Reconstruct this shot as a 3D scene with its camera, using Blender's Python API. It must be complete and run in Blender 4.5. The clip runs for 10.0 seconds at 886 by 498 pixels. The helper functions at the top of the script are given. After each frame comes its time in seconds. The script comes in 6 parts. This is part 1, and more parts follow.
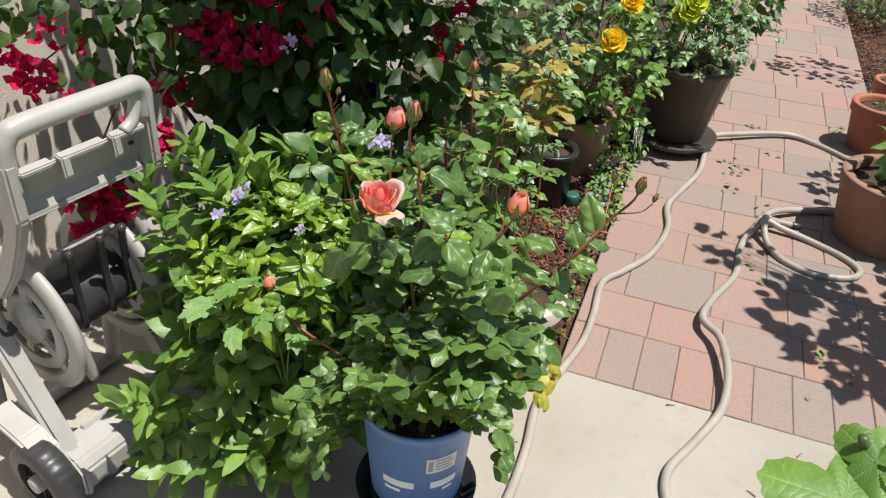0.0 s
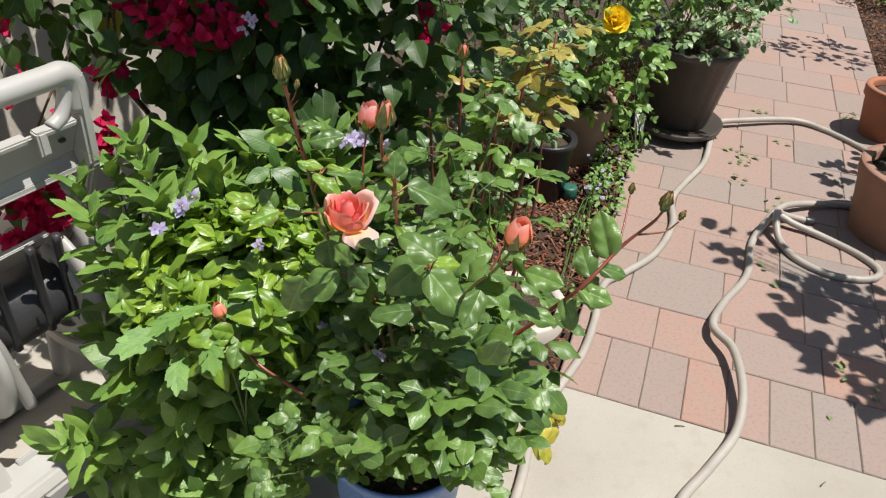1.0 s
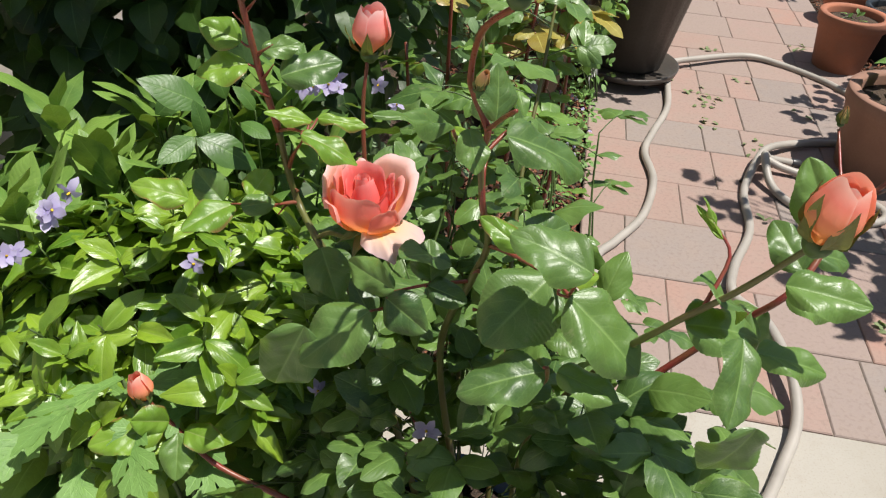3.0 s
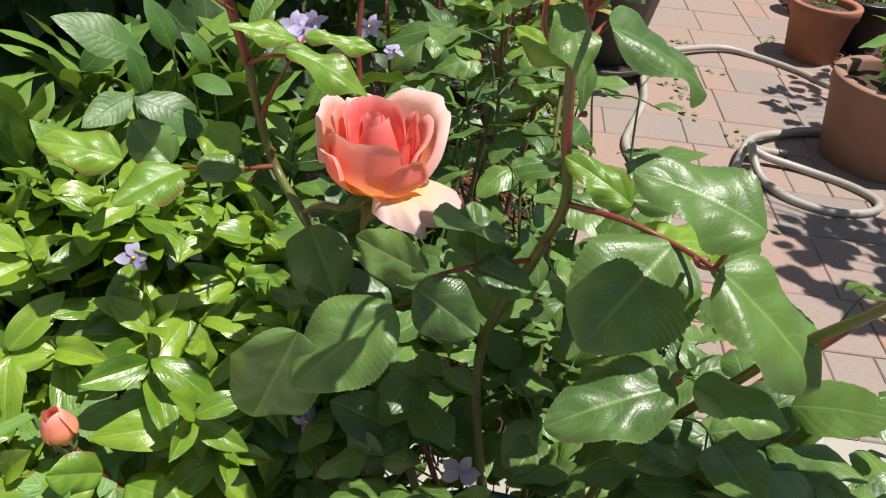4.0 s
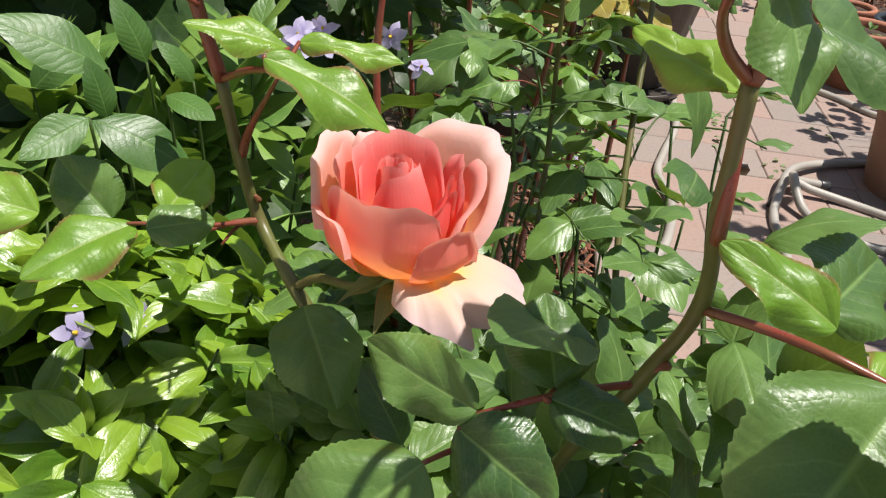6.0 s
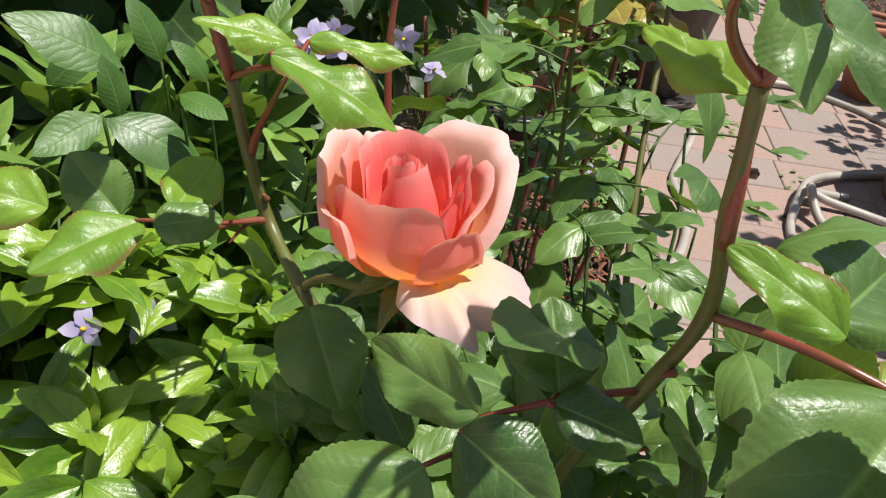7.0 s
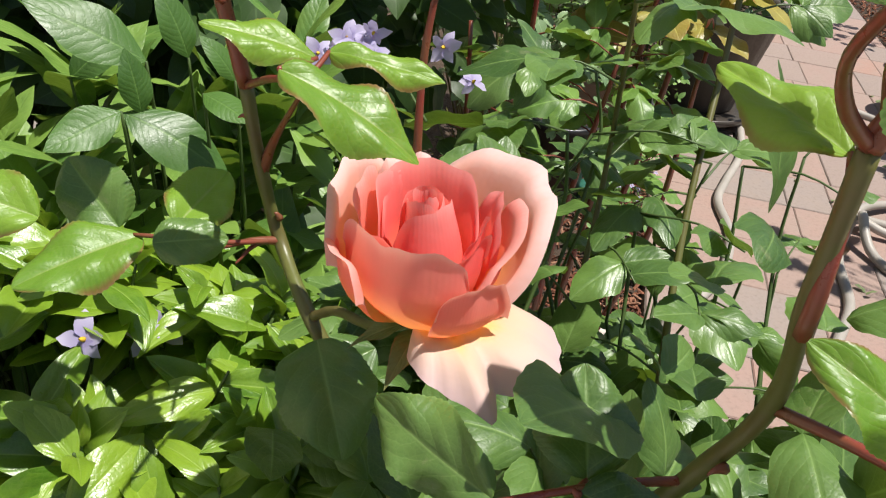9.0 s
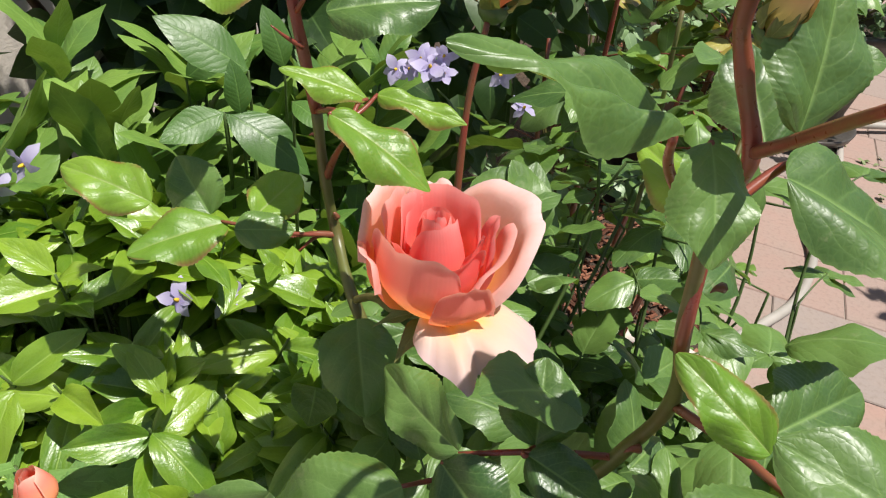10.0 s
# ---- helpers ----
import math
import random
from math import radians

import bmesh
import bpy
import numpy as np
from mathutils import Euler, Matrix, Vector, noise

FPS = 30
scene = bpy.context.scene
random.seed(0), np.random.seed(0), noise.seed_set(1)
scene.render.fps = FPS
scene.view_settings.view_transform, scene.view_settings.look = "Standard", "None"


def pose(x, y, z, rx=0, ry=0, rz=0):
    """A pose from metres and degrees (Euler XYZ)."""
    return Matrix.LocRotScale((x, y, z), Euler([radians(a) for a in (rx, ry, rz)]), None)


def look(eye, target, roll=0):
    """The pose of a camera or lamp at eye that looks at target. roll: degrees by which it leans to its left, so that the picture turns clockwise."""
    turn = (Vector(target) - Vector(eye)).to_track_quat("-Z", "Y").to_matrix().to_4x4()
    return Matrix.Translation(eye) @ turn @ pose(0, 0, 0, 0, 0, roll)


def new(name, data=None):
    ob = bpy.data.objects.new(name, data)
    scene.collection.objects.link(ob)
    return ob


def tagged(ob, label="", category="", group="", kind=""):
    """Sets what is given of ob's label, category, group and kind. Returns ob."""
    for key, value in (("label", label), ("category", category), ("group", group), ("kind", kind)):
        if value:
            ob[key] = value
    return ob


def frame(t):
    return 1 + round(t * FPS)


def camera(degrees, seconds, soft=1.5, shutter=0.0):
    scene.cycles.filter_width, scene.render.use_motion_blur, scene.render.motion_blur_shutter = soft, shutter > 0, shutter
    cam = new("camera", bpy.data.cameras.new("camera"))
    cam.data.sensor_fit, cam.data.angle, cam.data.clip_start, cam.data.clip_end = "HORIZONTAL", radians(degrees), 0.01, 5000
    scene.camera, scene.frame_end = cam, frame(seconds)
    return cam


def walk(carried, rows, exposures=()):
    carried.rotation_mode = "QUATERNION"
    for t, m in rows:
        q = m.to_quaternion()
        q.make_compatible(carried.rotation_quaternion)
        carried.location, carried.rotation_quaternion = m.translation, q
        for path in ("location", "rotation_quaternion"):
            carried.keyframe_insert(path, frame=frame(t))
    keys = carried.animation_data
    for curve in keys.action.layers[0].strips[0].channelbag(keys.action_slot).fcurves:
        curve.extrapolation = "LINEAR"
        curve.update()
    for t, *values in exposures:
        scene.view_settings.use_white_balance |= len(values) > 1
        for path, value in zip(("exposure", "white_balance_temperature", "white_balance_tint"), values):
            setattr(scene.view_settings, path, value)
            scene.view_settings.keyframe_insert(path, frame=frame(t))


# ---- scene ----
cam = camera(60.0, 10.0, soft=1.2)
PATH = [
    (0, (0.124, 0.186, 1.577), (0.043, 1.854, 0.476), 3.6),
    (0.5, (0.139, 0.318, 1.551), (0.065, 1.971, 0.427), 3.9),
    (1, (0.121, 0.416, 1.508), (0.069, 2.056, 0.363), 4.1),
    (1.5, (0.077, 0.474, 1.466), (0.069, 2.101, 0.303), 4.1),
    (2, (0.024, 0.6, 1.407), (0.081, 2.218, 0.232), 4.2),
    (2.5, (-0.021, 0.732, 1.324), (0.117, 2.338, 0.14), 4.2),
    (3, (-0.058, 0.824, 1.244), (0.164, 2.419, 0.058), 4.5),
    (3.2, (-0.067, 0.858, 1.211), (0.183, 2.45, 0.027), 4.6),
    (4.3, (-0.092, 0.996, 1.095), (0.257, 2.599, -0.048), 5.2),
    (4.5, (-0.088, 1.019, 1.09), (0.262, 2.625, -0.049), 5.1),
    (5, (-0.087, 1.065, 1.073), (0.262, 2.684, -0.047), 5.2),
    (5.5, (-0.084, 1.099, 1.058), (0.245, 2.727, -0.056), 5.4),
    (7, (-0.077, 1.1, 1.053), (0.19, 2.747, -0.05), 5.8),
    (7.5, (-0.084, 1.115, 1.041), (0.18, 2.77, -0.05), 6.2),
    (8, (-0.084, 1.145, 1.027), (0.18, 2.799, -0.065), 6.5),
    (8.5, (-0.077, 1.151, 1.028), (0.166, 2.806, -0.068), 7.0),
    (9, (-0.069, 1.138, 1.047), (0.108, 2.791, -0.066), 7.7),
    (9.5, (-0.056, 1.11, 1.068), (0.015, 2.761, -0.059), 8.4),
    (10, (-0.041, 1.085, 1.096), (-0.092, 2.716, -0.061), 8.4),
]
walk(cam, [(t, look(eye, target, roll)) for t, eye, target, roll in PATH], [(0, 0.37), (3.0, 0.37), (4.5, 0.46), (10, 0.45)])

# ---- light ----
SUN_AZ, SUN_EL = radians(104), radians(70)      # azimuth from +y towards +x
world = bpy.data.worlds.new("sky")
scene.world = world
world.use_nodes = True
wn, wl = world.node_tree.nodes, world.node_tree.links
sky = wn.new("ShaderNodeTexSky")
sky.sky_type, sky.sun_disc = "NISHITA", False
sky.sun_elevation, sky.sun_rotation = SUN_EL, SUN_AZ
wl.new(sky.outputs[0], wn["Background"].inputs[0])
wn["Background"].inputs[1].default_value = 0.066
sun_way = Vector((math.cos(SUN_EL) * math.sin(SUN_AZ), math.cos(SUN_EL) * math.cos(SUN_AZ), math.sin(SUN_EL)))
sun = new("sun", bpy.data.lights.new("sun", "SUN"))
sun.data.energy, sun.data.angle, sun.data.color = 5.0, radians(0.55), (1.0, 0.955, 0.89)
sun.matrix_basis = look(sun_way * 20, (0, 0, 0))

# ---- materials ----
class Nodes:
    """A small wrapper to write node materials in few lines."""

    def __init__(self, name):
        self.m = bpy.data.materials.new(name)
        self.m.use_nodes = True
        self.t = self.m.node_tree
        self.out = self.t.nodes["Material Output"]
        self.bsdf = self.t.nodes["Principled BSDF"]

    def put(self, socket, v):
        if v is None:
            return
        if isinstance(v, bpy.types.NodeSocket):
            self.t.links.new(v, socket)
        elif isinstance(v, (tuple, list)) and len(v) == 3 and socket.type == "RGBA":
            socket.default_value = (*v, 1)
        else:
            socket.default_value = v

    def math(self, op, a, b=None, c=None):
        n = self.t.nodes.new("ShaderNodeMath")
        n.operation = op
        for k, v in enumerate((a, b, c)):
            self.put(n.inputs[k], v)
        return n.outputs[0]

    def noise(self, scale, detail=3.0, vec=None, rough=0.5, out=0):
        n = self.t.nodes.new("ShaderNodeTexNoise")
        n.inputs["Scale"].default_value, n.inputs["Detail"].default_value = scale, detail
        n.inputs["Roughness"].default_value = rough
        self.put(n.inputs["Vector"], vec)
        return n.outputs[out]

    def voronoi(self, scale, vec=None, feature="F1"):
        n = self.t.nodes.new("ShaderNodeTexVoronoi")
        n.feature = feature
        n.inputs["Scale"].default_value = scale
        self.put(n.inputs["Vector"], vec)
        return n.outputs["Distance"]

    def coord(self, which="Object"):
        return self.t.nodes.new("ShaderNodeTexCoord").outputs[which]

    def place(self):
        return self.t.nodes.new("ShaderNodeNewGeometry").outputs["Position"]

    def uv(self):
        n = self.t.nodes.new("ShaderNodeSeparateXYZ")
        self.t.links.new(self.coord("UV"), n.inputs[0])
        return n.outputs[0], n.outputs[1]

    def dice(self):
        """One random number for each object and each loose piece of a mesh."""
        a = self.t.nodes.new("ShaderNodeObjectInfo").outputs["Random"]
        b = self.t.nodes.new("ShaderNodeNewGeometry").outputs["Random Per Island"]
        return self.math("FRACT", self.math("ADD", a, b))

    def span(self, v, a, b, c=0.0, d=1.0):
        n = self.t.nodes.new("ShaderNodeMapRange")
        n.clamp = True
        for k, q in enumerate((v, a, b, c, d)):
            self.put(n.inputs[k], q)
        return n.outputs[0]

    def mix(self, f, a, b, blend="MIX"):
        n = self.t.nodes.new("ShaderNodeMix")
        n.data_type, n.blend_type = "RGBA", blend
        self.put(n.inputs[0], f)
        self.put(n.inputs[6], a)
        self.put(n.inputs[7], b)
        return n.outputs[2]

    def ramp(self, f, stops):
        n = self.t.nodes.new("ShaderNodeValToRGB")
        e = n.color_ramp.elements
        while len(e) < len(stops):
            e.new(0.5)
        for k, (p, c) in enumerate(stops):
            e[k].position, e[k].color = p, (*c, 1)
        self.put(n.inputs[0], f)
        return n.outputs[0]

    def bump(self, height, strength=0.3, distance=0.002):
        n = self.t.nodes.new("ShaderNodeBump")
        n.inputs["Strength"].default_value, n.inputs["Distance"].default_value = strength, distance
        self.put(n.inputs["Height"], height)
        self.t.links.new(n.outputs[0], self.bsdf.inputs["Normal"])
        return n.outputs[0]

    def done(self, color=None, rough=None, metal=None, spec=None, thin=0.0, thin_color=None, coat=None):
        for key, v in (("Base Color", color), ("Roughness", rough), ("Metallic", metal), ("Specular IOR Level", spec), ("Coat Weight", coat)):
            if v is not None:
                self.put(self.bsdf.inputs[key], v)
        if thin:
            tr = self.t.nodes.new("ShaderNodeBsdfTranslucent")
            self.put(tr.inputs[0], thin_color if thin_color is not None else color)
            mx = self.t.nodes.new("ShaderNodeMixShader")
            mx.inputs[0].default_value = thin
            self.t.links.new(self.bsdf.outputs[0], mx.inputs[1])
            self.t.links.new(tr.outputs[0], mx.inputs[2])
            self.t.links.new(mx.outputs[0], self.out.inputs[0])
        return self.m


def leaf_material(name, dark, light, glow, rough=0.38, veins=7.0, slant=0.35, depth=0.35, thin=0.2, rib=None, spec=0.5, edge=None, relief=0.25, lines=0.22, quilted=0.8, flecks=0.25):
    """A leaf: a midrib, slanting side veins pressed into it, a fine net between them, blotches and a few dull scars."""
    n = Nodes(name)
    u, v = n.uv()
    a = n.math("MULTIPLY", n.math("ABSOLUTE", n.math("SUBTRACT", v, 0.5)), 2.0)
    d = n.dice()
    p = n.place()
    spot, fine = n.noise(34.0, 4.0, p, 0.6), n.noise(300.0, 2.0, p)
    c = n.mix(d, dark, light)
    c = n.mix(n.math("MULTIPLY", n.span(spot, 0.45, 0.70), 0.55), c, light)
    c = n.mix(n.math("MULTIPLY", n.span(spot, 0.30, 0.46, 1.0, 0.0), 0.5), c, dark)
    wob = n.math("MULTIPLY", n.math("SUBTRACT", n.noise(80.0, 2.0, p), 0.5), 0.13)
    curve = n.math("MULTIPLY", n.math("POWER", a, 1.35), slant)
    saw = n.math("FRACT", n.math("MULTIPLY", n.math("ADD", n.math("SUBTRACT", u, curve), wob), veins))
    line = n.math("ABSOLUTE", n.math("SUBTRACT", saw, 0.5))
    side = n.math("MULTIPLY", n.span(line, 0.0, 0.075, 1.0, 0.0), n.span(a, 0.55, 1.0, 1.0, 0.25))
    mid = n.math("MULTIPLY", n.span(a, 0.0, 0.060, 1.0, 0.0), n.span(u, 0.6, 1.0, 1.0, 0.3))
    net_d = n.voronoi(480.0, p, "DISTANCE_TO_EDGE")
    net = n.span(net_d, 0.0, 0.16, 1.0, 0.0)
    pale = rib if rib else tuple(min(1, 1.6 * k + 0.02) for k in light)
    c = n.mix(n.math("MULTIPLY", net, 0.10), c, pale)
    c = n.mix(n.math("MULTIPLY", n.math("MAXIMUM", n.math("MULTIPLY", side, lines), mid), 0.75), c, pale)
    if edge:
        c = n.mix(n.math("MULTIPLY", n.span(a, 0.84, 1.0), n.span(n.noise(60.0, 2.0, p), 0.42, 0.6)), c, edge)
    c = n.mix(n.math("MULTIPLY", n.span(a, 0.95, 1.0), 0.35), c, pale)
    scar = n.math("MULTIPLY", n.span(n.noise(62.0, 5.0, p, 0.7), 0.63, 0.70), flecks)
    c = n.mix(scar, c, (0.30, 0.28, 0.16))
    dome = n.math("POWER", n.span(line, 0.0, 0.42), 0.6)
    h = n.math("ADD", n.math("MULTIPLY", dome, relief), n.math("MULTIPLY", n.span(a, 0.0, 0.12), 0.45))
    h = n.math("ADD", h, n.math("MULTIPLY", n.span(net_d, 0.0, 0.3), 0.07))
    h = n.math("ADD", h, n.math("MULTIPLY", fine, 0.10))
    h = n.math("ADD", h, n.math("MULTIPLY", n.noise(48.0, 2.0, p), quilted))
    n.bump(h, depth, 0.0017)
    r = n.span(n.math("ADD", n.math("MULTIPLY", spot, 0.6), n.math("MULTIPLY", fine, 0.4)), 0.3, 0.7, rough - 0.07, rough + 0.10)
    r = n.math("ADD", r, n.math("MULTIPLY", scar, 0.5))
    lit = n.mix(0.6, c, glow)
    return n.done(c, r, spec=spec, thin=thin, thin_color=lit)


def petal_material(name, stops, glow, thin=0.42, rough=0.55, edge=None):
    """A petal: a ramp from its claw to its rim, with fan-like veins, soft blotches and a pale rim."""
    n = Nodes(name)
    u, v = n.uv()
    a = n.math("MULTIPLY", n.math("ABSOLUTE", n.math("SUBTRACT", v, 0.5)), 2.0)
    p = n.place()
    wob, fine = n.noise(70.0, 3.0, p), n.noise(420.0, 3.0, p)
    uu = n.math("ADD", u, n.math("MULTIPLY", n.math("SUBTRACT", wob, 0.5), 0.16))
    uu = n.math("SUBTRACT", uu, n.math("MULTIPLY", n.math("POWER", a, 2.0), 0.06))
    c = n.ramp(uu, stops)
    if edge:
        rim = n.math("MAXIMUM", n.span(u, 0.86, 1.0), n.math("MULTIPLY", n.span(a, 0.90, 1.0), n.span(u, 0.3, 0.7)))
        c = n.mix(n.math("MULTIPLY", n.math("POWER", rim, 2.0), 0.65), c, edge)
    streak = n.math("SINE", n.math("MULTIPLY", n.math("ADD", v, n.math("MULTIPLY", wob, 0.05)), 170.0))
    c = n.mix(n.math("MULTIPLY", n.span(streak, 0.0, 1.0), 0.04), c, tuple(k * 0.8 for k in glow))
    c = n.mix(n.math("MULTIPLY", n.span(n.noise(160.0, 4.0, p, 0.6), 0.55, 0.72), 0.12), c, tuple(k * 0.75 for k in glow))
    h = n.math("ADD", n.math("MULTIPLY", streak, 0.03), n.math("MULTIPLY", wob, 1.6))
    n.bump(n.math("ADD", h, n.math("MULTIPLY", fine, 0.10)), 0.30, 0.0012)
    return n.done(c, rough, spec=0.3, thin=thin, thin_color=n.mix(0.55, c, glow))


def plain(name, color, rough=0.5, var=0.25, scale=12.0, grain=160.0, bump=0.15, depth=0.002, metal=0.0, spec=0.5, other=None):
    """A painted, moulded or mineral surface: blotches at one scale, grain at another."""
    n = Nodes(name)
    co = n.place()
    big, small = n.noise(scale, 4.0, co), n.noise(grain, 3.0, co)
    dark = other if other else tuple(k * (1 - var) for k in color)
    c = n.mix(n.span(big, 0.35, 0.7), dark, color)
    c = n.mix(n.math("MULTIPLY", n.span(small, 0.4, 0.75), 0.35), c, tuple(k * (1 - 0.6 * var) for k in color))
    n.bump(n.math("ADD", n.math("MULTIPLY", small, 0.6), big), bump, depth)
    return n.done(c, n.span(small, 0.3, 0.7, max(0.05, rough - 0.08), min(1.0, rough + 0.08)), metal, spec)


ROSE_LEAF = leaf_material("rose_leaf", (0.034, 0.080, 0.021), (0.125, 0.220, 0.046), (0.42, 0.62, 0.03), rough=0.38, veins=6, slant=0.42, depth=0.34, thin=0.14, spec=0.52, lines=0.32, relief=0.20, rib=(0.20, 0.31, 0.09), quilted=0.35)
ROSE_YOUNG = leaf_material("rose_young_leaf", (0.115, 0.235, 0.022), (0.195, 0.325, 0.032), (0.48, 0.68, 0.03), rough=0.40, veins=6, slant=0.42, depth=0.34, thin=0.24, spec=0.48, edge=(0.22, 0.06, 0.04), rib=(0.28, 0.36, 0.11), relief=0.22, quilted=0.35)
BRONZE_LEAF = leaf_material("bronze_young_leaf", (0.23, 0.17, 0.03), (0.36, 0.34, 0.08), (0.6, 0.48, 0.06), rough=0.38, edge=(0.30, 0.09, 0.03), depth=0.25)
SHRUB_LEAF = leaf_material("shrub_leaf", (0.052, 0.130, 0.027), (0.185, 0.305, 0.055), (0.50, 0.70, 0.06), rough=0.42, veins=11, slant=0.20, depth=0.32, thin=0.14, rib=(0.20, 0.32, 0.08), relief=0.34, lines=0.34, spec=0.48, quilted=0.6, flecks=0.1)
GLOSSY_LEAF = leaf_material("glossy_leaf", (0.058, 0.148, 0.012), (0.215, 0.335, 0.024), (0.55, 0.75, 0.05), rough=0.32, veins=6, slant=0.5, depth=0.4, thin=0.18, relief=0.14, lines=0.06, spec=0.62, rib=(0.30, 0.43, 0.09), quilted=0.9, flecks=0.1)
DARK_SHRUB_LEAF = leaf_material("dark_shrub_leaf", (0.024, 0.070, 0.014), (0.070, 0.152, 0.028), (0.36, 0.56, 0.04), rough=0.42, veins=11, slant=0.20, depth=0.32, thin=0.14, rib=(0.14, 0.25, 0.06), relief=0.24, lines=0.20, spec=0.45, quilted=0.5, flecks=0.1)
BOUG_LEAF = leaf_material("bougainvillea_leaf", (0.013, 0.038, 0.009), (0.046, 0.096, 0.017), (0.16, 0.30, 0.02), rough=0.45, veins=5, depth=0.2, thin=0.24, spec=0.4)
GREY_LEAF = leaf_material("grey_green_leaf", (0.115, 0.195, 0.085), (0.235, 0.345, 0.165), (0.3, 0.45, 0.15), rough=0.40, veins=6, thin=0.22, depth=0.2)
GARDEN_LEAF = leaf_material("garden_rose_leaf", (0.062, 0.140, 0.026), (0.165, 0.285, 0.058), (0.45, 0.62, 0.05), rough=0.40, veins=6, thin=0.2, depth=0.2)
SOFT_LEAF = leaf_material("soft_leaf", (0.095, 0.20, 0.045), (0.17, 0.31, 0.075), (0.42, 0.58, 0.09), rough=0.55, veins=6, depth=0.3, thin=0.2)
FIG_LEAF = leaf_material("fig_leaf", (0.075, 0.185, 0.024), (0.125, 0.265, 0.036), (0.4, 0.6, 0.05), rough=0.45, veins=7, slant=0.5, depth=0.45, thin=0.32, rib=(0.35, 0.48, 0.16), lines=0.5, relief=0.3)
YELLOW_LEAF = leaf_material("yellowed_leaf", (0.22, 0.27, 0.03), (0.46, 0.40, 0.05), (0.6, 0.5, 0.05), rough=0.42, edge=(0.34, 0.12, 0.04))
CUT_LEAF = leaf_material("cut_leaf", (0.10, 0.15, 0.05), (0.22, 0.27, 0.12), (0.3, 0.4, 0.1), rough=0.6)
PETAL_IN = petal_material("petal_coral", [(0.0, (0.96, 0.44, 0.06)), (0.3, (0.93, 0.25, 0.13)), (0.65, (0.88, 0.19, 0.175)), (1.0, (0.90, 0.29, 0.27))], (1.0, 0.26, 0.16), thin=0.36, edge=(0.93, 0.45, 0.42))
PETAL_MID = petal_material("petal_salmon", [(0.0, (0.98, 0.60, 0.06)), (0.30, (0.96, 0.42, 0.11)), (0.62, (0.90, 0.275, 0.215)), (1.0, (0.90, 0.34, 0.315))], (1.0, 0.38, 0.18), thin=0.40, edge=(0.93, 0.55, 0.50))
PETAL_OUT = petal_material("petal_blush", [(0.0, (0.98, 0.58, 0.06)), (0.36, (0.97, 0.44, 0.13)), (0.66, (0.92, 0.44, 0.33)), (1.0, (0.90, 0.58, 0.55))], (1.0, 0.48, 0.26), thin=0.40, edge=(0.90, 0.64, 0.63))
PETAL_FALL = petal_material("petal_pale", [(0.0, (0.98, 0.55, 0.04)), (0.30, (0.97, 0.62, 0.14)), (0.55, (0.72, 0.51, 0.35)), (1.0, (0.60, 0.43, 0.45))], (1.0, 0.68, 0.45), thin=0.25)
PETAL_BUD = petal_material("petal_bud", [(0.0, (0.88, 0.50, 0.12)), (0.4, (0.93, 0.38, 0.18)), (0.75, (0.92, 0.31, 0.23)), (1.0, (0.94, 0.52, 0.42))], (1.0, 0.32, 0.15), thin=0.32, edge=(0.95, 0.64, 0.52))
PETAL_PINK = petal_material("petal_pink_bud", [(0.0, (0.90, 0.50, 0.20)), (0.4, (0.92, 0.38, 0.28)), (0.75, (0.90, 0.34, 0.31)), (1.0, (0.92, 0.56, 0.52))], (1.0, 0.36, 0.26), thin=0.32, edge=(0.92, 0.66, 0.62))
PETAL_GREENBUD = petal_material("petal_closed_bud", [(0.0, (0.30, 0.30, 0.06)), (0.5, (0.55, 0.42, 0.14)), (1.0, (0.72, 0.36, 0.20))], (0.7, 0.4, 0.1), thin=0.2)
PETAL_YELLOW = petal_material("petal_yellow", [(0.0, (0.90, 0.55, 0.01)), (1.0, (0.95, 0.76, 0.05))], (1.0, 0.8, 0.02), thin=0.35)
PETAL_LIME = petal_material("petal_lime", [(0.0, (0.55, 0.62, 0.03)), (1.0, (0.72, 0.78, 0.06))], (0.8, 0.9, 0.05), thin=0.35)
BRACT = petal_material("magenta_bract", [(0.0, (0.42, 0.004, 0.05)), (1.0, (0.60, 0.012, 0.105))], (0.75, 0.01, 0.12), thin=0.36, rough=0.6)
LILAC = petal_material("lilac_petal", [(0.0, (0.40, 0.34, 0.60)), (1.0, (0.60, 0.56, 0.73))], (0.6, 0.5, 0.85), thin=0.35)
POLLEN = plain("pollen", (0.75, 0.50, 0.03), 0.8)
SEPAL = leaf_material("sepal", (0.075, 0.125, 0.03), (0.155, 0.165, 0.05), (0.3, 0.3, 0.05), rough=0.5, edge=(0.26, 0.08, 0.04))
CANE = plain("rose_cane", (0.112, 0.128, 0.030), 0.40, 0.3, 30, 300, 0.2, 0.0008, other=(0.115, 0.088, 0.030))
CANE_RED = plain("young_red_cane", (0.24, 0.036, 0.030), 0.34, 0.3, 40, 300, 0.2, 0.0008, other=(0.17, 0.070, 0.032))
TWIG = plain("brown_twig", (0.14, 0.085, 0.045), 0.8, 0.4, 40, 300, 0.4, 0.001)
GREEN_STEM = plain("green_stem", (0.075, 0.125, 0.03), 0.5, 0.3, 30, 300)

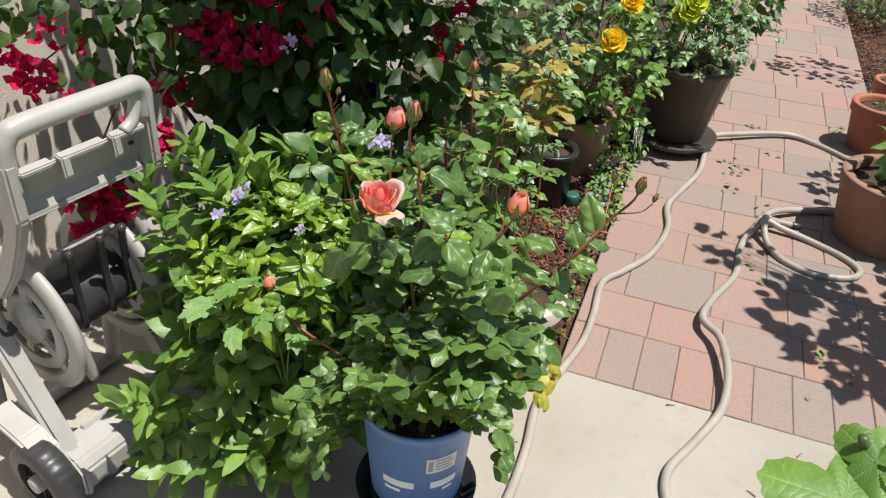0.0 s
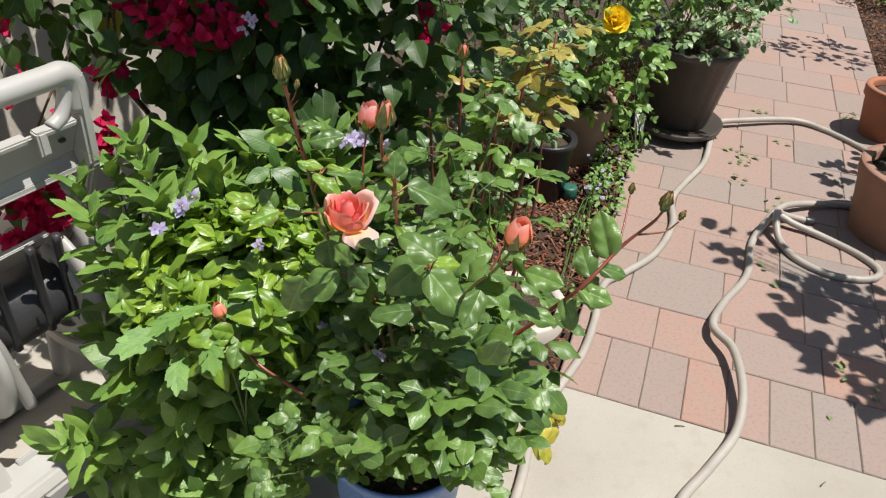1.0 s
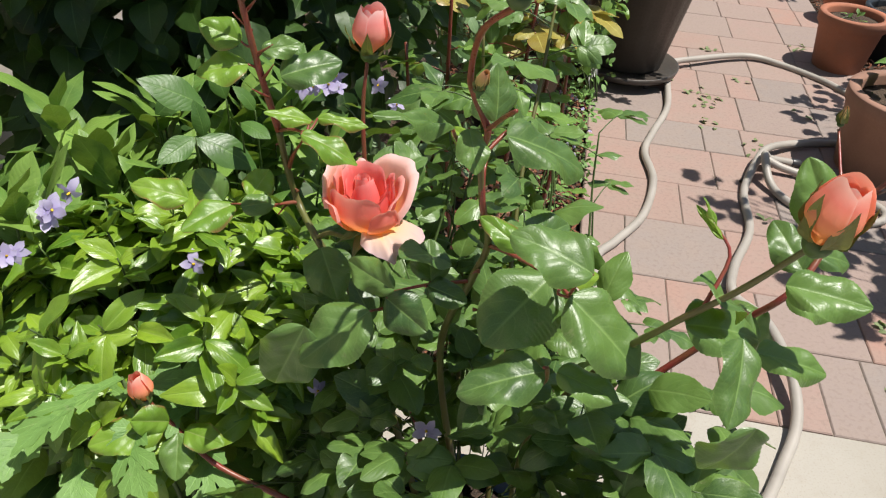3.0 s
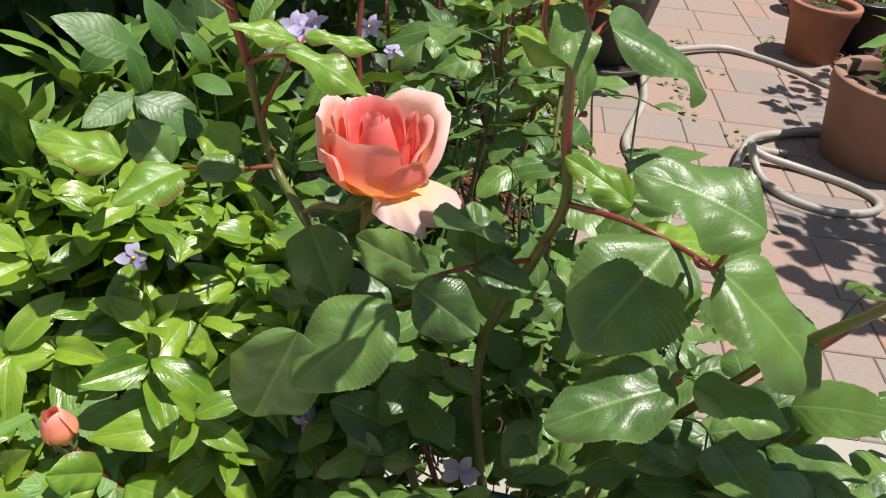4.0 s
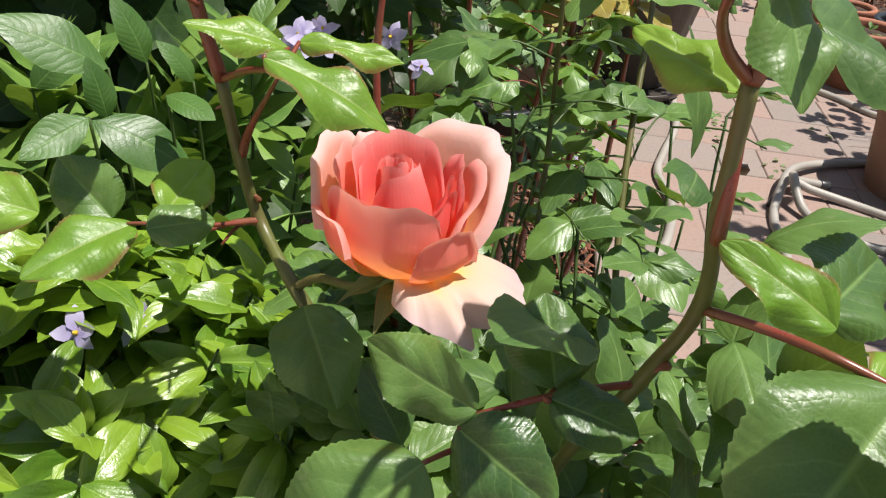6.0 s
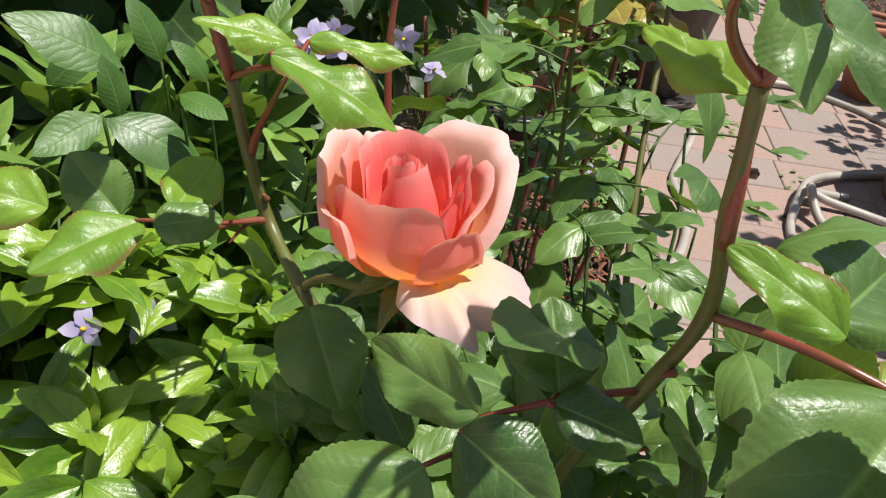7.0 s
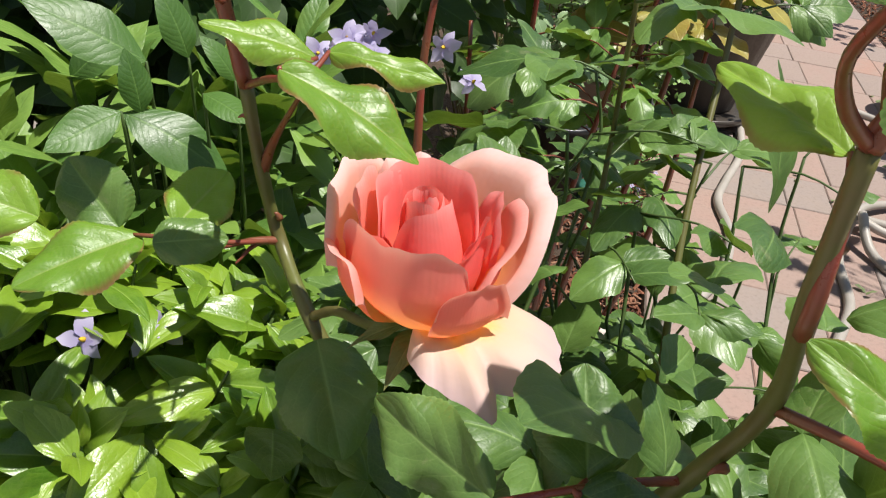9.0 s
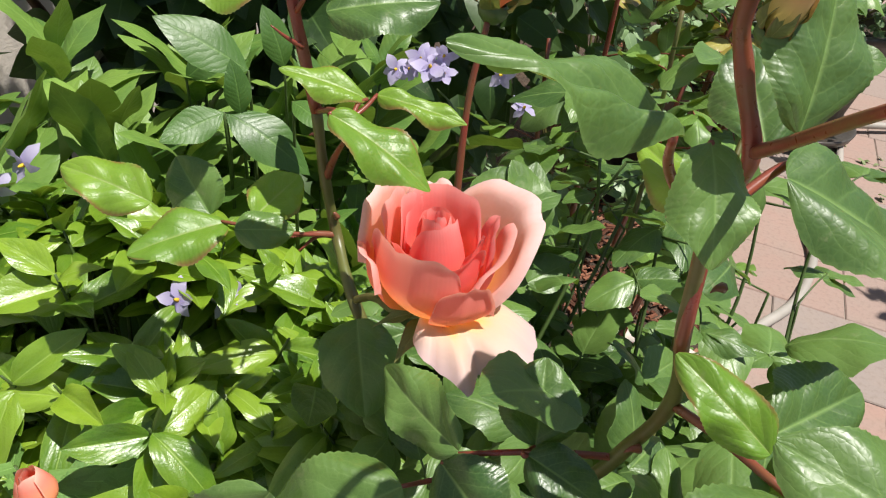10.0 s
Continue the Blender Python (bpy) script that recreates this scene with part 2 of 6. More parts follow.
STUCCO = plain("stucco", (0.60, 0.545, 0.47), 0.9, 0.10, 5.0, 140, 0.6, 0.0035)
SAND = plain("joint_sand", (0.29, 0.245, 0.20), 0.95, 0.4, 14, 400, 0.5, 0.002)
SOIL = plain("soil", (0.085, 0.055, 0.035), 0.95, 0.5, 18, 130, 1.0, 0.02)
PLASTIC_GREY = plain("reel_plastic", (0.40, 0.395, 0.375), 0.42, 0.09, 7, 500, 0.08, 0.0008, other=(0.355, 0.34, 0.315))
PLASTIC_DARK = plain("dark_plastic", (0.045, 0.045, 0.048), 0.4, 0.3, 12, 200, 0.1)
PLASTIC_BLACK = plain("black_pot_plastic", (0.022, 0.024, 0.027), 0.36, 0.3, 14, 200, 0.1)
PLASTIC_BLUE = plain("blue_pot_plastic", (0.115, 0.215, 0.47), 0.38, 0.12, 10, 200, 0.06)
BROWN_RESIN = plain("brown_resin", (0.072, 0.060, 0.050), 0.42, 0.3, 9, 150, 0.2)
TERRACOTTA = plain("terracotta", (0.40, 0.145, 0.075), 0.85, 0.35, 8, 160, 0.3, other=(0.27, 0.12, 0.075))
TERRA_PALE = plain("weathered_terracotta", (0.33, 0.185, 0.130), 0.85, 0.3, 6, 160, 0.35, other=(0.24, 0.13, 0.092))
TAN_CLAY = plain("tan_clay", (0.30, 0.20, 0.15), 0.8, 0.3, 9, 150, 0.3)
WHITE_CLAY = plain("whitewashed_clay", (0.62, 0.55, 0.48), 0.8, 0.25, 9, 150, 0.3)
HOSE = plain("hose_vinyl", (0.40, 0.365, 0.32), 0.48, 0.22, 9, 300, 0.15, 0.0008)
PAPER = plain("paper_label", (0.74, 0.73, 0.70), 0.7, 0.06)
INK = plain("grey_print", (0.35, 0.35, 0.36), 0.7, 0.1)
WHITE_PRINT = plain("white_print", (0.72, 0.75, 0.82), 0.6, 0.1)
GREEN_CAP = plain("green_cap_plastic", (0.025, 0.12, 0.085), 0.45, 0.2)


def paver_material():
    n = Nodes("paver")
    d = n.t.nodes.new("ShaderNodeObjectInfo").outputs["Random"]
    b = n.t.nodes.new("ShaderNodeNewGeometry").outputs["Random Per Island"]
    r = n.math("FRACT", n.math("ADD", d, b))
    p = n.place()
    c = n.ramp(r, [(0.0, (0.230, 0.198, 0.180)), (0.25, (0.302, 0.221, 0.189)), (0.5, (0.324, 0.216, 0.180)), (0.7, (0.261, 0.221, 0.198)), (0.9, (0.347, 0.203, 0.158)), (1.0, (0.302, 0.225, 0.194))])
    blotch, grain, speck = n.noise(14.0, 4.0, p), n.noise(90.0, 4.0, p), n.noise(420.0, 2.0, p)
    c = n.mix(n.math("MULTIPLY", n.span(blotch, 0.40, 0.70), 0.55), c, (0.288, 0.225, 0.189))
    c = n.mix(n.math("MULTIPLY", n.span(grain, 0.5, 0.75), 0.4), c, (0.171, 0.122, 0.095))
    c = n.mix(n.math("MULTIPLY", n.span(speck, 0.62, 0.72), 0.35), c, (0.342, 0.279, 0.234))
    n.bump(n.math("ADD", n.math("MULTIPLY", grain, 1.0), n.math("MULTIPLY", speck, 0.5)), 0.5, 0.0022)
    return n.done(c, 0.85, spec=0.35)


def mulch_material():
    n = Nodes("bark_mulch")
    d = n.dice()
    c = n.ramp(d, [(0.0, (0.075, 0.030, 0.018)), (0.4, (0.17, 0.062, 0.036)), (0.75, (0.27, 0.115, 0.066)), (1.0, (0.34, 0.20, 0.13))])
    g = n.noise(200.0, 3.0, n.place())
    c = n.mix(n.math("MULTIPLY", n.span(g, 0.4, 0.7), 0.5), c, (0.07, 0.035, 0.022))
    n.bump(g, 0.6, 0.002)
    return n.done(c, 0.9, spec=0.2)


def concrete_material():
    n = Nodes("poured_concrete")
    p = n.place()
    big, mid, fine = n.noise(2.2, 5.0, p), n.noise(16.0, 5.0, p, 0.6), n.noise(240.0, 3.0, p)
    c = n.mix(n.span(big, 0.3, 0.7), (0.325, 0.298, 0.252), (0.395, 0.370, 0.325))
    c = n.mix(n.math("MULTIPLY", n.span(mid, 0.54, 0.72), 0.30), c, (0.28, 0.235, 0.175))
    c = n.mix(n.math("MULTIPLY", n.span(fine, 0.54, 0.72), 0.45), c, (0.26, 0.225, 0.185))
    pit = n.voronoi(38.0, p)
    c = n.mix(n.span(pit, 0.0, 0.07, 0.7, 0.0), c, (0.22, 0.18, 0.14))
    n.bump(n.math("ADD", n.math("MULTIPLY", fine, 0.5), mid), 0.3, 0.003)
    return n.done(c, 0.88, spec=0.3)


PAVER, MULCH, POURED = paver_material(), mulch_material(), concrete_material()

# ---- mesh helpers ----
rng = random.Random(7)
UP = Vector((0, 0, 1))
EDGE = Vector((0.963, -0.269, 0))        # across the path, along the edge of the slab
ALONG = Vector((0.269, 0.963, 0))        # along the path, away from the slab
SLAB_END = 2.012


def plan(u, v, z=0.0):
    """A place from metres across and along the path."""
    return EDGE * u + ALONG * v + UP * z


def mesh(name, verts, faces, uvs=None, smooth=True):
    me = bpy.data.meshes.new(name)
    me.from_pydata([tuple(v) for v in verts], [], faces)
    if uvs is not None:
        layer = me.uv_layers.new(name="uv")
        idx = np.empty(len(me.loops), dtype=np.int32)
        me.loops.foreach_get("vertex_index", idx)
        layer.data.foreach_set("uv", np.asarray(uvs, dtype=np.float32)[idx].ravel())
    if smooth:
        me.polygons.foreach_set("use_smooth", np.ones(len(me.polygons), dtype=bool))
    me.update()
    return me


def place_of(ob):
    m = ob.matrix_basis.copy()
    return place_of(ob.parent) @ ob.matrix_parent_inverse @ m if ob.parent else m


def thing(name, at, label, category, group="", kind=""):
    e = new(name)
    e.empty_display_size = 0.05
    e.matrix_basis = Matrix.Translation(at)
    return tagged(e, label, category, group, kind)


def part(name, me, material, parent, label="", m=None, kind=""):
    """Links a mesh (or bmesh) in world coordinates as one object under a thing or a part."""
    if isinstance(me, bmesh.types.BMesh):
        bm, me = me, bpy.data.meshes.new(name)
        bm.to_mesh(me)
        bm.free()
    if material and not me.materials:
        me.materials.append(material)
    ob = new(name, me)
    if parent:
        ob.parent = parent
        ob.matrix_parent_inverse = place_of(parent).inverted()
    if m is not None:
        ob.matrix_basis = m
    return tagged(ob, label, kind=kind)


def lathe(profile, segs=40, name="lathe", flutes=0, flute_depth=0.0, close=True):
    """Turns (radius, height) pairs round the z axis."""
    verts, faces = [], []
    for r, z in profile:
        for k in range(segs):
            a = 2 * math.pi * k / segs
            q = r * (1 + flute_depth * math.cos(flutes * a)) if flutes else r
            verts.append((q * math.cos(a), q * math.sin(a), z))
    for i in range(len(profile) - 1):
        for k in range(segs):
            j = (k + 1) % segs
            faces.append((i * segs + k, i * segs + j, (i + 1) * segs + j, (i + 1) * segs + k))
    if close:
        faces.append(tuple(reversed(range(segs))))
    return mesh(name, verts, faces)


def glide(points, n):
    """A Catmull-Rom line through points, n steps for each stretch."""
    P = [Vector(p) for p in points]
    P = [P[0] * 2 - P[1]] + P + [P[-1] * 2 - P[-2]]
    out = []
    for i in range(1, len(P) - 2):
        a, b, c, d = P[i - 1:i + 3]
        for k in range(n):
            t = k / n
            out.append(0.5 * ((2 * b) + (c - a) * t + (2 * a - 5 * b + 4 * c - d) * t * t + (3 * b - a - 3 * c + d) * t ** 3))
    return out + [P[-2]]


def tube_arrays(points, r0, r1=None, sides=8, n=5, start=0, swell=None):
    line = glide(points, n) if n > 1 else [Vector(p) for p in points]
    r1 = r0 if r1 is None else r1
    verts, faces = [], []
    side = None
    for i, p in enumerate(line):
        t = (line[min(i + 1, len(line) - 1)] - line[max(i - 1, 0)]).normalized()
        if side is None:
            side = t.orthogonal().normalized()
        side = (side - t * side.dot(t)).normalized()
        other = t.cross(side)
        f = i / max(1, len(line) - 1)
        r = r0 + (r1 - r0) * f
        if swell:
            r *= swell(f)
        for k in range(sides):
            a = 2 * math.pi * k / sides
            verts.append(p + (side * math.cos(a) + other * math.sin(a)) * r)
    for i in range(len(line) - 1):
        for k in range(sides):
            j = (k + 1) % sides
            faces.append(tuple(start + q for q in (i * sides + k, i * sides + j, (i + 1) * sides + j, (i + 1) * sides + k)))
    faces.append(tuple(start + q for q in reversed(range(sides))))
    m = len(line) - 1
    faces.append(tuple(start + m * sides + q for q in range(sides)))
    return verts, faces


def tubes(name, lines):
    """One mesh of several tubes: (points, r0, r1[, sides, steps])."""
    V, Fs = [], []
    for points, r0, r1, *rest in lines:
        v, f = tube_arrays(points, r0, r1, rest[0] if rest else 6, rest[1] if len(rest) > 1 else 4, len(V))
        V += v
        Fs += f
    return mesh(name, V, Fs)


def box_bm(size, at=(0, 0, 0), bevel=0.004, m=None, segs=2):
    bm = bmesh.new()
    bmesh.ops.create_cube(bm, size=1.0)
    bmesh.ops.scale(bm, vec=size, verts=bm.verts)
    if bevel:
        bmesh.ops.bevel(bm, geom=bm.edges[:], offset=bevel, segments=segs, affect="EDGES", clamp_overlap=True)
    bmesh.ops.translate(bm, vec=at, verts=bm.verts)
    if m is not None:
        bmesh.ops.transform(bm, matrix=m, verts=bm.verts)
    return bm


# ---- leaves ----
def leaf_shape(half, nl=6, nw=2, fold=0.18, bend=0.25, wave=0.0, teeth=0, tooth=0.0, seed=0, pucker=0.0, curl=0.0):
    """A leaf along x from 0 to 1, y across, z its upper side; half(s) is its half width."""
    r = random.Random(seed)
    ph = r.uniform(0, 6.28)
    V, UV, Fs = [], [], []
    for i in range(nl + 1):
        s = i / nl
        w = half(s)
        if teeth:
            w *= 1 + tooth * (1 - 2 * ((s * teeth) % 1.0))
        z0 = -bend * s * s
        for j in range(-nw, nw + 1):
            q = j / nw
            y = q * w
            z = z0 + fold * abs(y) - 0.35 * fold * abs(q) ** 2 * w + wave * math.sin(9 * s + ph + 1.3 * q) * q * q * w
            z += pucker * math.sin(21 * (s - 0.45 * abs(y)) + ph) * math.sin(math.pi * min(1.0, abs(q) * 1.15)) * w - curl * abs(q) ** 3 * w
            V.append((s - 0.10 * bend * s * s, y, z))
            UV.append((s, 0.5 + 0.5 * q))
    c = 2 * nw + 1
    for i in range(nl):
        for j in range(c - 1):
            Fs.append((i * c + j, (i + 1) * c + j, (i + 1) * c + j + 1, i * c + j + 1))
    return np.array(V), Fs, np.array(UV)


def ovate(k=0.36, lean=0.85, tip=0.8):
    return lambda s: k * max(0.012, math.sin(math.pi * min(1, s ** lean))) ** tip


ROSE_HALF, BROAD_HALF = ovate(0.345, 0.80, 0.72), ovate(0.41, 0.80, 0.62)
LANCE_HALF, HEART_HALF, OVAL_HALF = ovate(0.205, 0.92, 0.85), ovate(0.36, 0.66, 0.85), ovate(0.27, 0.9, 0.8)
ROSE_T = [leaf_shape(ROSE_HALF, 18, 2, f, b, w, 9, 0.032, seed=k, pucker=0.025, curl=c) for k, (f, b, w, c) in enumerate(((0.25, 0.22, 0.12, 0.15), (0.12, 0.35, 0.2, 0.3), (0.40, 0.10, 0.15, 0.1), (0.05, 0.5, 0.25, 0.4)))]
ROSE_FAR_T = [leaf_shape(ROSE_HALF, 6, 1, f, b, w, seed=k) for k, (f, b, w) in enumerate(((0.25, 0.22, 0.1), (0.12, 0.35, 0.16), (0.35, 0.12, 0.12), (0.05, 0.5, 0.2)))]
LANCE_T = [leaf_shape(LANCE_HALF, 12, 2, f, b, w, seed=k, curl=0.2) for k, (f, b, w) in enumerate(((0.32, 0.16, 0.14), (0.22, 0.32, 0.2), (0.42, 0.06, 0.25), (0.26, 0.45, 0.18)))]
OVATE_T = [leaf_shape(ovate(0.215, 0.88, 0.8), 10, 3, f, b, w, seed=k, curl=c) for k, (f, b, w, c) in enumerate(((0.80, 0.20, 0.2, 0.1), (0.50, 0.45, 0.3, 0.4), (1.05, 0.10, 0.25, 0.0), (0.65, 0.65, 0.3, 0.3)))]
HEART_T = [leaf_shape(HEART_HALF, 7, 2, f, b, 0.1, seed=k) for k, (f, b) in enumerate(((0.25, 0.25), (0.1, 0.4), (0.4, 0.1)))]
OVAL_T = [leaf_shape(OVAL_HALF, 5, 1, f, b, 0.1, seed=k) for k, (f, b) in enumerate(((0.25, 0.25), (0.1, 0.5), (0.45, 0.1)))]


def frame_of(base, way, normal, length, width=1.0):
    """The matrix that lays a leaf at base, along way, with its upper side to normal."""
    x = Vector(way).normalized()
    z = Vector(normal)
    z = z - x * z.dot(x)
    z = z.normalized() if z.length > 1e-4 else x.orthogonal().normalized()
    y = z.cross(x)
    m = Matrix((x * length, y * length * width, z * length)).transposed().to_4x4()
    m.translation = base
    return m


def scatter_mesh(name, shapes, mats):
    """Many leaves in one mesh; shape k serves every k-th."""
    Vs, Us, Fs, n = [], [], [], 0
    for i, m in enumerate(mats):
        v, f, u = shapes[i % len(shapes)]
        a = np.array(m)
        Vs.append(v @ a[:3, :3].T + a[:3, 3])
        Us.append(u)
        Fs += [tuple(n + q for q in g) for g in f]
        n += len(v)
    return mesh(name, np.concatenate(Vs), Fs, np.concatenate(Us))


def foliage(parent, shapes, mats, material, singles=0, name="leaf", rest="foliage"):
    """The first leaves as parts of their own on shared meshes, the others joined."""
    shared = [mesh(name, v, f, u) for v, f, u in shapes]
    for s in shared:
        s.materials.append(material)
    for i, m in enumerate(mats[:singles]):
        part(name, shared[i % len(shared)], None, parent, m=m)
    if len(mats) > singles:
        part(rest, scatter_mesh(rest, shapes, mats[singles:]), material, parent, kind="stuff")


def jitter(k):
    return Vector((rng.gauss(0, k), rng.gauss(0, k), rng.gauss(0, k)))


def spray(base, way, length, count=5, size=0.05, droop=0.3, sky=0.9):
    """A rose's compound leaf: its stalk and the poses of its leaflets."""
    way = Vector(way).normalized()
    tip = Vector(base) + way * length - UP * droop * length * 0.4
    mid = Vector(base) + way * length * 0.55 + UP * 0.03 * length
    out = []
    nrm = (UP * sky + jitter(0.28)).normalized()
    side = nrm.cross(way).normalized()
    end = (tip - mid).normalized()
    out.append(frame_of(tip, end + jitter(0.15), nrm + jitter(0.2), size * rng.uniform(0.95, 1.2), rng.uniform(0.85, 1.1)))
    pairs = (count - 1) // 2
    for p in range(pairs):
        at = mid.lerp(tip, 0.75 - 0.75 * p / max(1, pairs)) if pairs > 1 else mid.lerp(tip, 0.5)
        for sgn in (-1, 1):
            d = side * sgn + way * 0.45 + jitter(0.16)
            out.append(frame_of(at, d, nrm + side * sgn * -0.15 + jitter(0.22), size * rng.uniform(0.7, 1.0), rng.uniform(0.85, 1.1)))
    return ([base, mid, tip], out)


def in_ball(c, r):
    while True:
        p = Vector((rng.uniform(-1, 1), rng.uniform(-1, 1), rng.uniform(-1, 1)))
        if p.length <= 1:
            return Vector(c) + Vector((p.x * r[0], p.y * r[1], p.z * r[2])), p

# ---- structure ----
def sheet(name, u0, u1, v0, v1, top, thick, material, label, category):
    bm = bmesh.new()
    c = [(u0, v0), (u1, v0), (u1, v1), (u0, v1)]
    hi = [bm.verts.new(plan(u, v, top)) for u, v in c]
    lo = [bm.verts.new(plan(u, v, top - thick)) for u, v in c]
    bm.faces.new(hi)
    bm.faces.new(lo[::-1])
    for k in range(4):
        j = (k + 1) % 4
        bm.faces.new((hi[j], hi[k], lo[k], lo[j]))
    return tagged(part(name, bm, material, None), label, category, kind="structure")


bm = bmesh.new()
bmesh.ops.create_grid(bm, x_segments=40, y_segments=40, size=300)
bmesh.ops.translate(bm, vec=(0, 0, -0.09), verts=bm.verts)
tagged(part("ground", bm, SOIL, None), "bare brown garden soil under bark mulch", "ground", kind="structure")
sheet("concrete_slab", -1.595, 3.2, -4.0, SLAB_END - 0.004, 0.0, 0.12, POURED, "pale cream poured concrete patio slab with stains", "concrete")
WALL_U = -1.6
sheet("wall_west", WALL_U - 0.2, WALL_U, -4.0, 12.0, 2.7, 2.85, STUCCO, "beige rough stucco house wall behind bougainvillea", "wall")
PATH_L, PATH_R, PATH_END = -0.135, 1.0, 9.0
path = sheet("paved_path", PATH_L, PATH_R, SLAB_END, PATH_END, -0.0045, 0.08, SAND, "garden path of pink and tan concrete pavers", "path")


def bed(name, u0, u1, v0, v1, label):
    """A raised, uneven sheet of soil with bark chips strewn on it."""
    nu, nv = max(4, int((u1 - u0) / 0.06)), max(4, int((v1 - v0) / 0.06))
    V, Fs = [], []
    for i in range(nv + 1):
        for j in range(nu + 1):
            u, v = u0 + (u1 - u0) * j / nu, v0 + (v1 - v0) * i / nv
            rim = min(1.0, min(u - u0, u1 - u, v - v0, v1 - v) / 0.08)
            V.append(plan(u, v, -0.035 + rim * (0.028 + 0.02 * noise.noise(Vector((u * 4, v * 4, 3.1))) + 0.008 * noise.noise(Vector((u * 17, v * 17, 0.7))))))
    for i in range(nv):
        for j in range(nu):
            k = i * (nu + 1) + j
            Fs.append((k, k + 1, k + nu + 2, k + nu + 1))
    b = part(name, mesh(name, V, Fs), SOIL, None)
    return tagged(b, label, "garden bed", kind="structure")


def chips(parent, name, count, where):
    """Bark chips: flat splinters in one mesh."""
    V, Fs = [], []
    for _ in range(count):
        u, v = where()
        c = plan(u, v, -0.004 + 0.012 * rng.random() + 0.012 * noise.noise(Vector((u * 4, v * 4, 3.1))))
        l, w, t = rng.uniform(0.012, 0.040), rng.uniform(0.004, 0.013), rng.uniform(0.002, 0.005)
        m = Euler((rng.gauss(0, 0.35), rng.gauss(0, 0.35), rng.uniform(0, 6.28))).to_matrix()
        n = len(V)
        for x, y, z in ((-l, -w * 0.6, 0), (l, -w, 0), (l * 0.8, w, 0), (-l * 0.9, w * 0.7, 0), (-l * 0.8, -w * 0.4, t), (l * 0.85, -w * 0.7, t), (l * 0.7, w * 0.8, t), (-l * 0.7, w * 0.5, t)):
            V.append(c + m @ Vector((x * 0.5, y * 0.5, z)))
        Fs += [tuple(n + q for q in f) for f in ((4, 5, 6, 7), (0, 1, 5, 4), (1, 2, 6, 5), (2, 3, 7, 6), (3, 0, 4, 7))]
    part(name, mesh(name, V, Fs, smooth=False), MULCH, parent, "reddish-brown bark chips", kind="stuff")


bed_left = bed("garden_bed_west", WALL_U + 0.01, PATH_L - 0.004, SLAB_END, PATH_END, "planting bed of dark soil and bark mulch")
bed_right = bed("garden_bed_east", PATH_R + 0.004, PATH_R + 2.4, SLAB_END, PATH_END, "planting bed of dark soil and reddish bark mulch")
chips(bed_left, "bark_mulch", 5200, lambda: (rng.uniform(-0.75, PATH_L - 0.01), rng.uniform(2.03, 4.6)))
chips(bed_right, "bark_mulch", 5200, lambda: (PATH_R + 0.01 + 0.9 * rng.random() ** 1.3, rng.uniform(2.05, 7.0)))

# ---- the rose in the blue pot ----
POT_AT = Vector((0.043, 1.30, 0.0))
stand = thing("plant_stand", POT_AT, "black plastic plant stand on the concrete", "plant stand")
part("stand_body", lathe([(0.118, 0.0), (0.122, 0.01), (0.100, 0.232), (0.096, 0.236)], 40), PLASTIC_BLACK, stand, m=Matrix.Translation(POT_AT))
saucer = thing("saucer", POT_AT + UP * 0.236, "round black plastic saucer under the blue pot", "saucer")
part("dish", lathe([(0.105, 0.001), (0.128, 0.026), (0.131, 0.027), (0.131, 0.024), (0.109, 0.0)], 48), PLASTIC_BLACK, saucer, m=Matrix.Translation(POT_AT + UP * 0.215))

blue_pot = thing("nursery_pot", POT_AT + UP * 0.246, "blue plastic nursery pot with white print and a price label", "plant pot")
PB = POT_AT + UP * 0.246
part("pot_wall", lathe([(0.094, 0.0), (0.097, 0.004), (0.1145, 0.222), (0.121, 0.225), (0.122, 0.240), (0.1205, 0.246), (0.117, 0.246), (0.1145, 0.240), (0.112, 0.20), (0.095, 0.03)], 64), PLASTIC_BLUE, blue_pot, m=Matrix.Translation(PB))
part("soil", lathe([(0.113, 0.205), (0.09, 0.212), (0.04, 0.216), (0.004, 0.215)], 40), SOIL, blue_pot, "dark potting soil", m=Matrix.Translation(PB))


def wrapped(az0, az1, z0, z1, slope=0.0, lift=0.0006, n=8):
    """A patch on the pot's side between two azimuths."""
    V, Fs = [], []
    for k in range(n + 1):
        a = radians(az0 + (az1 - az0) * k / n)
        for z in (z0, z1):
            zz = z + slope * k / n
            r = 0.097 + (0.1145 - 0.097) * (zz - 0.004) / 0.218 + lift
            V.append((r * math.cos(a), r * math.sin(a), zz))
    for k in range(n):
        Fs.append((2 * k, 2 * k + 2, 2 * k + 3, 2 * k + 1))
    return mesh("patch", V, Fs)


tag = part("price_label", wrapped(-76, -42, 0.135, 0.178), PAPER, blue_pot, "cream paper price label", m=Matrix.Translation(PB))
part("barcode", wrapped(-74, -69, 0.141, 0.172, lift=0.0011), INK, tag, m=Matrix.Translation(PB))
for k in range(4):
    part("print_bar", wrapped(-66, -46 - 3 * (k % 2), 0.142 + 0.009 * k, 0.146 + 0.009 * k, lift=0.0011), INK, tag, m=Matrix.Translation(PB))
for a0, a1, z0, h in ((-125, -88, 0.085, 0.020), (-123, -104, 0.068, 0.009), (-70, -38, 0.085, 0.020), (-55, -42, 0.070, 0.008)):
    part("print_bar", wrapped(a0, a1, z0, z0 + h), WHITE_PRINT, blue_pot, "white printed bar", m=Matrix.Translation(PB))

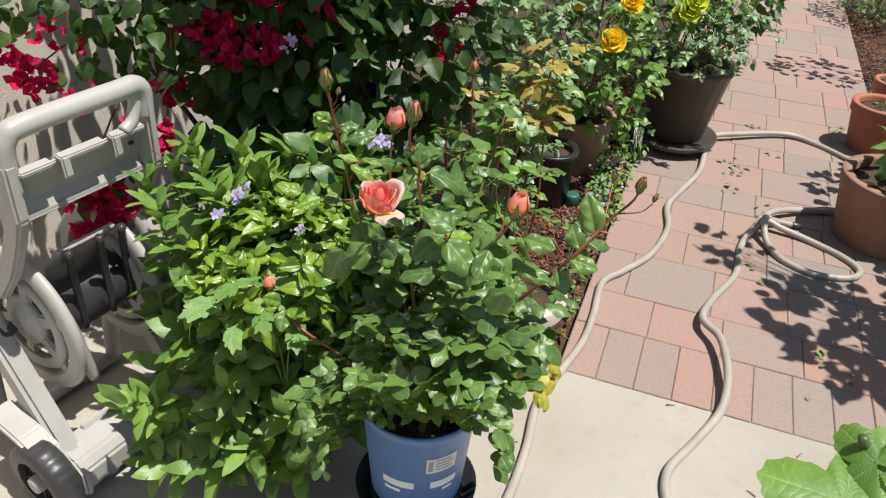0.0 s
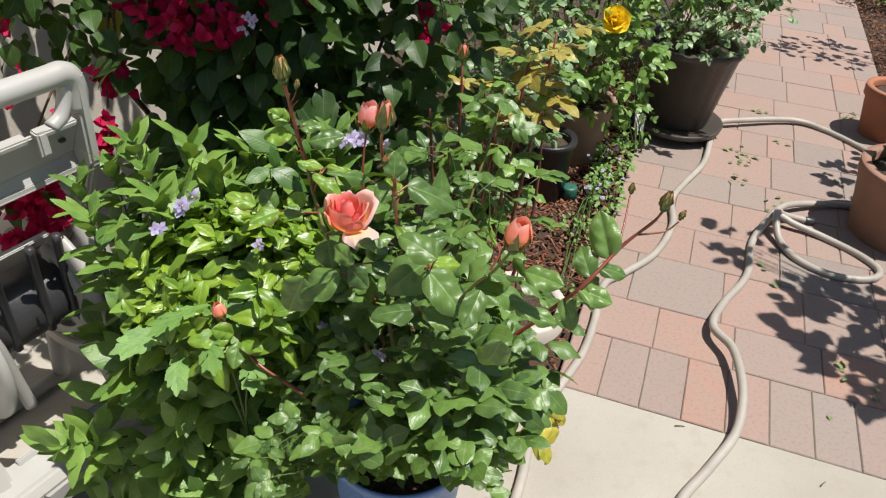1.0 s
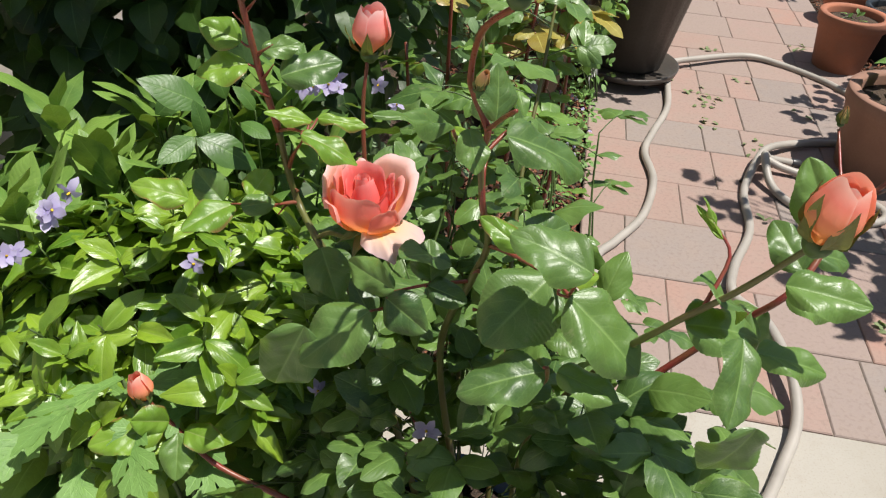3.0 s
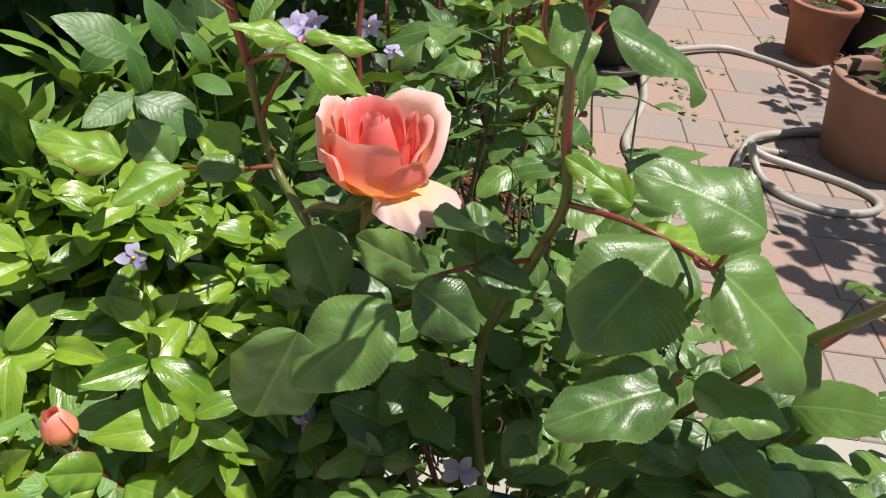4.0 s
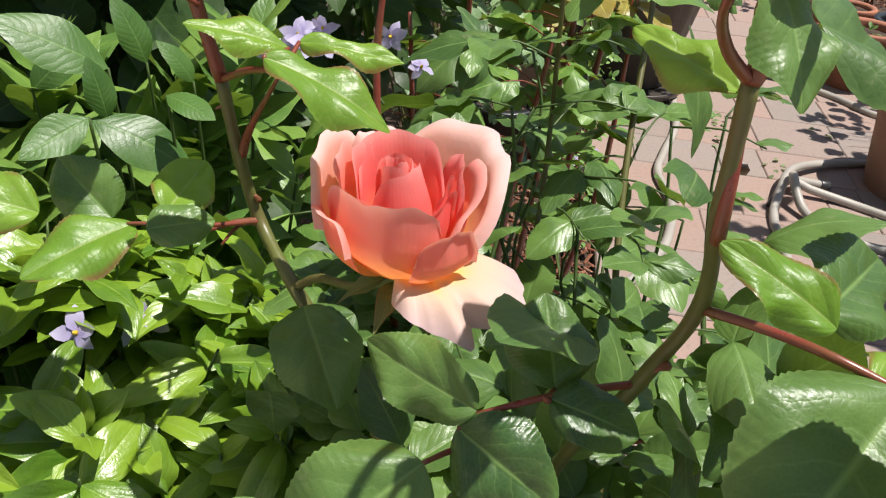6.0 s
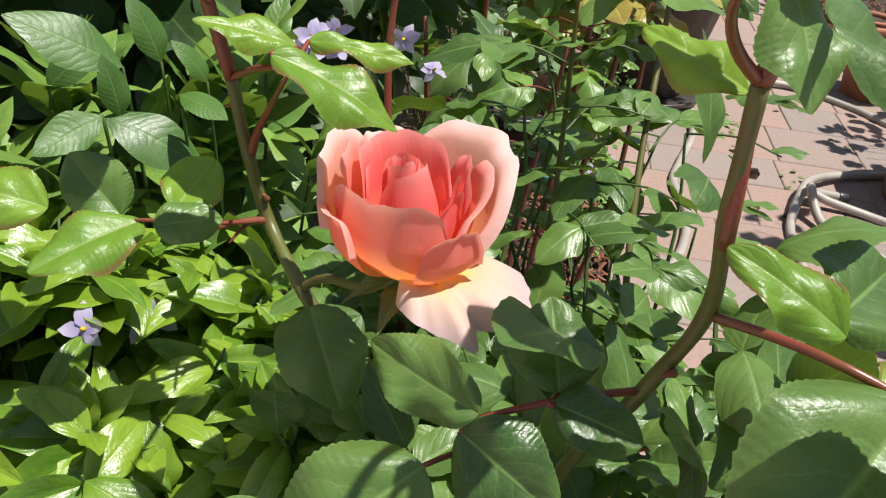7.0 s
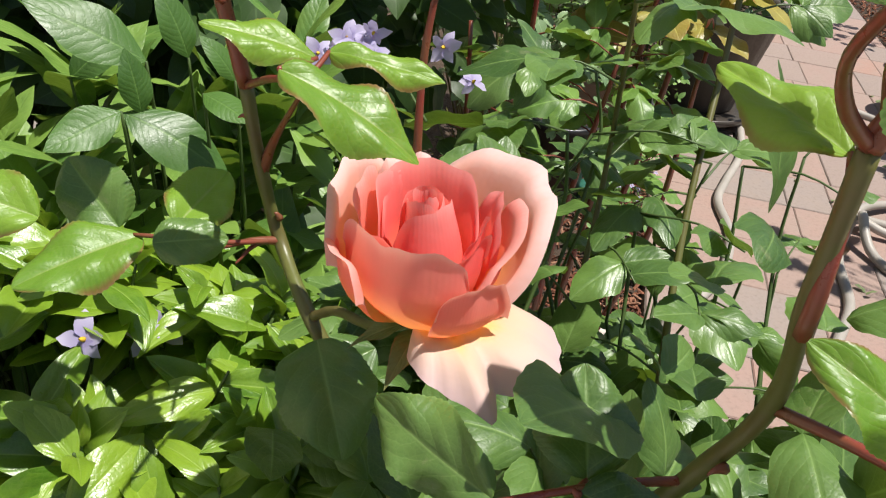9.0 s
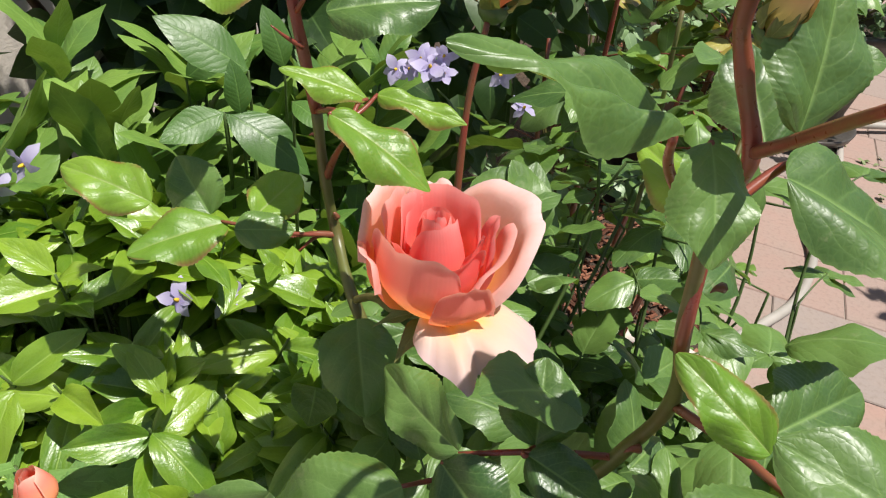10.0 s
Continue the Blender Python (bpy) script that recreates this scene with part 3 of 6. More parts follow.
rose = thing("rose_bush", PB + UP * 0.21, "leafy rose bush with one coral bloom and several buds", "rose bush")
FOOT = PB + UP * 0.205
HERO_V = [leaf_shape(BROAD_HALF, 66, 7, f, b, w, 22, 0.024, seed=k, pucker=0.028, curl=(0.30, 0.2, 0.35)[k]) for k, (f, b, w) in enumerate(((0.34, 0.16, 0.20), (0.22, 0.26, 0.26), (0.46, 0.06, 0.22)))]
HERO_M = [[mesh("leaf", v, f, u) for v, f, u in HERO_V] for _ in range(2)]
for pair, mt in zip(HERO_M, (ROSE_LEAF, ROSE_YOUNG)):
    for me in pair:
        me.materials.append(mt)
FACE = Vector((0.0, -0.5, 0.85))
stalks, heroes = [], [0]


def big_leaf(base, tip, width=0.74, face=FACE, young=0, form=None, stalk=None):
    """One large leaflet from base to tip; width is its breadth over its length."""
    b, t = Vector(base), Vector(tip)
    k = heroes[0] % 3 if form is None else form
    heroes[0] += 1
    way = t - b
    part("leaf", HERO_M[young][k], None, rose, m=frame_of(b, way + Vector(face).normalized() * way.length * (0.16, 0.26, 0.06)[k] * 0.6, face, way.length, width / 0.82))
    if stalk:
        stalks.append(([Vector(stalk), Vector(stalk).lerp(b, 0.5) + jitter(0.002), b], 0.0013, 0.0009))


def cane(points, r0, r1, material, label="", sides=10, n=8):
    V, Fs = tube_arrays(points, r0, r1, sides, n, swell=lambda f: 1 + 0.06 * math.sin(40 * f))
    return part("cane", mesh("cane", V, Fs), material, rose, label)


def thorn(at, way, size=0.006):
    v, f = tube_arrays([at, Vector(at) + Vector(way).normalized() * size * 0.6, Vector(at) + Vector(way).normalized() * size - UP * size * 0.25], size * 0.32, 0.0002, 6, 3)
    part("thorn", mesh("thorn", v, f), CANE_RED, rose)


A_FORK, A_STUB, A_JOIN = Vector((-0.126, 1.436, 0.919)), Vector((-0.113, 1.438, 0.843)), Vector((-0.094, 1.405, 0.822))
B_FORK, B_JUNC, B_K1 = Vector((0.024, 1.268, 0.990)), Vector((0.039, 1.281, 0.908)), Vector((0.031, 1.290, 0.866))
BLOOM = Vector((-0.048, 1.352, 0.872))

cane([FOOT + Vector((-0.02, 0.02, 0)), (-0.02, 1.36, 0.62), (-0.06, 1.39, 0.76), A_JOIN, A_STUB, (-0.121, 1.438, 0.88), A_FORK], 0.0040, 0.0029, CANE)
cane([A_FORK, (-0.137, 1.43, 0.975), (-0.145, 1.422, 1.03), (-0.150, 1.415, 1.070)], 0.0032, 0.0022, CANE_RED, "red young upper cane")
cane([A_JOIN + UP * 0.004, (-0.083, 1.395, 0.838), (-0.066, 1.372, 0.850), BLOOM], 0.0023, 0.0021, CANE)
cane([FOOT + Vector((0.03, 0.0, 0)), (0.035, 1.32, 0.62), (0.015, 1.315, 0.77), B_K1, B_JUNC, (0.030, 1.273, 0.95), B_FORK], 0.0037, 0.0023, CANE)
B_SIDE = Vector((0.026, 1.263, 1.014))
cane([B_FORK, (0.026, 1.267, 1.002), B_SIDE, (0.017, 1.262, 1.034), (0.011, 1.258, 1.052), (0.012, 1.238, 1.088), (0.021, 1.195, 1.118)], 0.0027, 0.0018, CANE_RED, "red young upper cane")
cane([FOOT + Vector((0.0, 0.05, 0)), (-0.02, 1.44, 0.66), (-0.045, 1.48, 0.80), (-0.052, 1.50, 0.90), (-0.048, 1.508, 0.955)], 0.0032, 0.0017, CANE_RED)
cane([FOOT + Vector((0.06, 0.0, 0)), (0.09, 1.26, 0.70), (0.115, 1.20, 0.86), (0.135, 1.165, 0.93), (0.159, 1.146, 0.973), (0.176, 1.125, 1.02)], 0.0030, 0.0017, CANE)
cane([FOOT + Vector((0.07, 0.02, 0)), (0.17, 1.30, 0.68), (0.25, 1.29, 0.80), (0.29, 1.27, 0.87), (0.34, 1.31, 0.915), (0.375, 1.315, 0.955), (0.383, 1.311, 0.975)], 0.0040, 0.0018, CANE_RED, "red young side cane")
cane([(0.335, 1.305, 0.912), (0.345, 1.345, 0.935), (0.352, 1.378, 0.958)], 0.0016, 0.0012, CANE_RED)
cane([(0.36, 1.313, 0.935), (0.40, 1.335, 0.93), (0.418, 1.34, 0.945)], 0.0015, 0.0011, CANE_RED)
cane([FOOT + Vector((-0.04, -0.03, 0)), (-0.10, 1.28, 0.58), (-0.19, 1.31, 0.62), (-0.23, 1.33, 0.655), (-0.252, 1.333, 0.692)], 0.0034, 0.0020, CANE_RED)
cane([FOOT + Vector((0.05, 0.06, 0)), (0.10, 1.42, 0.66), (0.12, 1.53, 0.80), (0.15, 1.62, 0.90), (0.17, 1.68, 0.98)], 0.0030, 0.0018, CANE)
cane([FOOT + Vector((0.02, 0.08, 0)), (0.06, 1.50, 0.68), (0.085, 1.60, 0.80), (0.075, 1.60, 0.95)], 0.0026, 0.0016, CANE)
for at, way in ((A_STUB + Vector((0.0, 0, 0.012)), (-0.4, -0.3, 0.9)), (B_JUNC + Vector((-0.004, 0, -0.025)), (-1, -0.3, 0)), (B_K1 + Vector((0.004, 0, -0.03)), (1, -0.2, 0.1)), ((-0.124, 1.437, 0.905), (-1, 0, 0.1)), ((0.043, 1.288, 0.955), (-0.8, -0.6, 0.2)), ((-0.03, 1.37, 0.65), (-0.7, -0.5, 0.1))):
    thorn(at, way)
# the red cut stub on the left cane
stalks.append(([A_STUB, A_STUB + Vector((-0.012, -0.008, 0.004)), A_STUB + Vector((-0.024, -0.012, 0.002))], 0.0024, 0.0008))
stalks.append(([A_STUB, A_STUB + Vector((-0.010, -0.006, 0.001)), A_STUB + Vector((-0.018, -0.014, -0.005))], 0.0018, 0.0006))

# large leaflets round the bloom
K1 = Vector((-0.006, 1.283, 0.868))
stalks.append(([B_K1, (0.012, 1.288, 0.866), K1, (-0.03, 1.28, 0.864)], 0.0016, 0.0011))
big_leaf((-0.049, 1.268, 0.855), (-0.103, 1.246, 0.824), 0.72, (0.0, -0.45, 0.9), form=0, stalk=(-0.03, 1.28, 0.850))
big_leaf((-0.098, 1.262, 0.846), (-0.128, 1.262, 0.775), 0.66, (0.15, -0.65, 0.7), form=1)
big_leaf((-0.036, 1.280, 0.858), (-0.006, 1.253, 0.846), 0.82, (-0.35, -0.75, 0.5), form=2, stalk=(-0.03, 1.28, 0.862))
big_leaf((-0.030, 1.280, 0.866), (-0.068, 1.314, 0.869), 0.54, (-0.35, -0.75, 0.5), form=1)
big_leaf((-0.001, 1.287, 0.868), (-0.001, 1.314, 0.890), 0.92, (0.0, -0.85, 0.5), form=2, stalk=K1)
big_leaf((-0.004, 1.282, 0.868), (0.026, 1.269, 0.862), 0.72, (0.0, -0.5, 0.85), form=0, stalk=K1)
# over the bloom
stalks.append(([A_FORK, (-0.112, 1.412, 0.933), (-0.098, 1.385, 0.944)], 0.0018, 0.0012))
stalks.append(([(-0.120, 1.438, 0.880), (-0.116, 1.433, 0.893), (-0.110, 1.424, 0.908), (-0.098, 1.405, 0.935)], 0.0027, 0.0007))
big_leaf((-0.100, 1.350, 0.962), (-0.056, 1.344, 0.942), 0.50, (0.1, -0.35, 0.93), young=1, form=1, stalk=(-0.098, 1.385, 0.944))
big_leaf((-0.094, 1.398, 0.948), (-0.131, 1.390, 0.962), 0.46, (-0.1, -0.3, 0.9), young=1, form=0, stalk=(-0.098, 1.385, 0.944))
big_leaf((-0.090, 1.400, 0.950), (-0.048, 1.398, 0.944), 0.40, (0.0, -0.2, 0.95), young=1, form=2, stalk=(-0.098, 1.385, 0.944))
big_leaf((-0.120, 1.425, 0.975), (-0.070, 1.44, 0.985), 0.70, (0.1, -0.5, 0.8), young=0, form=0)
big_leaf((-0.091, 1.394, 0.822), (-0.076, 1.346, 0.805), 0.80, (0.1, -0.7, 0.7), form=1)
big_leaf((-0.065, 1.427, 0.790), (-0.106, 1.403, 0.779), 0.66, (-0.1, -0.7, 0.7), form=0)
# young leaves, a side bud's stalk and stipules on the left cane's top
big_leaf((-0.146, 1.425, 0.985), (-0.186, 1.415, 0.982), 0.78, (-0.1, -0.5, 0.85), young=1, form=0, stalk=(-0.138, 1.428, 0.978))
big_leaf((-0.150, 1.428, 1.003), (-0.182, 1.433, 1.016), 0.80, (-0.1, -0.7, 0.7), young=1, form=2, stalk=(-0.141, 1.426, 1.000))
big_leaf((-0.134, 1.428, 0.995), (-0.102, 1.436, 1.000), 0.60, (0.1, -0.7, 0.7), form=1, stalk=(-0.141, 1.426, 0.990))
stalks.append(([(-0.146, 1.421, 1.036), (-0.138, 1.417, 1.047), (-0.133, 1.415, 1.060)], 0.0013, 0.0009))
for z, dx, dz in ((0.955, -0.012, 0.012), (0.972, 0.010, 0.016), (0.993, 0.014, 0.012), (1.012, -0.012, 0.018), (1.028, 0.012, 0.016), (1.046, -0.010, 0.016)):
    x = -0.126 - 0.16 * (z - 0.919)
    stalks.append(([(x, 1.428, z), (x + dx * 0.5, 1.422, z + dz * 0.5), (x + dx, 1.418, z + dz)], 0.0016, 0.0004))
# left of the bloom
K3 = Vector((-0.160, 1.412, 0.858))
stalks.append(([A_STUB, (-0.135, 1.42, 0.852), K3, (-0.172, 1.415, 0.856)], 0.0014, 0.0009))
big_leaf((-0.168, 1.415, 0.856), (-0.209, 1.382, 0.852), 0.62, (-0.15, -0.45, 0.88), young=1, form=0)
big_leaf((-0.178, 1.418, 0.857), (-0.202, 1.434, 0.880), 0.86, (0.0, -0.75, 0.55), form=2)
big_leaf((-0.154, 1.419, 0.860), (-0.139, 1.456, 0.868), 0.72, (0.3, -0.45, 0.8), young=1, form=2)
big_leaf((-0.160, 1.404, 0.860), (-0.131, 1.414, 0.859), 0.72, (0.1, -0.6, 0.75), form=0)
big_leaf((-0.204, 1.405, 0.868), (-0.250, 1.405, 0.884), 0.60, (0.0, -0.5, 0.85), young=1, form=1)
# right of the bloom
stalks.append(([B_JUNC, (0.052, 1.262, 0.914), (0.062, 1.245, 0.918), (0.076, 1.232, 0.916), (0.082, 1.205, 0.922)], 0.0019, 0.0012))
big_leaf((0.062, 1.256, 0.926), (0.100, 1.285, 0.925), 0.72, (0.2, -0.55, 0.8), form=2)
big_leaf((0.057, 1.244, 0.930), (0.028, 1.261, 0.948), 0.50, (-0.3, -0.5, 0.8), young=1, form=1)
big_leaf((0.076, 1.232, 0.916), (0.026, 1.198, 0.886), 0.86, (-0.2, -0.55, 0.8), form=0)
big_leaf((0.090, 1.192, 0.950), (0.040, 1.212, 0.970), 0.70, (0.1, -0.5, 0.85), form=1, stalk=(0.082, 1.205, 0.922))
big_leaf((0.080, 1.198, 0.926), (0.130, 1.168, 0.884), 0.72, (0.3, -0.55, 0.75), form=0, stalk=(0.078, 1.215, 0.920))
big_leaf((0.070, 1.236, 0.914), (0.120, 1.255, 0.900), 0.5, (0.2, -0.2, 0.9), young=1, form=2)
LOW = Vector((0.072, 1.190, 0.868))
stalks.append(([(0.085, 1.30, 0.72), (0.088, 1.24, 0.80), LOW, LOW + Vector((-0.006, -0.010, 0.012))], 0.0022, 0.0013))
big_leaf(LOW + Vector((-0.004, -0.006, 0.004)), (0.008, 1.178, 0.862), 0.62, (0.0, -0.3, 0.95), form=1)
big_leaf(LOW + Vector((0.005, -0.006, 0.004)), (0.118, 1.165, 0.862), 0.60, (0.1, -0.3, 0.95), form=2)
big_leaf(LOW + Vector((0.0, 0.010, -0.01)), (0.050, 1.245, 0.835), 0.66, (0.0, -0.4, 0.9), form=0)
# off the right cane's upper fork
stalks.append(([(0.0315, 1.2715, 0.940), (0.0290, 1.2700, 0.958), (0.0285, 1.2725, 0.974), (0.0315, 1.2830, 0.982)], 0.0024, 0.0011))
stalks.append(([B_FORK, (0.046, 1.29, 0.999), (0.052, 1.285, 1.001)], 0.0018, 0.0012))
big_leaf((0.042, 1.275, 1.003), (0.109, 1.293, 0.968), 0.60, (0.45, -0.25, 0.9), form=0)
big_leaf((0.012, 1.252, 1.020), (0.017, 1.232, 0.999), 0.78, (0.25, -0.6, 0.75), form=1, stalk=B_FORK + UP * 0.008)
# high leaves that hang before the lens
stalks.append(([B_FORK, (0.012, 1.262, 1.000), (0.005, 1.256, 1.011), (0.000, 1.240, 1.026)], 0.0018, 0.0011))
big_leaf((0.000, 1.240, 1.026), (-0.0485, 1.207, 1.053), 0.30, (-0.30, -0.35, 0.85), form=2)
stalks.append(([B_SIDE, (0.026, 1.245, 1.026), (0.027, 1.222, 1.043), (0.03, 1.205, 1.056)], 0.0019, 0.0012))
big_leaf((0.027, 1.244, 1.029), (0.028, 1.256, 1.062), 0.80, (0.45, -0.75, 0.5), form=0)
big_leaf((0.032, 1.270, 1.012), (0.026, 1.300, 1.030), 0.66, (0.0, -0.6, 0.8), form=2, stalk=B_SIDE)
big_leaf((0.032, 1.284, 0.981), (0.010, 1.314, 0.989), 0.55, (-0.2, -0.25, 0.9), young=1, form=2, stalk=B_FORK)
# a folded young shoot beside the orange bud
stalks.append(([(0.148, 1.156, 0.952), (0.165, 1.174, 0.977), (0.158, 1.187, 0.990)], 0.0016, 0.0009))
big_leaf((0.158, 1.187, 0.990), (0.151, 1.199, 1.004), 0.22, (0.6, -0.6, 0.3), young=1, form=2)
big_leaf((0.161, 1.181, 0.985), (0.147, 1.199, 0.998), 0.20, (-0.6, -0.6, 0.3), young=1, form=0)
# on the side canes
for b, t, w, f, y in (((0.150, 1.150, 0.965), (0.185, 1.190, 0.935), 0.6, (0.2, -0.3, 0.9), 0), ((0.198, 1.160, 0.966), (0.243, 1.139, 0.966), 0.66, (0.1, -0.5, 0.85), 0),
                      ((0.145, 1.105, 0.975), (0.130, 1.065, 0.950), 0.60, (0.3, -0.7, 0.6), 0), ((0.176, 1.105, 0.902), (0.160, 1.110, 0.850), 0.75, (0.1, -0.9, 0.4), 0), ((0.19, 1.15, 0.92), (0.245, 1.15, 0.90), 0.5, (0.3, -0.3, 0.9), 0),
                      ((0.140, 1.155, 0.940), (0.205, 1.170, 0.915), 0.60, (0.3, -0.3, 0.9), 0)):
    big_leaf(b, t, w, f, y)
for b, t, w, f, y in (((0.295, 1.275, 0.872), (0.325, 1.300, 0.840), 0.7, (0.5, -0.6, 0.6), 0), ((0.285, 1.270, 0.866), (0.335, 1.265, 0.850), 0.68, (0.2, -0.5, 0.8), 0),
                      ((0.270, 1.280, 0.840), (0.290, 1.262, 0.795), 0.62, (0.4, -0.8, 0.4), 0), ((0.300, 1.280, 0.880), (0.285, 1.320, 0.905), 0.7, (-0.2, -0.8, 0.5), 0),
                      ((0.325, 1.300, 0.900), (0.305, 1.335, 0.955), 0.66, (-0.2, -0.9, 0.3), 0), ((0.310, 1.290, 0.890), (0.355, 1.300, 0.875), 0.6, (0.2, -0.4, 0.9), 0)):
    big_leaf(b, t, w, f, y)
for b, t, w, f, y in (((-0.240, 1.325, 0.665), (-0.300, 1.300, 0.672), 0.62, (0.0, -0.5, 0.85), 1), ((-0.235, 1.328, 0.668), (-0.262, 1.31, 0.69), 0.8, (0.0, -0.8, 0.6), 1),
                      ((-0.228, 1.325, 0.655), (-0.228, 1.29, 0.628), 0.72, (0.1, -0.6, 0.8), 0), ((-0.222, 1.327, 0.655), (-0.185, 1.305, 0.662), 0.66, (0.1, -0.5, 0.85), 1)):
    big_leaf(b, t, w, f, y)


# ---- the bloom ----
bloom = part("rose_bloom", lathe([(0.002, -0.006), (0.0060, -0.004), (0.0078, 0.002), (0.006, 0.007)], 16), SEPAL, rose, "half-open coral and apricot rose bloom", m=Matrix.Translation(BLOOM))
BLOOM_POSE = pose(BLOOM.x - 0.002, BLOOM.y, BLOOM.z, -2, 0, 0)


def petal(az, half, R, H, rise=(0.85, 1.0, 1.0, 1.0, 0.85), flare=0.002, close=0.0, lip=0.002, notch=0.0, ruffle=0.0008, material=PETAL_MID, nl=24, nw=26, r0=0.004, lean=(0.0, 0.0), belly=1.7, corner=0.30, label=""):
    """A cupped petal round the bloom's axis: azimuth and half angle in degrees, radius and height in metres.
    rise: the rim's height at five places across; lean: how far its top is drawn sideways."""
    V, UV, Fs = [], [], []
    ph = rng.uniform(0, 6.28)
    for i in range(nl + 1):
        s = i / nl
        for j in range(nw + 1):
            q = 2 * j / nw - 1
            t = max(0.0, (abs(q) - 0.55) / 0.45)
            top = float(np.interp(q, (-1, -0.5, 0, 0.5, 1), rise)) * (1 - corner * (1 - math.sqrt(max(0.0, 1 - t * t))))
            top += -notch * math.exp(-((q + 0.12) / 0.10) ** 2) + 0.010 * math.sin(6 * q + ph) + 0.006 * math.sin(15 * q + 2 * ph)
            ss = s * top
            wide = 0.30 + 0.70 * min(1.0, s / 0.55) ** 0.8 - 0.10 * max(0.0, s - 0.7) / 0.3 * t
            a = radians(az + half * q * wide)
            r = r0 + (R - r0) * math.sin(min(1.0, ss * belly) * math.pi / 2) ** 0.75
            r *= 1 - close * max(0.0, ss - 0.25) ** 1.5 * 1.54
            r += flare * ss ** 3
            c = max(0.0, (s - 0.86) / 0.14)
            r += lip * c ** 1.5 + ruffle * (math.sin(5 * q + ph) + 0.5 * math.sin(11 * q - ph)) * s ** 2
            z = H * ss - lip * 0.8 * c * c
            V.append((r * math.cos(a) + lean[0] * ss * ss, r * math.sin(a) + lean[1] * ss * ss, z))
            UV.append((s, 0.5 + 0.5 * q))
    w = nw + 1
    for i in range(nl):
        for j in range(nw):
            Fs.append((i * w + j, i * w + j + 1, (i + 1) * w + j + 1, (i + 1) * w + j))
    return part("petal", mesh("petal", V, Fs, UV), material, bloom, label, m=BLOOM_POSE)


# outer cup
petal(36, 68, 0.0280, 0.0570, (0.42, 0.76, 0.99, 1.0, 0.88), flare=0.005, lip=0.0050, notch=0.05, material=PETAL_OUT, lean=(0.0095, 0.001), label="wide blush outer petal")
petal(108, 28, 0.0270, 0.0530, (0.85, 1.0, 0.97, 1.0, 0.85), lip=0.003, notch=0.04, material=PETAL_OUT)
petal(152, 44, 0.0315, 0.0550, (0.86, 0.98, 1.0, 0.92, 0.70), lip=0.003, material=PETAL_OUT)
petal(200, 30, 0.0308, 0.0390, (0.80, 0.95, 0.98, 1.0, 0.9), flare=0.002, lip=0.003, material=PETAL_MID)
petal(-119, 58, 0.0280, 0.0470, (0.96, 1.0, 0.98, 1.0, 0.92), flare=0.0, lip=0.0009, notch=0.03, corner=0.22, material=PETAL_MID)
petal(-62, 28, 0.0305, 0.0375, (0.92, 0.96, 1.0, 0.95, 0.70), flare=0.001, lip=0.0016, material=PETAL_MID)
# middle rings
petal(172, 42, 0.0235, 0.0535, (0.95, 1.02, 0.95, 0.82, 0.70), lip=0.0012, material=PETAL_MID)
petal(-14, 48, 0.0240, 0.0525, (0.62, 0.76, 0.95, 1.0, 0.86), lip=0.0035, flare=0.003, material=PETAL_MID)
petal(18, 30, 0.0195, 0.0510, (0.8, 0.95, 1.0, 0.95, 0.8), lip=0.0018, material=PETAL_IN)
petal(134, 40, 0.0180, 0.0520, lip=0.001, material=PETAL_IN)
petal(90, 80, 0.0165, 0.0565, (0.72, 0.93, 1.0, 0.95, 0.74), lip=0.0012, material=PETAL_IN, lean=(-0.002, 0.0))
petal(-146, 42, 0.0190, 0.0420, (0.8, 0.9, 1.0, 0.98, 0.9), lip=0.0012, material=PETAL_IN)
petal(-74, 62, 0.0172, 0.0435, (0.96, 0.88, 0.84, 0.98, 1.10), lip=0.0012, material=PETAL_IN)
petal(-30, 34, 0.0150, 0.0480, (0.7, 0.85, 1.0, 1.0, 0.9), lip=0.001, material=PETAL_IN)
# furled heart
for k in range(7):
    petal(-60 + 137 * k, 112 - 3 * k, 0.0142 - 0.0015 * k, 0.0505 + 0.0003 * k, (0.78, 0.95, 1.0, 1.0, 0.98), flare=0.0, lip=0.0006, close=0.47 + 0.012 * k, ruffle=0.00015, material=PETAL_IN, r0=0.003, nl=14, nw=20, corner=0.15, belly=1.5, lean=(-0.0035, -0.001))


def fallen_petal():
    """The outer petal that lies out flat below the cup, creased and with a torn, pointed rim."""
    V, UV, Fs = [], [], []
    nl, nw = 26, 44
    for i in range(nl + 1):
        s = i / nl
        for j in range(nw + 1):
            q = j / nw
            az = -104 + 112 * q
            rim = float(np.interp(az, (-104, -94, -84, -75, -68, -60, -55, -46, -32, -12, 8), (24, 35, 39, 44, 56, 47, 41, 51, 53, 48, 36))) / 1000
            a = radians(-48 + (az + 48) * (0.55 + 0.45 * min(1.0, s / 0.5)))
            r = 0.006 + (rim + 0.0006 * math.sin(60 * q) - 0.006) * s
            fold = 0.0022 * math.sin(9.5 * q + 0.6) * s * s + 0.0010 * math.sin(23 * q) * s ** 3
            z = 0.001 + 0.0085 * math.sin(math.pi * min(1.0, s * 0.92)) - 0.0025 * s ** 3 + fold + 0.006 * max(0.0, q - 0.55) * s
            V.append((r * math.cos(a), r * math.sin(a), z))
            UV.append((s, q))
    w = nw + 1
    for i in range(nl):
        for j in range(nw):
            Fs.append((i * w + j, i * w + j + 1, (i + 1) * w + j + 1, (i + 1) * w + j))
    part("petal", mesh("petal", V, Fs, UV), PETAL_FALL, bloom, "pale drooping outer petal", m=BLOOM_POSE)


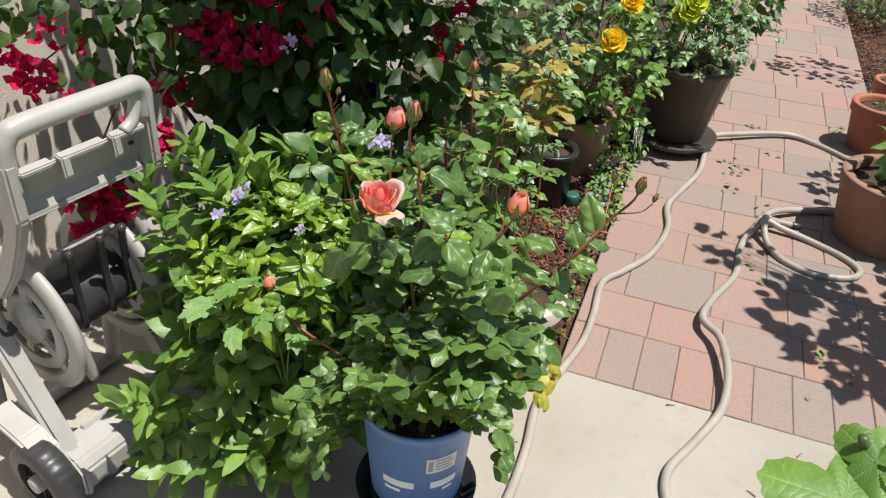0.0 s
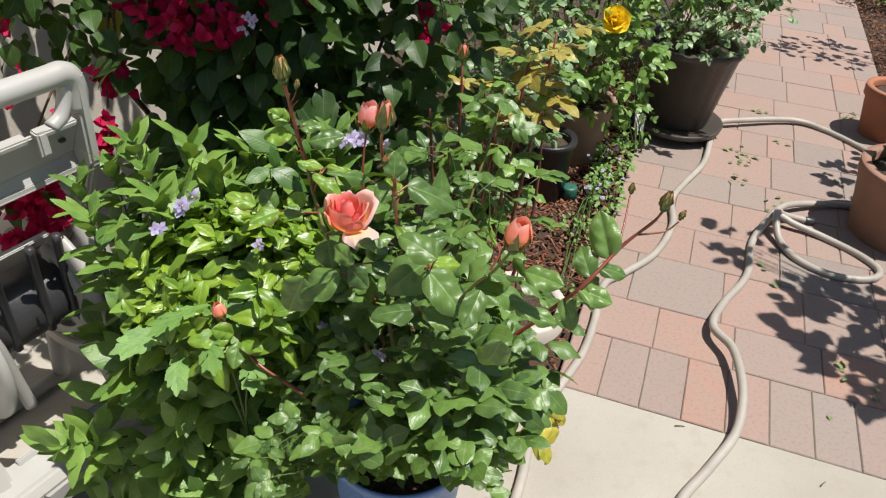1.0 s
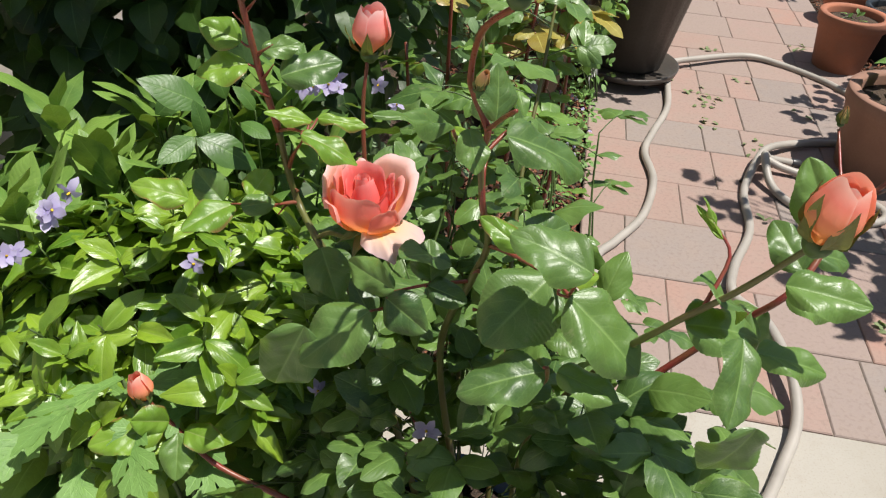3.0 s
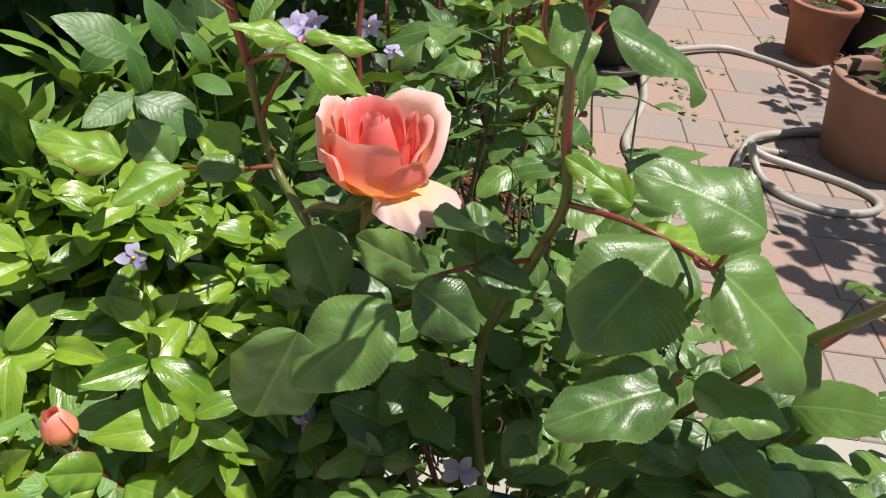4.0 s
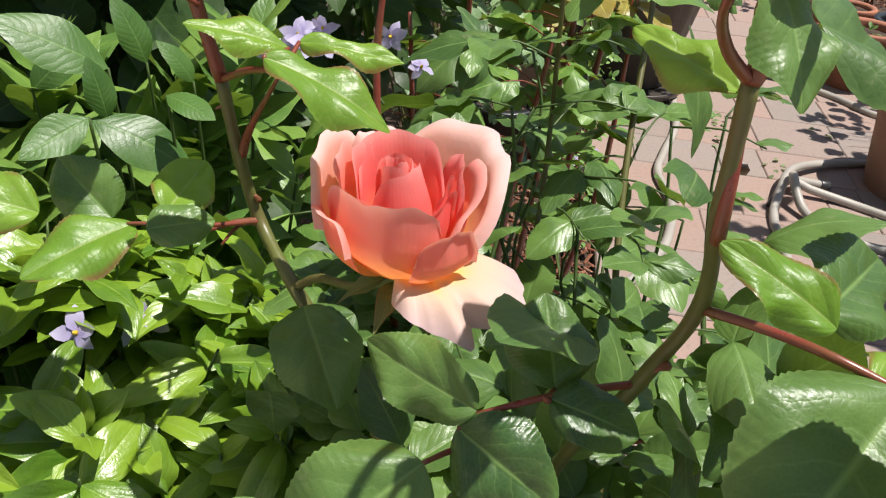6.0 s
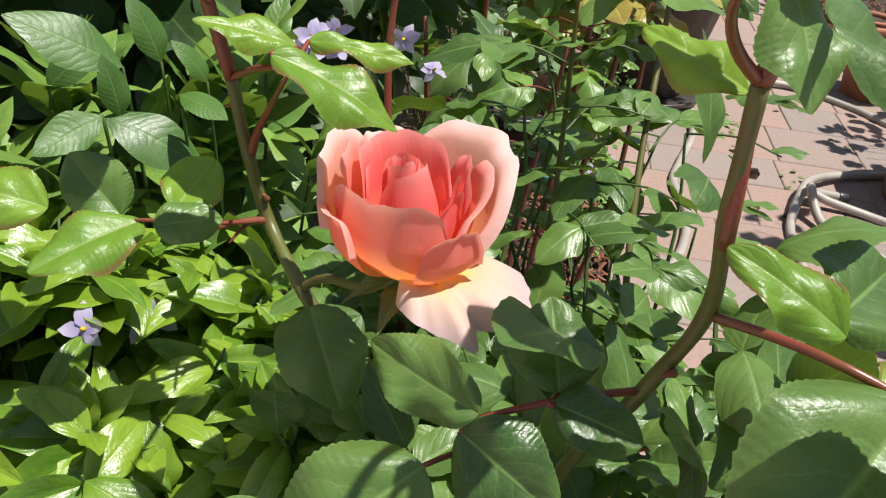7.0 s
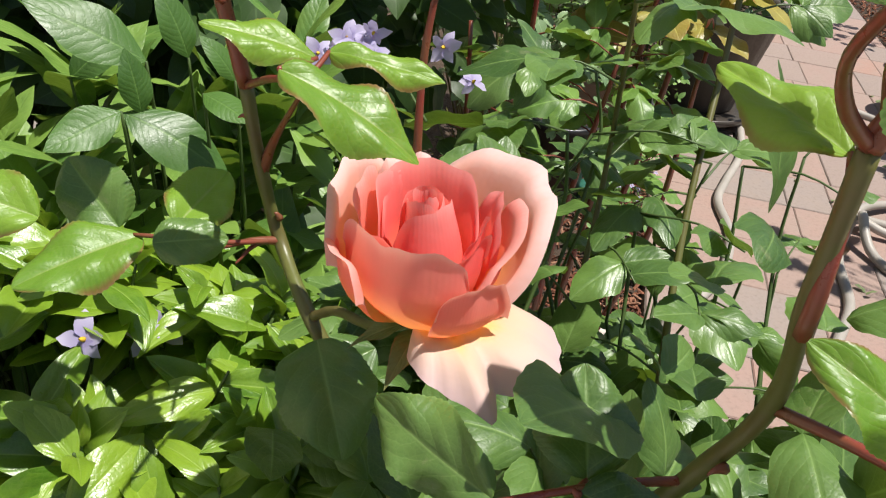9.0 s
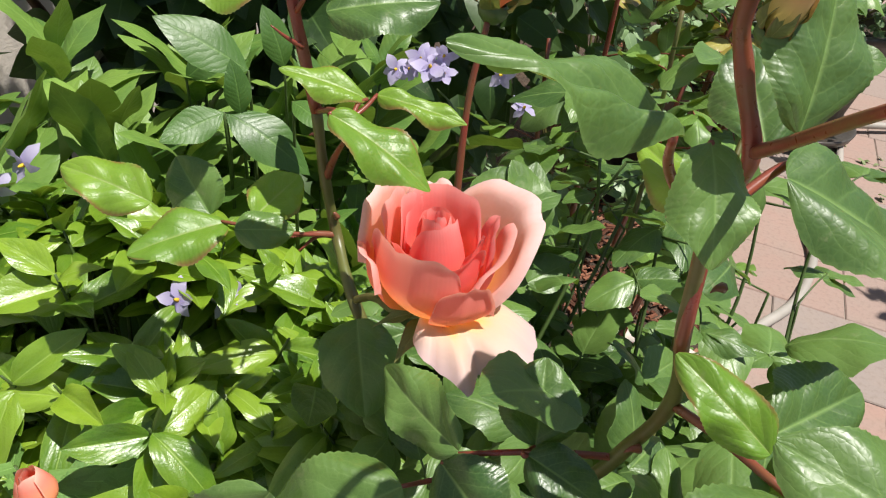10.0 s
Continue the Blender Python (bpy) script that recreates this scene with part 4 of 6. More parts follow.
fallen_petal()
SEPAL_T = leaf_shape(ovate(0.19, 0.62, 0.95), 10, 2, 0.5, 0.3, 0.3)
SEPAL_ME = mesh("sepal", *SEPAL_T)
SEPAL_ME.materials.append(SEPAL)
for az in (190, 240, 285, 330, 60):
    d = Vector((math.cos(radians(az)), math.sin(radians(az)), -0.15))
    part("sepal", SEPAL_ME, None, bloom, m=frame_of(BLOOM + d * 0.005, d, (d.x * 0.2, d.y * 0.2, 1), 0.026))


def rose_bud(at, way, size, opening, material, owner, label="", sepal_len=1.0, fat=1.0):
    """A bud: furled petals over a green hip, with five sepals. size: its length."""
    at, way = Vector(at), Vector(way).normalized()
    m = frame_of(at, way.orthogonal(), way, 1.0)
    hip = part("bud", lathe([(size * 0.10, -size * 0.20), (size * 0.17, -size * 0.12), (size * 0.20, -size * 0.03), (size * 0.15, size * 0.03)], 14), GREEN_STEM, owner, label, m=m)
    for k in range(5):
        V, UV, Fs = [], [], []
        nl, nw = 9, 8
        R = size * fat * (0.30 + 0.10 * opening) * (1 - 0.10 * k)
        for i in range(nl + 1):
            s = i / nl
            for j in range(nw + 1):
                q = 2 * j / nw - 1
                a = 2.4 * k + q * 1.25 * (0.4 + 0.6 * min(1, 2 * s))
                ss = s * (1 - (0.12 + 0.1 * opening) * q * q + 0.05 * opening * math.sin(5 * q + 2 * k))
                r = size * 0.08 + (R - size * 0.08) * math.sin(min(1, ss * 1.9) * math.pi / 2) * (1 - (0.92 - 0.62 * opening) * max(0, ss - 0.35) ** 1.3 * 1.6)
                V.append((r * math.cos(a), r * math.sin(a), size * 0.95 * ss * (1 - 0.02 * k)))
                UV.append((s, 0.5 + 0.5 * q))
        for i in range(nl):
            for j in range(nw):
                Fs.append((i * (nw + 1) + j, i * (nw + 1) + j + 1, (i + 1) * (nw + 1) + j + 1, (i + 1) * (nw + 1) + j))
        part("petal", mesh("petal", V, Fs, UV), material, hip, m=m)
    for k in range(5):
        d = m.to_3x3() @ Vector((math.cos(1.257 * k), math.sin(1.257 * k), 0))
        w = way * (1.0 - 0.8 * opening) + d * (0.22 + 0.9 * opening)
        part("sepal", SEPAL_ME, None, hip, m=frame_of(at + d * size * 0.17, w, d + way * 0.5, size * 0.95 * sepal_len))
    return hip


rose_bud((-0.046, 1.512, 0.962), (0.05, 0.0, 1), 0.047, 0.50, PETAL_PINK, rose, "opening salmon-pink rose bud", 0.7, 1.25)
rose_bud((-0.151, 1.413, 1.076), (-0.1, 0.0, 1), 0.036, 0.05, PETAL_GREENBUD, rose, "closed peach rose bud")
rose_bud((-0.133, 1.415, 1.064), (0.2, 0.0, 1), 0.014, 0.0, PETAL_GREENBUD, rose, "tiny green bud")
rose_bud((0.021, 1.192, 1.124), (0.05, 0.05, 1), 0.034, 0.08, PETAL_BUD, rose, "closed peach rose bud")
rose_bud((0.015, 1.250, 1.048), (0.25, -0.4, 1), 0.016, 0.0, PETAL_GREENBUD, rose, "tiny green-brown bud", 0.8)
rose_bud((0.177, 1.122, 1.026), (0.15, -0.05, 1), 0.041, 0.30, PETAL_BUD, rose, "opening orange rose bud", 0.78, 1.35)
rose_bud((-0.254, 1.333, 0.694), (-0.15, 0.0, 1), 0.034, 0.12, PETAL_BUD, rose, "plump closed coral bud", 0.6, 1.25)
rose_bud((0.384, 1.311, 0.982), (0.15, 0.0, 1), 0.028, 0.02, PETAL_GREENBUD, rose, "closed green and yellow bud")
rose_bud((0.353, 1.380, 0.963), (0.0, 0.0, 1), 0.016, 0.0, PETAL_GREENBUD, rose, "tiny green bud")
rose_bud((0.419, 1.341, 0.950), (0.3, 0.0, 1), 0.015, 0.0, PETAL_GREENBUD, rose, "tiny green bud")

# the rest of the crown
CLEAR = ((Vector((-0.085, 1.13, 1.03)), 0.29), (Vector((-0.09, 1.0, 1.095)), 0.30), (Vector((-0.05, 1.35, 0.90)), 0.085), (Vector((-0.07, 0.86, 1.21)), 0.34), (Vector((0.02, 1.20, 0.98)), 0.16))
sprays = []
tries = 0
while len(sprays) < 760 and tries < 20000:
    tries += 1
    p, q = in_ball((0.045, 1.32, 0.60), (0.225, 0.26, 0.265))
    if q.length < (0.12 if p.z < 0.60 else 0.22) or p.z < 0.44 or p.x < -0.125:
        continue
    if p.x < -0.03 and p.z > 0.60 and p.y < 1.36:
        continue
    if p.z < 0.495 and p.y < 1.20 and abs(p.x - POT_AT.x) < 0.13:
        continue
    if p.y > 1.37 and p.x > 0.02 and p.z > 0.70 or p.x > 0.10 and p.z > 0.66 and p.y > 1.28:
        continue
    if p.x > 0.12 + 0.35 * max(0.0, p.z - 0.45):
        continue
    out = Vector((q.x, q.y, max(-0.2, q.z) + 0.25)).normalized()
    if any((p + out * 0.06 - c).length < r for c, r in CLEAR):
        continue
    sprays.append(spray(p, out + jitter(0.35), rng.uniform(0.045, 0.08), rng.choice((3, 5, 5)), rng.uniform(0.021, 0.032) + 0.055 * max(0.0, p.z - 0.48)))
mats, green = [], []
def hides_pot(m):
    c = m @ Vector((0.6, 0, 0))
    return c.y < 1.25 and abs(c.x - 0.043) < 0.15 and c.z < 0.500 + max(0.0, 1.20 - c.y) * 1.5


thinning = random.Random(41)


def crowds(m):
    """True for leaves outside the bush: among the shrub's shoots, and most of those over the path."""
    c = m @ Vector((0.6, 0, 0))
    if c.x < -0.105 and c.z > 0.66 and c.y > 1.30:
        return True
    if -0.105 <= c.x < -0.045 and c.y > 1.34 and c.z > 0.755:
        return c.z > 0.80 or thinning.random() < 0.5
    if -0.045 <= c.x <= 0.03 and c.y < 1.42 and c.z > 0.78:
        return thinning.random() < 0.7
    return c.x > 0.0 and 1.21 < c.y < 1.57 and c.z > 0.735 and thinning.random() < 0.65


for line, out in sprays:
    kept = [m for m in out if not hides_pot(m) and not crowds(m)]
    mats += kept
    if len(kept) == len(out):
        green.append((line, 0.0009, 0.0006, 5, 3))
mats.sort(key=lambda m: m.translation.y - 0.8 * m.translation.z)
foliage(rose, ROSE_T, mats, ROSE_LEAF, singles=260)
# leaves on the upper canes, behind the bloom
upper = []
for a, b, k in (((-0.02, 1.44, 0.66), (-0.05, 1.50, 0.90), 7), ((0.10, 1.42, 0.66), (0.15, 1.62, 0.90), 5), ((0.06, 1.50, 0.68), (0.075, 1.60, 0.95), 6), ((0.15, 1.62, 0.90), (0.17, 1.68, 0.98), 3), ((-0.02, 1.36, 0.62), (-0.06, 1.39, 0.76), 4), ((0.17, 1.30, 0.68), (0.25, 1.29, 0.80), 4)):
    for i in range(k):
        p = Vector(a).lerp(Vector(b), (i + 0.5) / k)
        ang = 2.4 * i + rng.uniform(-0.4, 0.4)
        line, out = spray(p, Vector((math.cos(ang), math.sin(ang), 0.35)), rng.uniform(0.05, 0.075), 5, rng.uniform(0.036, 0.05))
        green.append((line, 0.0009, 0.0006, 5, 3))
        upper += out
for _ in range(34):
    p = Vector((rng.uniform(-0.01, 0.25), rng.uniform(1.50, 1.70), rng.uniform(0.58, 0.86)))
    ang = rng.uniform(0, 6.28)
    line, out = spray(p, Vector((math.cos(ang), math.sin(ang), 0.25)), rng.uniform(0.05, 0.075), 5, rng.uniform(0.034, 0.046))
    green.append((line, 0.0009, 0.0006, 5, 3))
    green.append(([p - Vector((rng.uniform(-0.03, 0.06), rng.uniform(0.02, 0.1), 0.18)), p - UP * 0.07 + jitter(0.01), p], 0.0018, 0.0011, 5, 4))
    upper += out
upper = [m for m in upper if not crowds(m)]
foliage(rose, ROSE_T, upper, ROSE_LEAF, singles=60)
# the yellowing sprig that hangs out on the low side
gold = []
for line in ([(0.15, 1.32, 0.60), (0.23, 1.30, 0.655), (0.275, 1.275, 0.64), (0.295, 1.255, 0.60)], [(0.23, 1.30, 0.655), (0.265, 1.26, 0.625), (0.272, 1.225, 0.575)]):
    stalks.append((line, 0.0018, 0.0010))
    for k in range(6):
        at = Vector(line[-2]).lerp(Vector(line[-1]), k / 5)
        gold.append(frame_of(at, Vector((rng.uniform(-1, 1), rng.uniform(-0.8, 0.4), -0.5)), Vector((0.3, -0.5, 0.8)) + jitter(0.3), rng.uniform(0.028, 0.042)))
foliage(rose, ROSE_T, gold, YELLOW_LEAF, singles=12)
part("stalk_work", tubes("stalk_work", stalks), CANE_RED, rose, "thin reddish leaf stalks", kind="stuff")
part("green_stalk_work", tubes("green_stalk_work", green), GREEN_STEM, rose, kind="stuff")

# ---- the lilac-flowered shrub beside the rose ----
SHRUB_AT = Vector((-0.33, 1.56, 0.0))
shrub = thing("flowering_shrub", SHRUB_AT, "bright green leafy shrub with small lilac flowers", "shrub")
shoots, lance = [], []


def shoot(foot, tip, leaves, size, spread=1.0):
    """A leafy shoot that ends in a rosette."""
    foot, tip = Vector(foot), Vector(tip)
    way = (tip - foot).normalized()
    side = way.orthogonal().normalized()
    shoots.append(([foot, foot.lerp(tip, 0.5) + jitter(0.008), tip], 0.0022, 0.0012, 5, 3))
    for i in range(leaves):
        f = i / max(1, leaves - 1)
        at = tip - way * 0.10 * (1 - f) ** 1.2
        a = 2.4 * i + rng.uniform(-0.3, 0.3)
        out = side * math.cos(a) + way.cross(side) * math.sin(a)
        open_ = (0.45 + 0.95 * (1 - f)) * spread
        d = way * math.cos(open_) + out * math.sin(open_)
        d.z += 0.10
        n = way * math.sin(open_) - out * math.cos(open_) + UP * 0.6
        lance.append(frame_of(at, d + jitter(0.12), n + jitter(0.2), size * (0.62 + 0.5 * math.sin(math.pi * (0.25 + 0.6 * (1 - f)))) * rng.uniform(0.85, 1.15), rng.uniform(0.85, 1.2)))


k = 0
while k < 118:
    p, q = in_ball((-0.315, 1.575, 0.43), (0.300, 0.235, 0.365))
    if q.length < 0.74 or p.z < 0.15 or q.x < -0.45 and q.z < -0.30 or q.x < -0.7 and rng.random() < 0.4 or (q.y > 0.5 and q.z < 0.2):
        continue
    if p.x > -0.36 and p.y < 1.56 and p.z > 0.55 or (p - Vector((0.07, 1.32, 0.6))).length < 0.25 or (p - Vector((-0.26, 1.24, 0.78))).length < 0.13:
        continue
    d = Vector((q.x * 0.75, q.y * 0.75, 0.72 + 0.5 * max(-0.3, q.z))).normalized()
    shoot(p - d * 0.16, p, rng.randint(6, 9), rng.uniform(0.070, 0.100))
    k += 1
# low shoots that hang out over the concrete
for _ in range(30):
    p = Vector((rng.uniform(-0.58, -0.16), rng.uniform(1.30, 1.44), rng.uniform(0.14, 0.42)))
    d = Vector((rng.uniform(-0.4, 0.2), -0.45, 0.65)).normalized()
    shoot(p - d * 0.14 + Vector((0.0, 0.05, 0.0)), p, rng.randint(6, 9), rng.uniform(0.070, 0.098))
# tall shoots along the top
for x, y, z in ((-0.575, 1.56, 0.775), (-0.53, 1.60, 0.80), (-0.50, 1.64, 0.83), (-0.465, 1.60, 0.80), (-0.40, 1.66, 0.82), (-0.30, 1.70, 0.80), (-0.335, 1.62, 0.78), (-0.40, 1.50, 0.80), (-0.52, 1.48, 0.76), (-0.297, 1.718, 0.80), (-0.202, 1.737, 0.79), (-0.273, 1.606, 0.77), (-0.232, 1.711, 0.75), (-0.162, 1.734, 0.78), (-0.141, 1.747, 0.82), (-0.188, 1.712, 0.74), (-0.10, 1.70, 0.75)):
    shoot((x * 0.9 - 0.03, y - 0.01, z - 0.22), (x, y, z), 11, rng.uniform(0.052, 0.074), 0.95)
# wider leaves within, in the shrub's darker green
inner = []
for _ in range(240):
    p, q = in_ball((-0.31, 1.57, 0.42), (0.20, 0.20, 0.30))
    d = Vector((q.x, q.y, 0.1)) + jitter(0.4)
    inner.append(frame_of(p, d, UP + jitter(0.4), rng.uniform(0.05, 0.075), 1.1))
glossy = []


def rosette(p, up, r):
    """A short stem with five to eight small glossy leaves round its tip."""
    side = up.orthogonal().normalized()
    shoots.append(([p - up * 0.10 + jitter(0.01), p - up * 0.04, p], 0.0015, 0.0009, 5, 3))
    a0 = r.uniform(0, 6.28)
    for i in range(r.randint(5, 8)):
        a = a0 + 2.4 * i
        out = side * math.cos(a) + up.cross(side) * math.sin(a)
        tilt = r.uniform(0.05, 0.5) + (0.6 if i > 4 else 0.0)
        d = out * math.cos(tilt) + up * math.sin(tilt)
        nrm = up * math.cos(tilt) - out * math.sin(tilt) + Vector((0.25, -0.05, 0.2))
        glossy.append(frame_of(p - up * 0.006 * (6 - i), d + jitter(0.1), nrm + jitter(0.18), r.uniform(0.036, 0.058) * (0.7 if i > 4 else 1.0), r.uniform(0.9, 1.3)))


k = 0
while k < 140:
    p, q = in_ball((-0.255, 1.475, 0.660), (0.205, 0.180, 0.135))
    if p.x > -0.10 - 0.4 * max(0.0, p.y - 1.5) and p.y < 1.45:
        continue
    if q.length < 0.55 or q.z < -0.25 or (p - Vector((-0.199, 1.462, 0.755))).length < 0.05 or (p - Vector((-0.254, 1.333, 0.698))).length < 0.05 or (p - Vector((-0.26, 1.25, 0.80))).length < 0.12:
        continue
    k += 1
    rosette(p, Vector((q.x * 0.7, q.y * 0.7, 0.9)).normalized(), rng)
more = random.Random(17)
for _ in range(46):
    p = Vector((more.uniform(-0.215, -0.060), more.uniform(1.385, 1.52), 0.0))
    p.z = 0.775 - 0.30 * max(0.0, p.x + 0.20) - 0.10 * max(0.0, 1.45 - p.y) - more.uniform(0.0, 0.07)
    if (p - Vector((-0.199, 1.462, 0.755))).length > 0.05:
        rosette(p, Vector((more.uniform(-0.3, 0.4), more.uniform(-0.5, 0.1), 0.9)).normalized(), more)
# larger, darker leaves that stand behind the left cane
dark_lance = []
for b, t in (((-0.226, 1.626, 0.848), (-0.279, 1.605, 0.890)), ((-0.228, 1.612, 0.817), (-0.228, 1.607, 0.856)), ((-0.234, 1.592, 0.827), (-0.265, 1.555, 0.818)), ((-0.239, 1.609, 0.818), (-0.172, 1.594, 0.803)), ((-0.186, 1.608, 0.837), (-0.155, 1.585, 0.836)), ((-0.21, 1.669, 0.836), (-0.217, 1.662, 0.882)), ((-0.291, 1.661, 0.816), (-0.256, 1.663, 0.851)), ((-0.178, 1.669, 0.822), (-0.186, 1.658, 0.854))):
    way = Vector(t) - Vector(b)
    dark_lance.append(frame_of(b, way, Vector((0.35, -0.55, 0.75)), way.length * 1.08, 1.25))
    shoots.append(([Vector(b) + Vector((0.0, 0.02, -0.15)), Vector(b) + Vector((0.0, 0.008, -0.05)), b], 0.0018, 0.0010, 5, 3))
lance.sort(key=lambda m: m.translation.y - 0.9 * m.translation.z)
foliage(shrub, LANCE_T, lance, SHRUB_LEAF, singles=300)
foliage(shrub, LANCE_T, dark_lance, DARK_SHRUB_LEAF, singles=8)
foliage(shrub, OVATE_T, glossy, GLOSSY_LEAF, singles=120, rest="small_foliage")
part("inner_foliage", scatter_mesh("inner_foliage", LANCE_T, inner), DARK_SHRUB_LEAF, shrub, kind="stuff")
shoots += [([SHRUB_AT + Vector((rng.uniform(-0.05, 0.05), rng.uniform(-0.05, 0.05), 0)), SHRUB_AT + Vector((x * 0.5, y * 0.5, 0.22)), SHRUB_AT + Vector((x, y, 0.45))], 0.008, 0.003, 6, 4) for x, y in ((-0.18, -0.1), (-0.1, 0.12), (0.0, -0.15), (0.12, 0.1), (0.2, -0.08), (0.05, 0.0), (-0.22, 0.08))]
part("stem_work", tubes("stem_work", shoots), GREEN_STEM, shrub, "thin green branching stems", kind="stuff")
STAR_T = [leaf_shape(ovate(0.34, 0.95, 0.7), 4, 1, 0.15, b, 0.25) for b in (0.3, -0.2, 0.6)]
STAR_ME = [mesh("petal", *t) for t in STAR_T]
for me in STAR_ME:
    me.materials.append(LILAC)


def lilac(at, face, size, owner):
    """A small five-lobed lilac flower with a yellow middle."""
    face = Vector(face).normalized()
    m = frame_of(at, face.orthogonal(), face, 1.0)
    heart = part("flower", lathe([(size * 0.10, 0), (size * 0.09, size * 0.16), (size * 0.03, size * 0.30)], 8), POLLEN, owner, "lilac flower with a yellow middle", m=m)
    a0 = rng.uniform(0, 6)
    for k in range(5):
        d = m.to_3x3() @ Vector((math.cos(a0 + 1.257 * k), math.sin(a0 + 1.257 * k), 0.15))
        part("petal", STAR_ME[rng.randrange(3)], None, heart, m=frame_of(Vector(at), d + jitter(0.2), face + jitter(0.2), size * rng.uniform(0.8, 1.1)))


for x, y, z, k in ((-0.350, 1.450, 0.822, 3), (-0.375, 1.43, 0.79, 2), (-0.201, 1.476, 0.744, 3), (-0.090, 1.680, 0.86, 5), (-0.112, 1.69, 0.845, 3), (-0.33, 1.87, 0.98, 5), (-0.09, 1.37, 0.66, 1), (0.0, 1.30, 0.70, 1), (-0.02, 1.62, 0.86, 2), (-0.36, 1.52, 0.79, 2)):
    for _ in range(k):
        lilac(Vector((x, y, z)) + jitter(0.008), Vector((0.1, -0.8, 0.6)) + jitter(0.4), rng.uniform(0.011, 0.016), shrub)


# ---- the lobed chrysanthemum leaves between shrub and rose ----
def lobed_leaf(lobes=3, seed=0):
    """A pinnately cut leaf along x: a spine strip with pointed fingers that carry side points."""
    r = random.Random(seed)
    V, UV, Fs = [], [], []

    def lift(x, y):
        return -0.25 * x * x + 0.10 * abs(y) - 0.35 * y * y

    def finger(x0, y0, ang, length, width, notches):
        n = 9
        start = len(V)
        dx, dy = math.cos(ang), math.sin(ang)
        for i in range(n + 1):
            s = i / n
            w = width * (0.62 + 0.38 * math.sin(2.6 * s)) * (1 - s ** 3) + 0.002
            if notches and 0.45 < s < 0.92:
                w *= 1.0 + 0.85 * (((s - 0.45) / 0.235) % 1.0) ** 1.5
            bow = 0.10 * length * s * s * (1 if ang > 0 else -1) * (-1 if abs(ang) > 0.1 else 0)
            for q in (-1, 0, 1):
                x = x0 + dx * length * s - dy * q * w + dy * 0
                y = y0 + dy * length * s + dx * q * w + bow
                V.append((x, y, lift(x, y) + 0.10 * abs(q) * w))
                UV.append((s, 0.5 + 0.5 * q))
        for i in range(n):
            for j in range(2):
                k = start + 3 * i + j
                Fs.append((k, k + 3, k + 4, k + 1))

    finger(0.0, 0.0, 0.0, 1.0, 0.075, False)
    finger(0.62, 0.0, 0.02, 0.42, 0.080, True)
    for k in range(lobes):
        for side in (1, -1):
            x0 = 0.24 + 0.46 * k / max(1, lobes - 1) + 0.03 * side
            finger(x0, 0.0, side * r.uniform(0.62, 0.80), (0.30, 0.40, 0.34, 0.3)[k % 4] * r.uniform(0.9, 1.1), 0.068, True)
    return np.array(V), Fs, np.array(UV)


MUM_T = [lobed_leaf(3, 1), lobed_leaf(3, 2), lobed_leaf(4, 3)]
mum = thing("chrysanthemum", (-0.25, 1.36, 0.0), "chrysanthemum with grey-green lobed leaves among the shrub", "plant")
mum_mats, mum_stems = [], []
for x, y, z, n in ((-0.275, 1.345, 0.710, 5), (-0.33, 1.34, 0.66, 5), (-0.215, 1.36, 0.66, 4)):
    top = Vector((x, y, z))
    mum_stems.append(([(-0.25, 1.37, 0.0), (-0.25, 1.37, z * 0.6), top], 0.004, 0.002))
    for i in range(n):
        a = 2.4 * i + 4.0
        d = Vector((math.cos(a), math.sin(a), 0.25 - 0.09 * i))
        mum_mats.append(frame_of(top - UP * 0.014 * i, d, UP + Vector((0, -0.5, 0)) + jitter(0.25), rng.uniform(0.085, 0.115), 1.05))
foliage(mum, MUM_T, mum_mats, SOFT_LEAF, singles=40)
part("stem_work", tubes("stem_work", mum_stems), GREEN_STEM, mum, kind="stuff")


# ---- bougainvillea on the wall ----
boug = thing("bougainvillea", (-0.42, 2.20, -0.02), "bougainvillea with dark leaves and magenta bracts before the wall", "bougainvillea")
twigs, hearts = [], []


def tuft(c, r, n, size):
    for _ in range(n):
        p, q = in_ball(c, r)
        d = Vector((q.x, q.y - 0.25, q.z * 0.5 - 0.25)) + jitter(0.45)
        hearts.append(frame_of(p, d, Vector((0.35, -0.45, 0.75)) + jitter(0.4), rng.uniform(size * 0.75, size * 1.25), rng.uniform(0.85, 1.15)))


tuft((-0.39, 2.12, 0.92), (0.27, 0.20, 0.42), 580, 0.066)
tuft((-0.12, 2.24, 0.92), (0.28, 0.20, 0.48), 560, 0.062)
tuft((-0.34, 2.08, 0.45), (0.28, 0.22, 0.40), 380, 0.066)
tuft((-0.62, 2.00, 1.05), (0.22, 0.16, 0.24), 150, 0.062)
tuft((-0.85, 1.88, 1.02), (0.26, 0.14, 0.17), 150, 0.045)
tuft((-0.58, 1.86, 0.90), (0.05, 0.06, 0.05), 14, 0.055)
tuft((-0.80, 1.72, 0.66), (0.12, 0.06, 0.08), 26, 0.045)
tuft((-0.62, 2.13, 1.16), (0.22, 0.15, 0.18), 150, 0.060)
tuft((-0.45, 2.25, 1.45), (0.55, 0.28, 0.32), 420, 0.065)
# unseen leaves above the view, added to shade the main bract cluster
tuft((-0.31, 1.90, 1.42), (0.17, 0.15, 0.12), 190, 0.062)
tuft((-0.33, 2.27, 0.85), (0.36, 0.08, 0.55), 520, 0.062)
tuft((-0.52, 1.98, 0.70), (0.07, 0.08, 0.16), 70, 0.058)
hearts.sort(key=lambda m: m.translation.y)
foliage(boug, HEART_T, hearts, BOUG_LEAF, singles=220)
